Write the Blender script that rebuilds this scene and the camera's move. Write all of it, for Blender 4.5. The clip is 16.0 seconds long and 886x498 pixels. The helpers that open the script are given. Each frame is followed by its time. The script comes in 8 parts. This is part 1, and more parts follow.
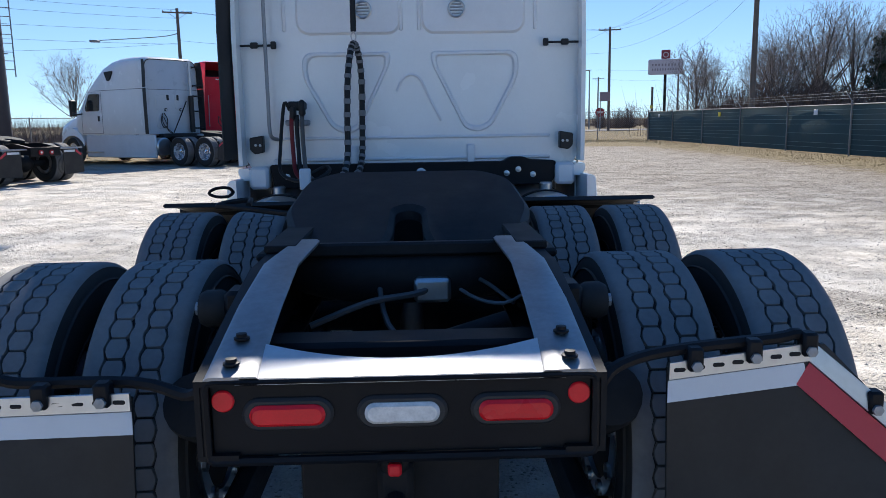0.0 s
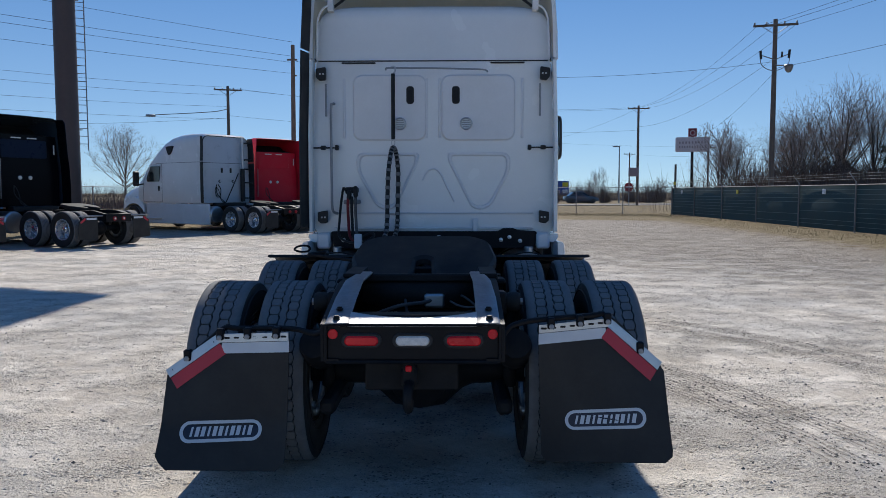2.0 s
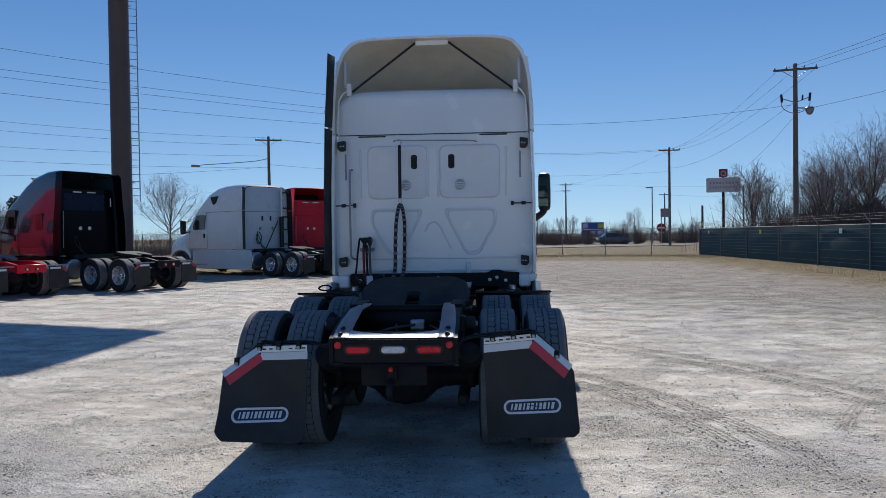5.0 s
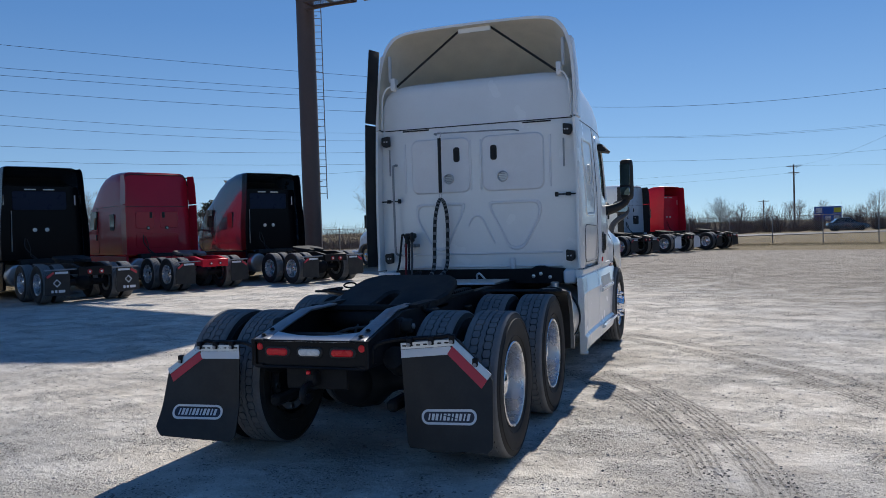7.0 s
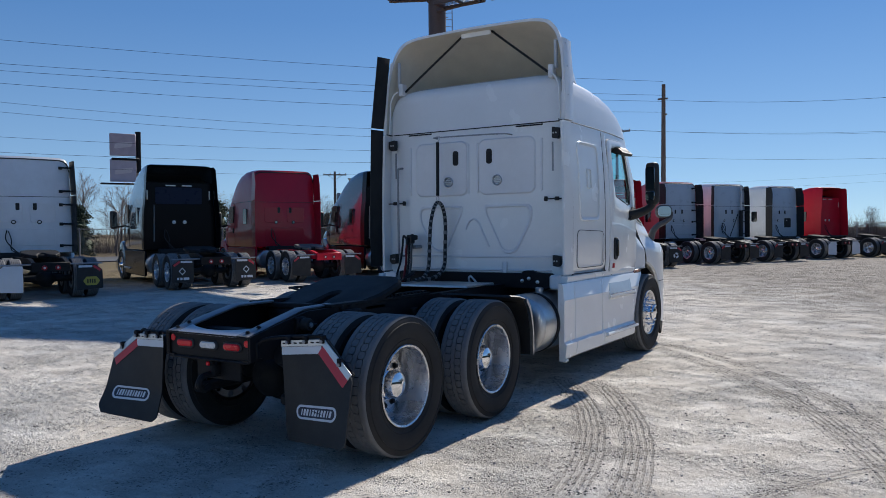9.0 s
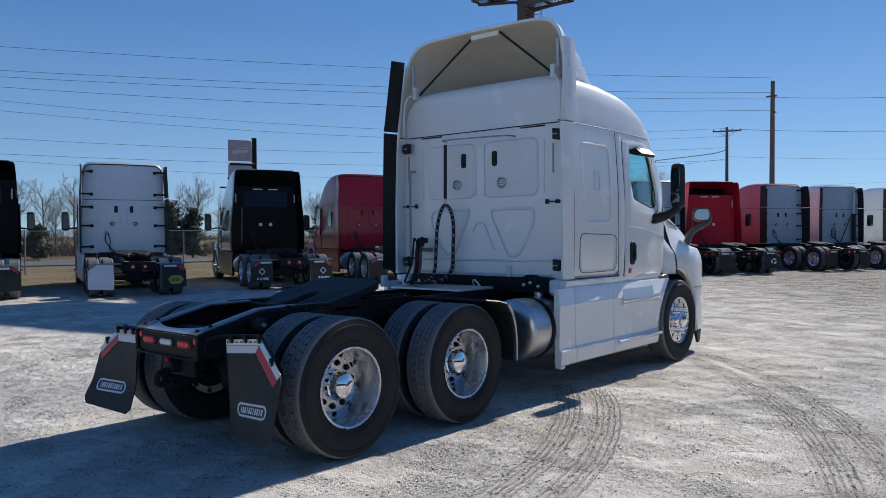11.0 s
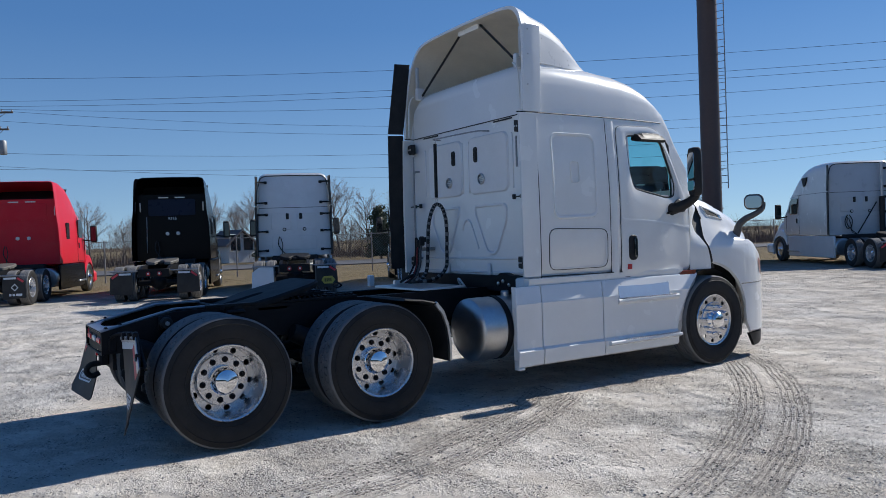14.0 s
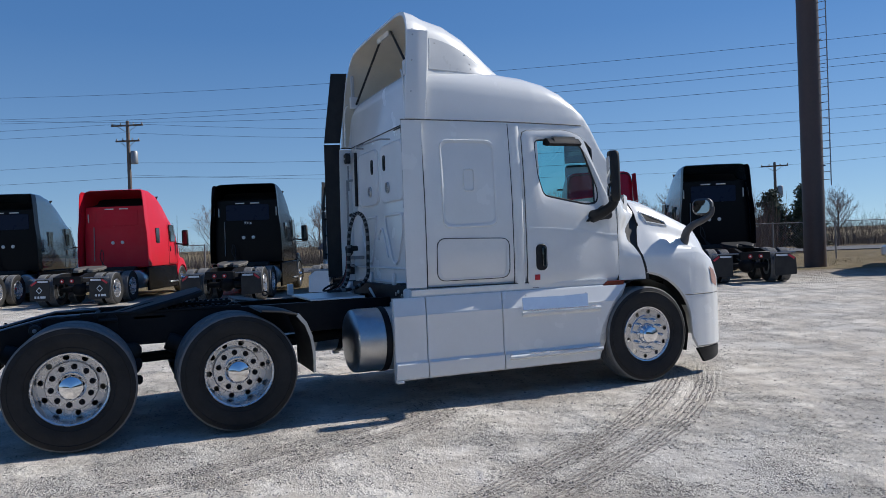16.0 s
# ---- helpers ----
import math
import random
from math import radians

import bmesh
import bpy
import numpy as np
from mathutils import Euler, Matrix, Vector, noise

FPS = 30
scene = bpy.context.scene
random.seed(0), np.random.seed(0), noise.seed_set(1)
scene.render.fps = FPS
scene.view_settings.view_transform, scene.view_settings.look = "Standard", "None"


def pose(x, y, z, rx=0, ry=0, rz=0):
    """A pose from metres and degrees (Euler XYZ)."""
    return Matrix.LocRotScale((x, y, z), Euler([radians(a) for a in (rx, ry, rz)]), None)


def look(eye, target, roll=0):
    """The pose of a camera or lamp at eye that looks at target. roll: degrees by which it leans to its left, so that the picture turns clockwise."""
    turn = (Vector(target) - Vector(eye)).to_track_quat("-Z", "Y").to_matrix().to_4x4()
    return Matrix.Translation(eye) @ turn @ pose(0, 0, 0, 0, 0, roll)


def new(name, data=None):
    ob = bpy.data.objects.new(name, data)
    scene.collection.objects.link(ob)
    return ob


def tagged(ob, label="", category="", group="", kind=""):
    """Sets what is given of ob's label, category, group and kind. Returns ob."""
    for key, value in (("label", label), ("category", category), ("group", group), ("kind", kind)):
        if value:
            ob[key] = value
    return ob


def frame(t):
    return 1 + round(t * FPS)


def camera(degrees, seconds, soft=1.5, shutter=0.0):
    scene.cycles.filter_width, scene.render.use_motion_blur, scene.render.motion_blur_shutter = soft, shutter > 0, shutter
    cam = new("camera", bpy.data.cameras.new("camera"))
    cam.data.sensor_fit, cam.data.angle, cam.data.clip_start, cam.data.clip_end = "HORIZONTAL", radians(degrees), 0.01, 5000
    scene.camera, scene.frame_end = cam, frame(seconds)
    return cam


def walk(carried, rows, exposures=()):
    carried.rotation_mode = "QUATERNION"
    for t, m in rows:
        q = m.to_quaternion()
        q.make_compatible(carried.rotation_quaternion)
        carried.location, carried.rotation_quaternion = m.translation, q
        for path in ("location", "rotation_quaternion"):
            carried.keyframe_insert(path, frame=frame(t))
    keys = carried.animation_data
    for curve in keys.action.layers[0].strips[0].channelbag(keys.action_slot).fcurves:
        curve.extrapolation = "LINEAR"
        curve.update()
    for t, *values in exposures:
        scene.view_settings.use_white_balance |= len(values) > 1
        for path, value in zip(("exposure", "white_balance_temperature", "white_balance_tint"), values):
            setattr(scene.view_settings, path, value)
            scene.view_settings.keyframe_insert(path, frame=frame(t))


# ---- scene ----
cam = camera(59.8, 16.0, 0.65)
PATH = [
    (0, (0.047, 0.184, 1.418), (0.103, 2.156, 1.09), -0.9),
    (0.5, (0.112, -0.339, 1.462), (0.093, 1.639, 1.168), -1.0),
    (1, (0.091, -0.881, 1.481), (0.071, 1.106, 1.248), -0.4),
    (1.5, (0.16, -1.366, 1.484), (0.126, 0.625, 1.293), -0.2),
    (2, (0.191, -1.826, 1.506), (0.164, 0.168, 1.36), -0.1),
    (2.5, (0.208, -2.263, 1.547), (0.191, -0.266, 1.444), 0.0),
    (3, (0.252, -2.627, 1.569), (0.248, -0.629, 1.502), 0.1),
    (3.5, (0.223, -2.984, 1.556), (0.224, -0.985, 1.512), 0.2),
    (4, (0.268, -3.253, 1.582), (0.263, -1.253, 1.545), 0.1),
    (4.7, (0.5, -3.365, 1.575), (0.43, -1.367, 1.54), -0.5),
    (5.6, (1.09, -3.205, 1.562), (0.83, -1.223, 1.525), -1.4),
    (6.5, (1.987, -2.837, 1.552), (1.489, -0.9, 1.513), -1.8),
    (7, (2.526, -2.672, 1.581), (1.851, -0.79, 1.533), -1.8),
    (7.5, (3.032, -2.51, 1.589), (2.231, -0.678, 1.532), -1.4),
    (8, (3.466, -2.315, 1.602), (2.565, -0.53, 1.551), -1.2),
    (8.5, (3.972, -2.173, 1.609), (2.987, -0.433, 1.56), -0.9),
    (9, (4.287, -1.987, 1.603), (3.228, -0.291, 1.556), -0.6),
    (11.5, (5.395, -1.046, 1.594), (4.046, 0.431, 1.562), -0.4),
    (12, (5.569, -0.782, 1.593), (4.164, 0.642, 1.567), -0.6),
    (12.5, (5.903, -0.471, 1.58), (4.44, 0.893, 1.557), -1.1),
    (13, (6.288, -0.114, 1.586), (4.758, 1.173, 1.563), -1.5),
    (13.5, (6.594, 0.331, 1.595), (4.993, 1.529, 1.568), -1.8),
    (14, (6.989, 0.777, 1.558), (5.299, 1.846, 1.526), -2.0),
    (14.5, (7.321, 1.289, 1.584), (5.575, 2.265, 1.566), -2.0),
    (15, (7.625, 1.822, 1.559), (5.862, 2.767, 1.55), -2.0),
    (15.5, (7.853, 2.352, 1.56), (6.051, 3.22, 1.544), -2.1),
    (16, (7.988, 2.956, 1.568), (6.138, 3.716, 1.549), -2.2),
]
walk(cam, [(t, look(eye, target, roll)) for t, eye, target, roll in PATH], [(0, 0.75, 6500, 10), (0.5, 0.55, 6500, 10), (1, 0.35, 6500, 10), (1.5, 0.24, 6500, 10), (2, 0.15, 6500, 10), (6.5, 0.12, 6420, 10), (9, 0.14, 6400, 10), (12, 0.13, 6300, 10), (13, 0.09, 6280, 10), (16, 0.05, 6250, 10)])

# world, sun
SUN_EL, SUN_AZ = 38.0, -1.0
world = bpy.data.worlds.new("sky")
scene.world = world
world.use_nodes = True
wn = world.node_tree
sky = wn.nodes.new("ShaderNodeTexSky")
sky.sky_type = "NISHITA"
sky.sun_disc = False
sky.sun_elevation, sky.sun_rotation = radians(SUN_EL), radians(SUN_AZ)
sky.altitude, sky.air_density, sky.dust_density, sky.ozone_density = 200.0, 1.0, 0.0, 2.8
tint = wn.nodes.new("ShaderNodeHueSaturation")
tint.inputs["Saturation"].default_value, tint.inputs["Hue"].default_value = 1.17, 0.506
lift = wn.nodes.new("ShaderNodeMapping")
lift.inputs["Location"].default_value = (0, 0, 0.06)
wtc = wn.nodes.new("ShaderNodeTexCoord")
wn.links.new(wtc.outputs["Generated"], lift.inputs[0])
wn.links.new(lift.outputs[0], sky.inputs[0])
even = wn.nodes.new("ShaderNodeMix")
even.data_type = "RGBA"
even.inputs[0].default_value = 0.45
fade = wn.nodes.new("ShaderNodeValToRGB")
for k, (at_z, c) in enumerate(((0.0, (3.7, 5.5, 7.3, 1)), (0.26, (1.5, 3.0, 5.5, 1)), (0.5, (1.05, 2.3, 4.7, 1)), (0.87, (0.8, 1.8, 4.0, 1)))):
    stop = fade.color_ramp.elements[k] if k < 2 else fade.color_ramp.elements.new(at_z)
    stop.position, stop.color = at_z, c
height = wn.nodes.new("ShaderNodeSeparateXYZ")
wn.links.new(wtc.outputs["Generated"], height.inputs[0])
wn.links.new(height.outputs[2], fade.inputs[0])
wn.links.new(sky.outputs[0], even.inputs[6])
wn.links.new(fade.outputs[0], even.inputs[7])
wn.links.new(even.outputs[2], tint.inputs["Color"])
wn.links.new(tint.outputs[0], wn.nodes["Background"].inputs[0])
wn.nodes["Background"].inputs[1].default_value = 0.09
sun_data = bpy.data.lights.new("sun", "SUN")
sun_data.energy, sun_data.angle, sun_data.color = 4.8, radians(0.53), (1.0, 0.95, 0.87)
sun = new("sun", sun_data)
_az, _el = radians(SUN_AZ), radians(SUN_EL)
sun_dir = Vector((math.sin(_az) * math.cos(_el), math.cos(_az) * math.cos(_el), math.sin(_el)))
sun.rotation_euler = sun_dir.to_track_quat("Z", "Y").to_euler()
sun.location = sun_dir * 60
scene.view_settings.exposure = 0.15


# ---- materials ----
def mat(name, col, rough=0.5, metal=0.0, var=0.12, scale=6.0, fine=60.0, bump=0.0, bscale=80.0, coat=0.0, dirt=0.0, dirt_col=(0.32, 0.29, 0.25), rvar=0.1, spec=0.5):
    m = bpy.data.materials.new(name)
    m.use_nodes = True
    nt = m.node_tree
    b = nt.nodes["Principled BSDF"]
    tc = nt.nodes.new("ShaderNodeTexCoord")
    n1 = nt.nodes.new("ShaderNodeTexNoise")
    n1.inputs["Scale"].default_value, n1.inputs["Detail"].default_value = scale, 4.0
    n2 = nt.nodes.new("ShaderNodeTexNoise")
    n2.inputs["Scale"].default_value, n2.inputs["Detail"].default_value = fine, 3.0
    for n in (n1, n2):
        nt.links.new(tc.outputs["Object"], n.inputs["Vector"])
    add = nt.nodes.new("ShaderNodeMath")
    add.operation = "MULTIPLY_ADD"
    nt.links.new(n2.outputs[0], add.inputs[0])
    add.inputs[1].default_value = 0.5
    nt.links.new(n1.outputs[0], add.inputs[2])
    ramp = nt.nodes.new("ShaderNodeMapRange")
    ramp.inputs["From Min"].default_value, ramp.inputs["From Max"].default_value = 0.4, 1.1
    ramp.inputs["To Min"].default_value, ramp.inputs["To Max"].default_value = 1 - var, 1 + var
    nt.links.new(add.outputs[0], ramp.inputs[0])
    hsv = nt.nodes.new("ShaderNodeHueSaturation")
    hsv.inputs["Color"].default_value = (*col, 1)
    nt.links.new(ramp.outputs[0], hsv.inputs["Value"])
    colour = hsv.outputs[0]
    if dirt:
        n3 = nt.nodes.new("ShaderNodeTexNoise")
        n3.inputs["Scale"].default_value, n3.inputs["Detail"].default_value, n3.inputs["Roughness"].default_value = scale * 0.6, 8.0, 0.7
        nt.links.new(tc.outputs["Object"], n3.inputs["Vector"])
        dr = nt.nodes.new("ShaderNodeMapRange")
        dr.inputs["From Min"].default_value, dr.inputs["From Max"].default_value = 0.42, 0.72
        dr.inputs["To Min"].default_value, dr.inputs["To Max"].default_value = 0.15 * dirt, dirt
        nt.links.new(n3.outputs[0], dr.inputs[0])
        mx = nt.nodes.new("ShaderNodeMix")
        mx.data_type = "RGBA"
        nt.links.new(dr.outputs[0], mx.inputs[0])
        nt.links.new(colour, mx.inputs[6])
        mx.inputs[7].default_value = (*dirt_col, 1)
        colour = mx.outputs[2]
    nt.links.new(colour, b.inputs["Base Color"])
    rr = nt.nodes.new("ShaderNodeMapRange")
    rr.inputs["To Min"].default_value, rr.inputs["To Max"].default_value = max(0.02, rough - rvar), min(1.0, rough + rvar)
    nt.links.new(n1.outputs[0], rr.inputs[0])
    nt.links.new(rr.outputs[0], b.inputs["Roughness"])
    b.inputs["Metallic"].default_value = metal
    b.inputs["Specular IOR Level"].default_value = spec
    if coat:
        b.inputs["Coat Weight"].default_value, b.inputs["Coat Roughness"].default_value = coat, 0.04
    if bump:
        n4 = nt.nodes.new("ShaderNodeTexNoise")
        n4.inputs["Scale"].default_value, n4.inputs["Detail"].default_value = bscale, 5.0
        nt.links.new(tc.outputs["Object"], n4.inputs["Vector"])
        bp = nt.nodes.new("ShaderNodeBump")
        bp.inputs["Strength"].default_value, bp.inputs["Distance"].default_value = min(1.0, bump * 20), bump
        nt.links.new(n4.outputs[0], bp.inputs["Height"])
        nt.links.new(bp.outputs[0], b.inputs["Normal"])
    return m


def glass(name, tint, rough=0.02):
    m = bpy.data.materials.new(name)
    m.use_nodes = True
    nt = m.node_tree
    nt.nodes.remove(nt.nodes["Principled BSDF"])
    clear, gloss, mixer, fres = (nt.nodes.new(k) for k in ("ShaderNodeBsdfTransparent", "ShaderNodeBsdfGlossy", "ShaderNodeMixShader", "ShaderNodeLayerWeight"))
    clear.inputs[0].default_value = (*tint, 1)
    gloss.inputs["Roughness"].default_value = rough
    fres.inputs[0].default_value = 0.5
    edge, amount = nt.nodes.new("ShaderNodeMath"), nt.nodes.new("ShaderNodeMath")
    edge.operation, amount.operation = "POWER", "MULTIPLY_ADD"
    nt.links.new(fres.outputs["Facing"], edge.inputs[0])
    edge.inputs[1].default_value = 4.0
    nt.links.new(edge.outputs[0], amount.inputs[0])
    amount.inputs[1].default_value, amount.inputs[2].default_value = 0.7, 0.045
    nt.links.new(amount.outputs[0], mixer.inputs[0])
    nt.links.new(clear.outputs[0], mixer.inputs[1])
    nt.links.new(gloss.outputs[0], mixer.inputs[2])
    nt.links.new(mixer.outputs[0], nt.nodes["Material Output"].inputs[0])
    return m


WHITE = mat("white_paint", (0.80, 0.80, 0.78), 0.26, var=0.03, scale=2.5, coat=0.4, dirt=0.10, rvar=0.05)
WHITE_BACK = mat("white_paint_dusty", (0.74, 0.745, 0.75), 0.38, var=0.04, scale=3.0, coat=0.1, dirt=0.16, rvar=0.08)
FIBRE = mat("fibreglass_unpainted", (0.62, 0.57, 0.47), 0.6, var=0.1, scale=5, bump=0.002, bscale=60)
BLACK_PLASTIC = mat("black_plastic", (0.012, 0.0125, 0.014), 0.5, spec=0.3, var=0.25, scale=8, bump=0.001, bscale=200, dirt=0.05)
BLACK_FRAME = mat("black_frame_paint", (0.004, 0.0042, 0.006), 0.55, spec=0.22, var=0.3, scale=7, dirt=0.06, dirt_col=(0.12, 0.11, 0.1), bump=0.0015, bscale=90)
GREASE = mat("greased_steel", (0.008, 0.0085, 0.010), 0.62, metal=0.0, spec=0.22, var=0.4, scale=9, dirt=0.25, dirt_col=(0.06, 0.055, 0.05), bump=0.004, bscale=25)
RAIL_GREY = mat("worn_rail_paint", (0.30, 0.30, 0.31), 0.46, metal=0.7, var=0.25, scale=10, dirt=0.35, dirt_col=(0.10, 0.095, 0.09))
STEEL = mat("brushed_steel", (0.5, 0.5, 0.505), 0.38, metal=0.55, var=0.12, scale=12)
ALU_WHEEL = mat("dusty_wheel_aluminium", (0.68, 0.68, 0.69), 0.27, metal=0.82, var=0.08, scale=9, rvar=0.1, dirt=0.16, dirt_col=(0.5, 0.49, 0.46))
PLATE_DARK = mat("dry_black_plate", (0.018, 0.018, 0.019), 0.85, spec=0.12, var=0.3, scale=9, dirt=0.2, dirt_col=(0.07, 0.065, 0.06))
ALU = mat("polished_aluminium", (0.68, 0.68, 0.69), 0.24, metal=1.0, var=0.06, scale=9, rvar=0.06, dirt=0.12)
ALU_DULL = mat("dull_aluminium", (0.55, 0.56, 0.57), 0.36, metal=1.0, var=0.12, scale=9, rvar=0.1, dirt=0.2)
CHROME = mat("chrome", (0.85, 0.85, 0.86), 0.05, metal=1.0, var=0.02, rvar=0.02)
RUBBER = mat("tyre_rubber", (0.016, 0.0158, 0.016), 0.72, var=0.35, scale=7, dirt=0.11, dirt_col=(0.13, 0.12, 0.11), bump=0.001, bscale=150, spec=0.3)
TREAD = mat("dusty_tyre_tread", (0.15, 0.15, 0.152), 0.8, var=0.25, scale=9, dirt=0.5, dirt_col=(0.24, 0.23, 0.21), bump=0.001, bscale=200, spec=0.25)
FLAP = mat("black_rubber_flap", (0.016, 0.016, 0.0165), 0.55, spec=0.35, var=0.2, scale=5, dirt=0.22, dirt_col=(0.1, 0.095, 0.085))
RED_LENS = mat("red_lens", (0.75, 0.012, 0.022), 0.3, var=0.15, fine=300, coat=0.1, spec=0.35)
DULL_LENS = mat("dull_red_lens", (0.32, 0.012, 0.018), 0.35, var=0.2, fine=200, spec=0.3)
CLEAR_LENS = mat("clear_lens", (0.68, 0.67, 0.64), 0.18, var=0.25, fine=200, scale=40, coat=0.4)
AMBER = mat("amber_lens", (0.17, 0.028, 0.014), 0.2, var=0.1, coat=0.4)
HEADLIGHT = mat("headlight_lens", (0.5, 0.3, 0.26), 0.15, var=0.2, fine=90, coat=0.5)
DARK_GREY = mat("dark_grey_plastic", (0.06, 0.059, 0.06), 0.5, var=0.15, scale=8, dirt=0.1)
# pale blue base: part of the sky's reflection is put into the colour
SCUFF_SKY = mat("scuff_plate_sky_tint", (0.66, 0.70, 0.76), 0.2, metal=0.5, var=0.08, scale=9, rvar=0.05)
REFLECT_WHITE = mat("white_reflective_tape", (0.62, 0.65, 0.68), 0.4, var=0.06, fine=400)
BADGE_BLUE = mat("badge_navy", (0.012, 0.018, 0.04), 0.45, var=0.1)
REFLECT_RED = mat("red_reflective_tape", (0.5, 0.03, 0.05), 0.4, var=0.1, fine=400)
# near-black that puts the darkness inside openings into the colour
HOLE_SHADE = mat("hole_shade_black", (0.008, 0.008, 0.009), 0.8, var=0.2)
SEAL = mat("rubber_seal", (0.02, 0.02, 0.021), 0.6, var=0.15)
GLASS = glass("cab_glass", (0.62, 0.88, 0.86))
GLASS_DARK = mat("tinted_glass", (0.015, 0.02, 0.022), 0.04, var=0.05, rvar=0.02, coat=0.5)
MIRROR = mat("mirror_glass", (0.3, 0.32, 0.34), 0.02, metal=1.0, var=0.01, rvar=0.01)
SEAT = mat("grey_cab_trim", (0.12, 0.12, 0.125), 0.8, var=0.2)
HOSE_BLACK = mat("hose_rubber", (0.009, 0.01, 0.011), 0.55, spec=0.3, var=0.2)
HOSE_RED = mat("red_air_hose", (0.16, 0.012, 0.014), 0.55, spec=0.3, var=0.2)
HOSE_WRAP = mat("hose_spiral_wrap", (0.15, 0.155, 0.16), 0.5, var=0.15)
DARK_RED = mat("dark_red_truck_paint", (0.40, 0.007, 0.025), 0.34, var=0.06, scale=2.5, spec=0.16, coat=0.5, rvar=0.05)
RED_PAINT = mat("red_truck_paint", (0.60, 0.010, 0.03), 0.34, var=0.06, scale=2.5, spec=0.18, dirt=0.06, rvar=0.05)
PINK_PAINT = mat("faded_red_paint", (0.5, 0.16, 0.17), 0.4, var=0.08, scale=2.5, coat=0.15, dirt=0.1)
BLACK_PAINT = mat("black_truck_paint", (0.0025, 0.003, 0.0055), 0.2, var=0.15, scale=2.5, spec=0.1, rvar=0.05)
BLUEGREY_PAINT = mat("dark_blue_grey_paint", (0.032, 0.052, 0.072), 0.16, var=0.08, scale=2.5, spec=0.5, coat=0.9, rvar=0.05)
GREY_PAINT = mat("light_grey_paint", (0.5, 0.52, 0.54), 0.3, var=0.05, scale=2.5, coat=0.2, dirt=0.1)
BLUE_PANEL = mat("dark_blue_rear_panel", (0.004, 0.012, 0.035), 0.3, var=0.1, spec=0.15)
RUST_BROWN = mat("brown_steel_pole", (0.085, 0.058, 0.05), 0.5, var=0.22, scale=0.8, fine=9, dirt=0.3, dirt_col=(0.06, 0.045, 0.04), bump=0.002, bscale=20)
FENCE_WIRE = mat("weathered_fence_wire", (0.2, 0.2, 0.2), 0.75, var=0.2)
WOOD_POLE = mat("weathered_pole_wood", (0.16, 0.125, 0.1), 0.85, var=0.3, scale=2, fine=30, bump=0.006, bscale=25)
WIRE = mat("cable_black", (0.02, 0.021, 0.024), 0.95, var=0.1, spec=0.05, rvar=0.02)
GALV = mat("galvanised_steel", (0.3, 0.31, 0.32), 0.55, metal=0.6, var=0.15)
BARK = mat("winter_bark", (0.12, 0.1, 0.085), 0.9, var=0.3, scale=3, fine=20)
TWIG = mat("winter_twigs", (0.27, 0.225, 0.20), 0.9, var=0.3, scale=0.5, fine=5)
NEEDLE = mat("evergreen_foliage", (0.05, 0.066, 0.036), 0.8, var=0.35, scale=0.8, fine=6)
BRUSH_DARK = mat("dense_bare_brush", (0.075, 0.06, 0.056), 0.95, var=0.35, scale=0.3, fine=3)
BRUSH = mat("dry_brush", (0.13, 0.094, 0.078), 0.95, var=0.35, scale=0.3, fine=3)
GREEN_MESH = mat("green_privacy_screen", (0.007, 0.044, 0.054), 0.75, var=0.25, scale=1.5, fine=120)
SIGN_WHITE = mat("sign_face_white", (0.62, 0.55, 0.56), 0.5, var=0.08)
SIGN_RED = mat("sign_box_red", (0.25, 0.02, 0.03), 0.4, var=0.1)
SIGN_BLUE = mat("sign_face_blue", (0.02, 0.09, 0.36), 0.45, var=0.1)
SIGN_YELLOW = mat("sign_yellow", (0.6, 0.5, 0.03), 0.5, var=0.1)
SIGN_PURPLE = mat("sign_purple", (0.12, 0.06, 0.3), 0.5, var=0.1)
TEXT_GREY = mat("sign_bar_grey", (0.3, 0.24, 0.26), 0.6, var=0.1)
AD_A = mat("advert_faded_pink", (0.46, 0.38, 0.42), 0.6, var=0.25, scale=0.8)
AD_B = mat("advert_pale", (0.48, 0.42, 0.48), 0.6, var=0.2, scale=1.0)
ROAD = mat("road_asphalt", (0.095, 0.095, 0.1), 0.85, var=0.15, scale=0.3, fine=20)
HOUSE_WHITE = mat("white_siding", (0.65, 0.65, 0.64), 0.6, var=0.06)
ROOF_GREY = mat("roof_shingle", (0.12, 0.11, 0.11), 0.9, var=0.2)
STONE = mat("crushed_stone", (0.4, 0.385, 0.36), 0.9, var=0.35, scale=1.2, fine=15)
CLOD = mat("dark_gravel_clod", (0.16, 0.15, 0.135), 0.95, var=0.35, scale=1.2, fine=15)
GRASS = mat("dry_grass_blades", (0.33, 0.26, 0.145), 0.9, var=0.35, scale=0.4, fine=6)
FLAG_YELLOW = mat("yellow_badge", (0.42, 0.34, 0.05), 0.5, var=0.15)
TAN_PLATE = mat("greasy_worn_plate", (0.13, 0.12, 0.105), 0.5, var=0.25, scale=6)
STICKER_RED = mat("red_sticker", (0.45, 0.02, 0.03), 0.4)


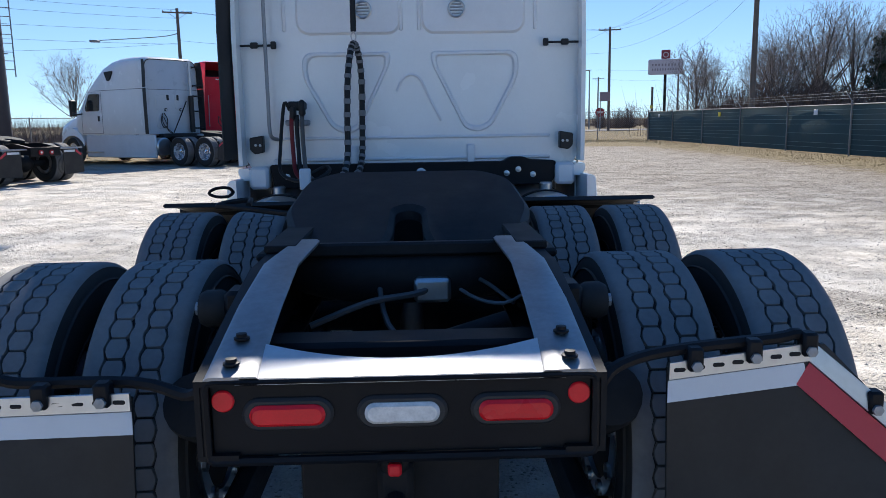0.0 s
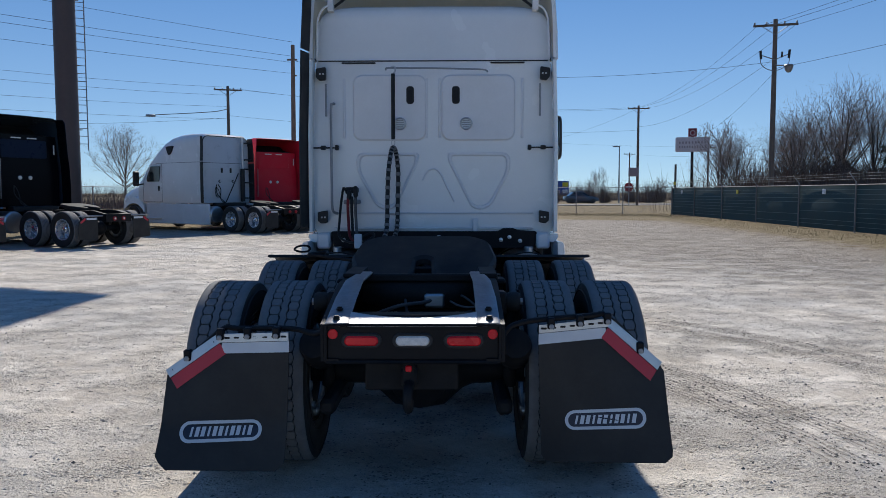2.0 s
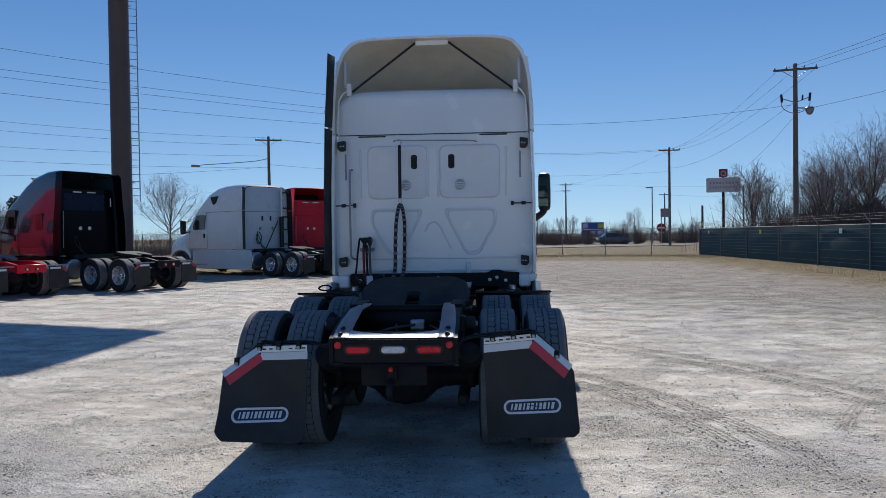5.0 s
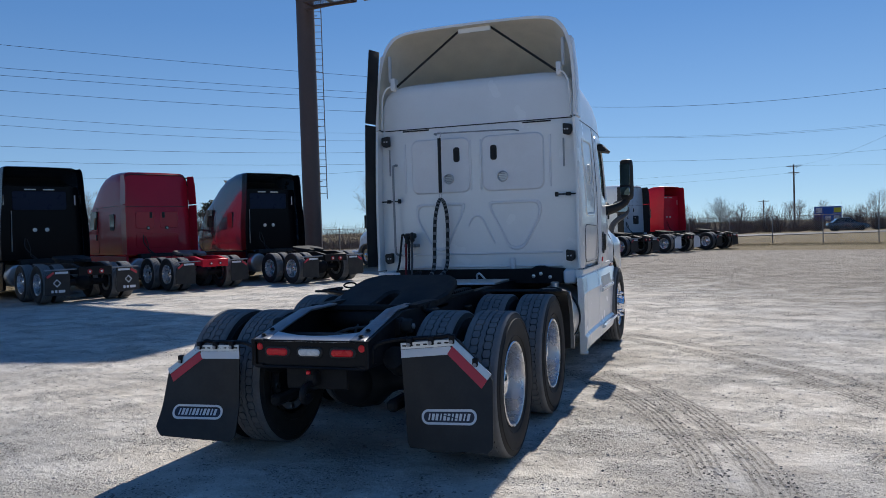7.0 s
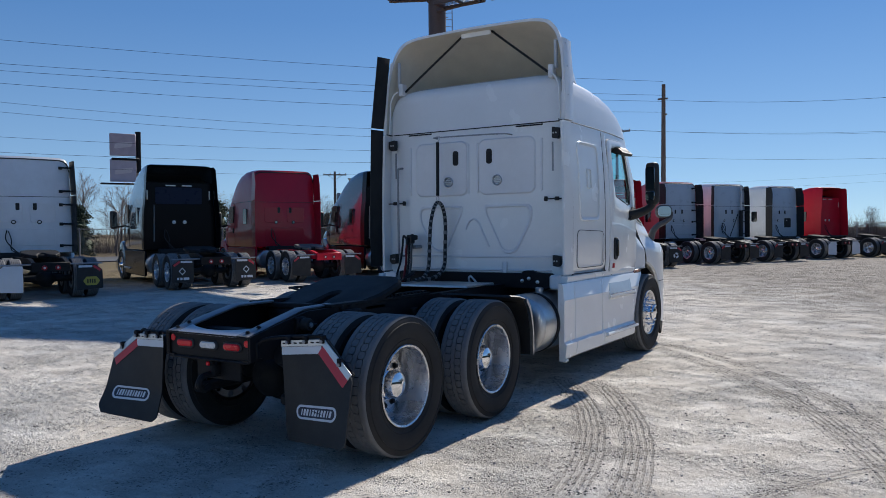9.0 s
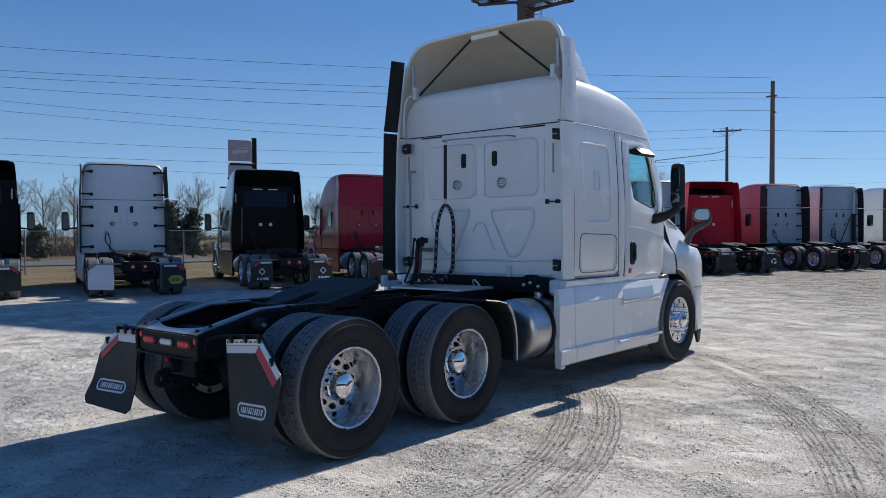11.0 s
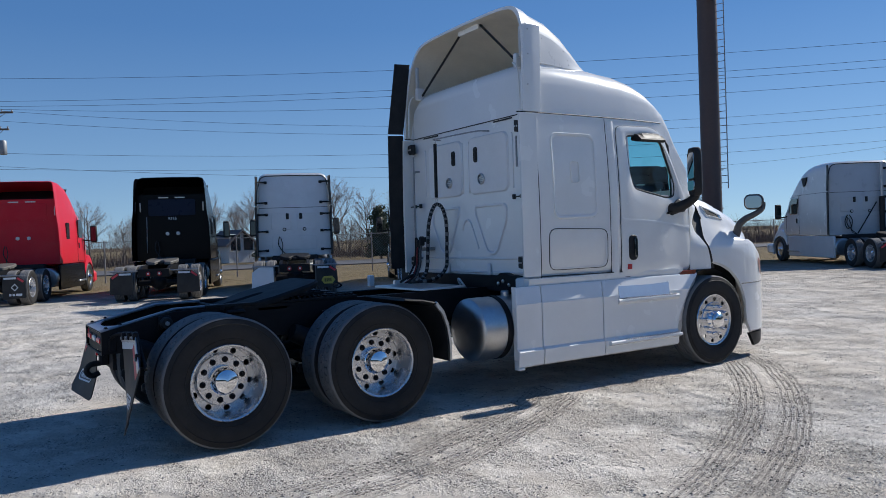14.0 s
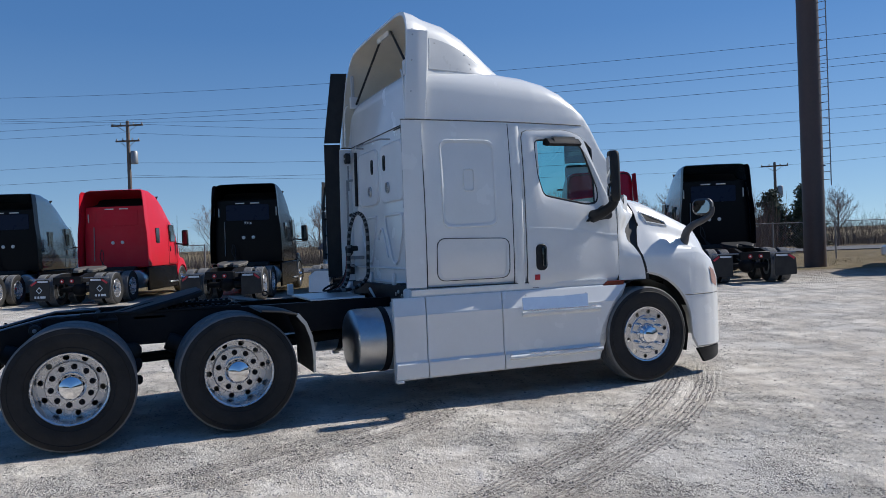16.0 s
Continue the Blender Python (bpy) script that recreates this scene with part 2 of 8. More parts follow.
def ground_material():
    m = bpy.data.materials.new("packed_crushed_limestone")
    m.use_nodes = True
    nt = m.node_tree
    N, L = nt.nodes.new, nt.links.new
    b = nt.nodes["Principled BSDF"]
    geo = N("ShaderNodeNewGeometry")
    sep = N("ShaderNodeSeparateXYZ")
    L(geo.outputs["Position"], sep.inputs[0])
    X, Y = sep.outputs[0], sep.outputs[1]

    def math_(op, a, c, clamp=False):
        n = N("ShaderNodeMath")
        n.operation, n.use_clamp = op, clamp
        for s, v in zip(n.inputs, (a, c)):
            if isinstance(v, (int, float)):
                s.default_value = v
            else:
                L(v, s)
        return n.outputs[0]

    def noise_(scale, detail=5.0, rough=0.6):
        n = N("ShaderNodeTexNoise")
        n.inputs["Scale"].default_value, n.inputs["Detail"].default_value, n.inputs["Roughness"].default_value = scale, detail, rough
        L(geo.outputs["Position"], n.inputs["Vector"])
        return n.outputs[0]

    def rng(v, a, c, lo=0.0, hi=1.0):
        n = N("ShaderNodeMapRange")
        n.interpolation_type = "SMOOTHSTEP"
        n.inputs["From Min"].default_value, n.inputs["From Max"].default_value = a, c
        n.inputs["To Min"].default_value, n.inputs["To Max"].default_value = lo, hi
        L(v, n.inputs[0])
        return n.outputs[0]

    def mix(f, a, c):
        n = N("ShaderNodeMix")
        n.data_type = "RGBA"
        if isinstance(f, (int, float)):
            n.inputs[0].default_value = f
        else:
            L(f, n.inputs[0])
        for s, v in ((n.inputs[6], a), (n.inputs[7], c)):
            if isinstance(v, tuple):
                s.default_value = (*v, 1)
            else:
                L(v, s)
        return n.outputs[2]

    big, mid, small, grit = noise_(0.35), noise_(2.2, 6, 0.65), noise_(14, 6, 0.7), noise_(70, 4, 0.75)
    cell = N("ShaderNodeTexVoronoi")
    cell.inputs["Scale"].default_value = 62.0
    L(geo.outputs["Position"], cell.inputs["Vector"])
    cellv = N("ShaderNodeSeparateColor")
    L(cell.outputs["Color"], cellv.inputs[0])
    cell2 = N("ShaderNodeTexVoronoi")
    cell2.inputs["Scale"].default_value = 26.0
    L(geo.outputs["Position"], cell2.inputs["Vector"])
    streak = N("ShaderNodeTexNoise")
    streak.inputs["Scale"].default_value, streak.inputs["Detail"].default_value, streak.inputs["Roughness"].default_value = 1.0, 9.0, 0.74
    smap = N("ShaderNodeMapping")
    smap.inputs["Scale"].default_value, smap.inputs["Rotation"].default_value = (1.5, 2.1, 1), (0, 0, radians(24))
    L(geo.outputs["Position"], smap.inputs[0])
    L(smap.outputs[0], streak.inputs["Vector"])
    loose = math_("MULTIPLY", rng(streak.outputs[0], 0.43, 0.63), rng(mid, 0.36, 0.62, 0.3, 1.0))
    lump = noise_(5.0, 9, 0.78)
    rough_patch = rng(noise_(0.8, 5, 0.62), 0.40, 0.62)
    col = mix(rng(mid, 0.36, 0.66), (0.60, 0.53, 0.445), (0.83, 0.76, 0.665))
    col = mix(math_("MULTIPLY", rng(lump, 0.50, 0.36), math_("ADD", math_("MULTIPLY", rough_patch, 0.4), 0.12)), col, (0.34, 0.30, 0.255))
    col = mix(rng(lump, 0.54, 0.70, 0, 0.4), col, (0.86, 0.81, 0.735))
    col = mix(rng(big, 0.42, 0.66, 0, 0.75), col, (0.55, 0.525, 0.49))
    col = mix(rng(small, 0.56, 0.72, 0, 0.5), col, (0.30, 0.27, 0.235))
    col = mix(rng(grit, 0.54, 0.72, 0, 0.4), col, (0.25, 0.23, 0.20))
    col = mix(rng(grit, 0.46, 0.3, 0, 0.4), col, (0.78, 0.75, 0.71))
    stone = mix(cellv.outputs[0], (0.20, 0.185, 0.16), (0.66, 0.63, 0.58))
    col = mix(math_("ADD", math_("MULTIPLY", loose, 0.4), 0.06), col, stone)
    crumb = math_("MULTIPLY", rng(math_("SUBTRACT", math_("ADD", math_("MULTIPLY", loose, math_("ADD", math_("MULTIPLY", rough_patch, 0.45), 0.25)), 0.02), cellv.outputs[1]), 0.0, 0.04), rng(cell.outputs["Distance"], 0.55, 0.35))
    cell2v = N("ShaderNodeSeparateColor")
    L(cell2.outputs["Color"], cell2v.inputs[0])
    clod = math_("MULTIPLY", rng(math_("SUBTRACT", math_("ADD", math_("MULTIPLY", loose, 0.2), 0.004), cell2v.outputs[1]), 0.0, 0.02), rng(cell2.outputs["Distance"], 0.46, 0.3))
    crumb = math_("MAXIMUM", crumb, clod)
    col = mix(math_("MULTIPLY", crumb, 0.7), col, (0.15, 0.135, 0.115))
    # darker loose stone away to the fence side and in the distance
    far = math_("ADD", math_("MULTIPLY", X, 0.9), math_("MULTIPLY", Y, 0.55))
    dark = math_("MULTIPLY", rng(math_("ADD", far, math_("MULTIPLY", mid, 7.0)), 12.0, 19.0), rng(math_("ADD", math_("MULTIPLY", lump, 0.5), math_("MULTIPLY", streak.outputs[0], 0.5)), 0.36, 0.60, 0.35, 0.95))
    col = mix(dark, col, mix(rng(grit, 0.4, 0.62), (0.125, 0.12, 0.115), (0.36, 0.345, 0.325)))
    dirt = math_("MULTIPLY", rng(math_("ADD", Y, math_("ADD", math_("MULTIPLY", X, 0.9), math_("MULTIPLY", streak.outputs[0], 16.0))), 18.5, 34.0), rng(streak.outputs[0], 0.30, 0.56, 0.55, 1.0))
    col = mix(dirt, col, mix(rng(small, 0.38, 0.62), (0.19, 0.163, 0.136), (0.40, 0.355, 0.30)))
    # brown dirt and dry grass outside the lot
    edge = math_("MULTIPLY", math_("SUBTRACT", mid, 0.5), 4.0)
    e1 = math_("SUBTRACT", X, 11.0)
    e2 = math_("SUBTRACT", math_("ADD", math_("MULTIPLY", X, 0.45), Y), 44.0)
    e3 = math_("SUBTRACT", math_("ADD", math_("MULTIPLY", X, -0.92), math_("MULTIPLY", Y, 0.39)), 22.0)
    out = math_("ADD", math_("MAXIMUM", math_("MAXIMUM", e1, e2), e3), edge)
    grass = mix(rng(small, 0.4, 0.65), (0.155, 0.118, 0.065), (0.28, 0.218, 0.125))
    grass = mix(rng(mid, 0.55, 0.7, 0, 0.6), grass, (0.16, 0.15, 0.06))
    col = mix(rng(math_("ADD", e3, math_("MULTIPLY", edge, 1.6)), -7.0, -1.5, 0, 0.62), col, (0.23, 0.195, 0.15))
    col = mix(rng(out, -2.5, 0.5, 0, 0.6), col, (0.24, 0.2, 0.15))
    col = mix(rng(out, -0.3, 1.4), col, grass)
    # tyre tracks, curved, with bars of tread
    tracks = None
    for cx, cy, r, half, y0, y1 in ((-4.8, 1.15, 7.68, 0.125, 1.6, 6.2), (-4.8, 1.15, 7.33, 0.125, 1.9, 6.0), (-6.0, 0.55, 10.61, 0.13, 2.6, 9.0), (-6.0, 0.55, 10.97, 0.12, 3.4, 9.3), (55.4, -27.1, 60.0, 0.06, 2.6, 4.4), (9.5, 9.5, 4.9, 0.12, 5.2, 8.6)):
        dx, dy = math_("SUBTRACT", X, cx), math_("SUBTRACT", Y, cy)
        rad = math_("SQRT", math_("ADD", math_("MULTIPLY", dx, dx), math_("MULTIPLY", dy, dy)), 0)
        off = math_("SUBTRACT", math_("ADD", rad, math_("MULTIPLY", math_("SUBTRACT", mid, 0.5), 0.05)), r)
        band = rng(math_("ABSOLUTE", off, 0), half + 0.03, half - 0.02)
        lines = rng(math_("ADD", math_("SINE", math_("MULTIPLY", off, 126.0), 0), math_("MULTIPLY", math_("SUBTRACT", small, 0.5), 1.9)), -0.2, 0.7)
        bars = rng(math_("SINE", math_("MULTIPLY", math_("ARCTAN2", dy, dx), r * 95.0), 0), -0.5, 0.5, 0.7, 1.0)
        one = math_("MULTIPLY", math_("MULTIPLY", band, math_("ADD", math_("MULTIPLY", math_("MULTIPLY", lines, bars), 0.66), 0.34)), math_("MULTIPLY", rng(Y, y0, y0 + 0.8), rng(Y, y1, y1 - 0.8)))
        tracks = one if tracks is None else math_("MAXIMUM", tracks, one)
    tracks = math_("MULTIPLY", tracks, math_("MULTIPLY", rng(small, 0.36, 0.56, 0.5, 1.0), rng(mid, 0.38, 0.56, 0.6, 1.0)))
    col = mix(math_("MULTIPLY", tracks, 0.66), col, (0.21, 0.178, 0.142))
    # faint wheel lanes across the lot
    lane = N("ShaderNodeTexNoise")
    lane.inputs["Scale"].default_value, lane.inputs["Detail"].default_value = 1.0, 5.0
    mp = N("ShaderNodeMapping")
    mp.inputs["Scale"].default_value, mp.inputs["Rotation"].default_value = (0.12, 2.2, 1), (0, 0, radians(-17))
    L(geo.outputs["Position"], mp.inputs[0])
    L(mp.outputs[0], lane.inputs["Vector"])
    col = mix(rng(lane.outputs[0], 0.54, 0.74, 0, 0.16), col, (0.25, 0.23, 0.2))
    L(col, b.inputs["Base Color"])
    b.inputs["Roughness"].default_value, b.inputs["Specular IOR Level"].default_value = 0.95, 0.15
    h = math_("ADD", math_("MULTIPLY", small, math_("ADD", math_("MULTIPLY", loose, 0.8), 0.45)), math_("MULTIPLY", grit, math_("ADD", math_("MULTIPLY", loose, 0.3), 0.12)))
    h = math_("ADD", h, math_("MULTIPLY", mid, 1.2))
    h = math_("ADD", h, math_("MULTIPLY", lump, math_("ADD", math_("MULTIPLY", rough_patch, 1.3), 0.5)))
    h = math_("SUBTRACT", h, math_("MULTIPLY", cell.outputs["Distance"], math_("ADD", math_("MULTIPLY", loose, 0.6), 0.08)))
    h = math_("ADD", h, math_("MULTIPLY", crumb, 0.5))
    h = math_("SUBTRACT", h, math_("MULTIPLY", tracks, 0.45))
    bp = N("ShaderNodeBump")
    bp.inputs["Strength"].default_value, bp.inputs["Distance"].default_value = 1.0, 0.042
    L(h, bp.inputs["Height"])
    L(bp.outputs[0], b.inputs["Normal"])
    return m


GROUND = ground_material()


# ---- mesh building ----
class Mesh:
    """Collects vertices and faces of one part."""

    def __init__(self):
        self.v, self.f = [], []

    def add(self, verts, faces):
        o = len(self.v)
        self.v += [tuple(p) for p in verts]
        self.f += [tuple(i + o for i in f) for f in faces]
        return self

    def box(self, lo, hi, b=0.006):
        """A box with chamfered edges."""
        (x0, y0, z0), (x1, y1, z1) = lo, hi
        b = min(b, (x1 - x0) * 0.45, (y1 - y0) * 0.45, (z1 - z0) * 0.45)
        vs, idx = [], {}
        for i, x in enumerate((x0, x1)):
            for j, y in enumerate((y0, y1)):
                for k, z in enumerate((z0, z1)):
                    sx, sy, sz = (1 - 2 * i) * b, (1 - 2 * j) * b, (1 - 2 * k) * b
                    for a, p in enumerate(((x, y + sy, z + sz), (x + sx, y, z + sz), (x + sx, y + sy, z))):
                        idx[i, j, k, a] = len(vs)
                        vs.append(p)
        I, fs = idx, []
        for i in (0, 1):
            q = [I[i, 0, 0, 0], I[i, 1, 0, 0], I[i, 1, 1, 0], I[i, 0, 1, 0]]
            fs.append(q if i else q[::-1])
            q = [I[0, i, 0, 1], I[1, i, 0, 1], I[1, i, 1, 1], I[0, i, 1, 1]]
            fs.append(q[::-1] if i else q)
            q = [I[0, 0, i, 2], I[1, 0, i, 2], I[1, 1, i, 2], I[0, 1, i, 2]]
            fs.append(q if i else q[::-1])
        for i in (0, 1):
            for j in (0, 1):
                fs.append([I[0, i, j, 1], I[1, i, j, 1], I[1, i, j, 2], I[0, i, j, 2]] if i == j else [I[0, i, j, 2], I[1, i, j, 2], I[1, i, j, 1], I[0, i, j, 1]])
                fs.append([I[i, 0, j, 2], I[i, 1, j, 2], I[i, 1, j, 0], I[i, 0, j, 0]] if i == j else [I[i, 0, j, 0], I[i, 1, j, 0], I[i, 1, j, 2], I[i, 0, j, 2]])
                fs.append([I[i, j, 0, 0], I[i, j, 1, 0], I[i, j, 1, 1], I[i, j, 0, 1]] if i == j else [I[i, j, 0, 1], I[i, j, 1, 1], I[i, j, 1, 0], I[i, j, 0, 0]])
                for k in (0, 1):
                    t = [I[i, j, k, 0], I[i, j, k, 1], I[i, j, k, 2]]
                    fs.append(t if (i + j + k) % 2 else t[::-1])
        return self.add(vs, fs)

    def tube(self, path, r, n=8, caps=True):
        """A round bar along a path; r may be a list."""
        P = [Vector(p) for p in path]
        rs = r if isinstance(r, (list, tuple)) else [r] * len(P)
        up = Vector((0, 0, 1))
        vs, fs, last = [], [], None
        for i, p in enumerate(P):
            d = (P[min(i + 1, len(P) - 1)] - P[max(i - 1, 0)]).normalized()
            if last is None:
                a = d.cross(up if abs(d.z) < 0.9 else Vector((1, 0, 0))).normalized()
            else:
                a = (last - d * last.dot(d)).normalized()
            last = a
            c = d.cross(a)
            for k in range(n):
                w = 2 * math.pi * k / n
                vs.append(p + (a * math.cos(w) + c * math.sin(w)) * rs[i])
        for i in range(len(P) - 1):
            for k in range(n):
                k2 = (k + 1) % n
                fs.append((i * n + k, i * n + k2, i * n + n + k2, i * n + n + k))
        if caps:
            fs += [tuple(range(n))[::-1], tuple(range((len(P) - 1) * n, len(P) * n))]
        return self.add(vs, fs)

    def lathe(self, prof, n=48, axis="x", at=(0, 0, 0), close=False):
        """Turns (radius, along) pairs round an axis."""
        vs, fs, m = [], [], len(prof)
        for k in range(n):
            w = 2 * math.pi * k / n
            c, s = math.cos(w), math.sin(w)
            for r, a in prof:
                p = {"x": (a, r * c, r * s), "y": (r * c, a, r * s), "z": (r * c, r * s, a)}[axis]
                vs.append((p[0] + at[0], p[1] + at[1], p[2] + at[2]))
        span = m if close else m - 1
        for k in range(n):
            k2 = (k + 1) % n
            for i in range(span):
                j = (i + 1) % m
                fs.append((k * m + i, k * m + j, k2 * m + j, k2 * m + i))
        return self.add(vs, fs)

    def loft(self, rings, closed=True, caps=False):
        n = len(rings[0])
        vs = [p for r in rings for p in r]
        fs = []
        for i in range(len(rings) - 1):
            for k in range(n if closed else n - 1):
                k2 = (k + 1) % n
                fs.append((i * n + k, i * n + k2, i * n + n + k2, i * n + n + k))
        if caps:
            fs += [tuple(range(n))[::-1], tuple(range((len(rings) - 1) * n, len(rings) * n))]
        return self.add(vs, fs)

    def panel(self, outline, to3, d0, d1, b=0.006):
        """A plate: a 2D outline laid by to3(u, v, depth), from depth d0 to d1, its d1 edge chamfered by b."""
        n = len(outline)
        area = sum(outline[i][0] * outline[(i + 1) % n][1] - outline[(i + 1) % n][0] * outline[i][1] for i in range(n))
        sg = 1 if area > 0 else -1
        ins = []
        for i in range(n):
            p0, p, p1 = Vector(outline[i - 1]), Vector(outline[i]), Vector(outline[(i + 1) % n])
            e0, e1 = (p - p0).normalized(), (p1 - p).normalized()
            nn = Vector((-(e0.y + e1.y), e0.x + e1.x))
            nn = nn.normalized() if nn.length > 1e-6 else Vector((-e0.y, e0.x))
            ins.append(p + nn * sg * b)
        s = 1 if d1 > d0 else -1
        rings = [[to3(u, v, d0) for u, v in outline], [to3(u, v, d1 - s * b) for u, v in outline], [to3(u, v, d1) for u, v in ins]]
        return self.loft(rings, True, True)

    def ringplate(self, outer, inner, to3, d0, d1):
        """A plate with a hole; the two outlines have as many points."""
        rings = [[to3(u, v, d0) for u, v in inner], [to3(u, v, d0) for u, v in outer], [to3(u, v, d1) for u, v in outer], [to3(u, v, d1) for u, v in inner], [to3(u, v, d0) for u, v in inner]]
        return self.loft(rings, True, False)

    def data(self, name, material, angle=38):
        me = bpy.data.meshes.new(name)
        me.from_pydata(self.v, [], self.f)
        bm = bmesh.new()
        bm.from_mesh(me)
        bmesh.ops.recalc_face_normals(bm, faces=bm.faces)
        bm.to_mesh(me)
        bm.free()
        me.polygons.foreach_set("use_smooth", [True] * len(me.polygons))
        me.set_sharp_from_angle(angle=radians(angle))
        me.materials.append(material)
        return me


def thing(name, m, label, category, group="", kind=""):
    """An empty at a thing's base."""
    ob = new(name)
    ob.empty_display_size = 0.2
    ob.matrix_basis = m
    return tagged(ob, label, category, group, kind)


def part(name, mesh, material, parent, label="", at=None):
    """One mesh as a part of a thing or of a part."""
    me = mesh if isinstance(mesh, bpy.types.Mesh) else mesh.data(name, material)
    ob = new(name, me)
    if parent.parent and parent.parent.parent:
        # never deeper than thing > part > sub-part
        at = parent.matrix_basis @ (at if at is not None else Matrix.Identity(4))
        parent = parent.parent
    ob.parent = parent
    if at is not None:
        ob.matrix_basis = at
    if label:
        ob["label"] = label
    return ob


def solo(name, mesh, material, label, category, group="", kind="", m=None):
    """A thing of one mesh."""
    me = mesh if isinstance(mesh, bpy.types.Mesh) else mesh.data(name, material)
    ob = new(name, me)
    if m is not None:
        ob.matrix_basis = m
    return tagged(ob, label, category, group, kind)


def rrect(cx, cy, w, h, r, n=5):
    pts = []
    r = min(r, w / 2 - 1e-4, h / 2 - 1e-4)
    for qx, qy, a0 in ((1, 1, 0), (-1, 1, 90), (-1, -1, 180), (1, -1, 270)):
        for i in range(n + 1):
            a = radians(a0 + 90 * i / n)
            pts.append((cx + qx * (w / 2 - r) + r * math.cos(a), cy + qy * (h / 2 - r) + r * math.sin(a)))
    return pts


def round_poly(pts, r, n=4):
    """A polygon with rounded corners."""
    out, m = [], len(pts)
    for i in range(m):
        p0, p, p1 = Vector(pts[i - 1]), Vector(pts[i]), Vector(pts[(i + 1) % m])
        a, c = (p0 - p), (p1 - p)
        k = min(r, a.length * 0.45, c.length * 0.45)
        s, e = p + a.normalized() * k, p + c.normalized() * k
        for j in range(n + 1):
            t = j / n
            out.append(tuple(s * (1 - t) ** 2 + p * 2 * t * (1 - t) + e * t * t))
    return out


def resample(pts, n):
    """n points evenly along a closed outline, from the point nearest to its right-hand side."""
    m = len(pts)
    P = [Vector(p) for p in pts]
    seg = [(P[(i + 1) % m] - P[i]).length for i in range(m)]
    total, out, i, acc = sum(seg), [], 0, 0.0
    for k in range(n):
        d = total * k / n
        while acc + seg[i] < d:
            acc += seg[i]
            i += 1
        out.append(tuple(P[i].lerp(P[(i + 1) % m], (d - acc) / max(seg[i], 1e-9))))
    return out


def smooth(pts, n=4):
    """A Catmull-Rom line through 3D points."""
    P = [Vector(p) for p in pts]
    out = []
    for i in range(len(P) - 1):
        a, c = P[i], P[i + 1]
        p0, p3 = P[max(i - 1, 0)], P[min(i + 2, len(P) - 1)]
        for k in range(n):
            t = k / n
            out.append(0.5 * (2 * a + (c - p0) * t + (2 * p0 - 5 * a + 4 * c - p3) * t * t + (3 * a - p0 - 3 * c + p3) * t ** 3))
    out.append(P[-1])
    return out


def XZ(y):
    """Lays an outline (x, z) on a wall that faces -y: depth counts towards -y."""
    return lambda u, v, d: (u, y - d, v)


def YZ(x, side=1):
    """Lays an outline (y, z) on a wall that faces +x or -x: depth counts outwards."""
    return lambda u, v, d: (side * (x + d), u, v)


def XY(z):
    return lambda u, v, d: (u, v, z + d)


def hash01(i, s=0):
    return random.Random(i * 7919 + s).random()


def rib(m, pts, r, n=6, closed=True):
    p = [Vector(q) for q in pts]
    m.tube(p + ([p[0]] if closed else []), r, n, not closed)
    return m


# ---- ground: one sheet to the horizon ----
def axis(lo, hi, step, far):
    a = list(np.arange(lo, hi + 1e-6, step))
    s, p = step, lo
    while p > -far:
        s *= 1.28
        p -= s
        a.insert(0, p)
    s, p = step, hi
    while p < far:
        s *= 1.28
        p += s
        a.append(p)
    return a


def ground_z(x, y):
    near = max(0.0, 1 - max(0.0, math.hypot(x - 2, y - 3) - 9) / 8)
    return -0.012 + near * (0.016 * noise.noise((x * 1.3, y * 1.3, 0)) + 0.007 * noise.noise((x * 5, y * 5, 3)))


gx, gy = axis(-4, 9, 0.11, 2500), axis(-4, 12, 0.11, 2500)
gm = Mesh()
gm.v = [(x, y, ground_z(x, y)) for y in gy for x in gx]
nx = len(gx)
gm.f = [(j * nx + i, j * nx + i + 1, j * nx + nx + i + 1, j * nx + nx + i) for j in range(len(gy) - 1) for i in range(nx - 1)]
solo("ground", gm, GROUND, "pale packed gravel lot with tyre tracks and dry grass verge", "ground", kind="structure")


def strip(pts, w, z):
    P = [Vector((*p, 0)) for p in pts]
    r = []
    for i, p in enumerate(P):
        d = (P[min(i + 1, len(P) - 1)] - P[max(i - 1, 0)]).normalized()
        n = Vector((-d.y, d.x, 0))
        r.append([p - n * w / 2 + Vector((0, 0, z - 0.1)), p - n * w / 2 + Vector((0, 0, z)), p + n * w / 2 + Vector((0, 0, z)), p + n * w / 2 + Vector((0, 0, z - 0.1))])
    return Mesh().loft(r, False)


ROAD_PTS = [(-58, -120), (-52, -60), (-47, -10), (-41, 25), (-30, 55), (-8, 80), (30, 95), (120, 110), (300, 120)]
solo("road", strip([p[:2] for p in smooth([(*q, 0) for q in ROAD_PTS], 6)], 9.0, 0.05), ROAD, "grey asphalt road beyond the lot fence", "road", kind="structure")

# loose stone on the lot
rnd = random.Random(11)


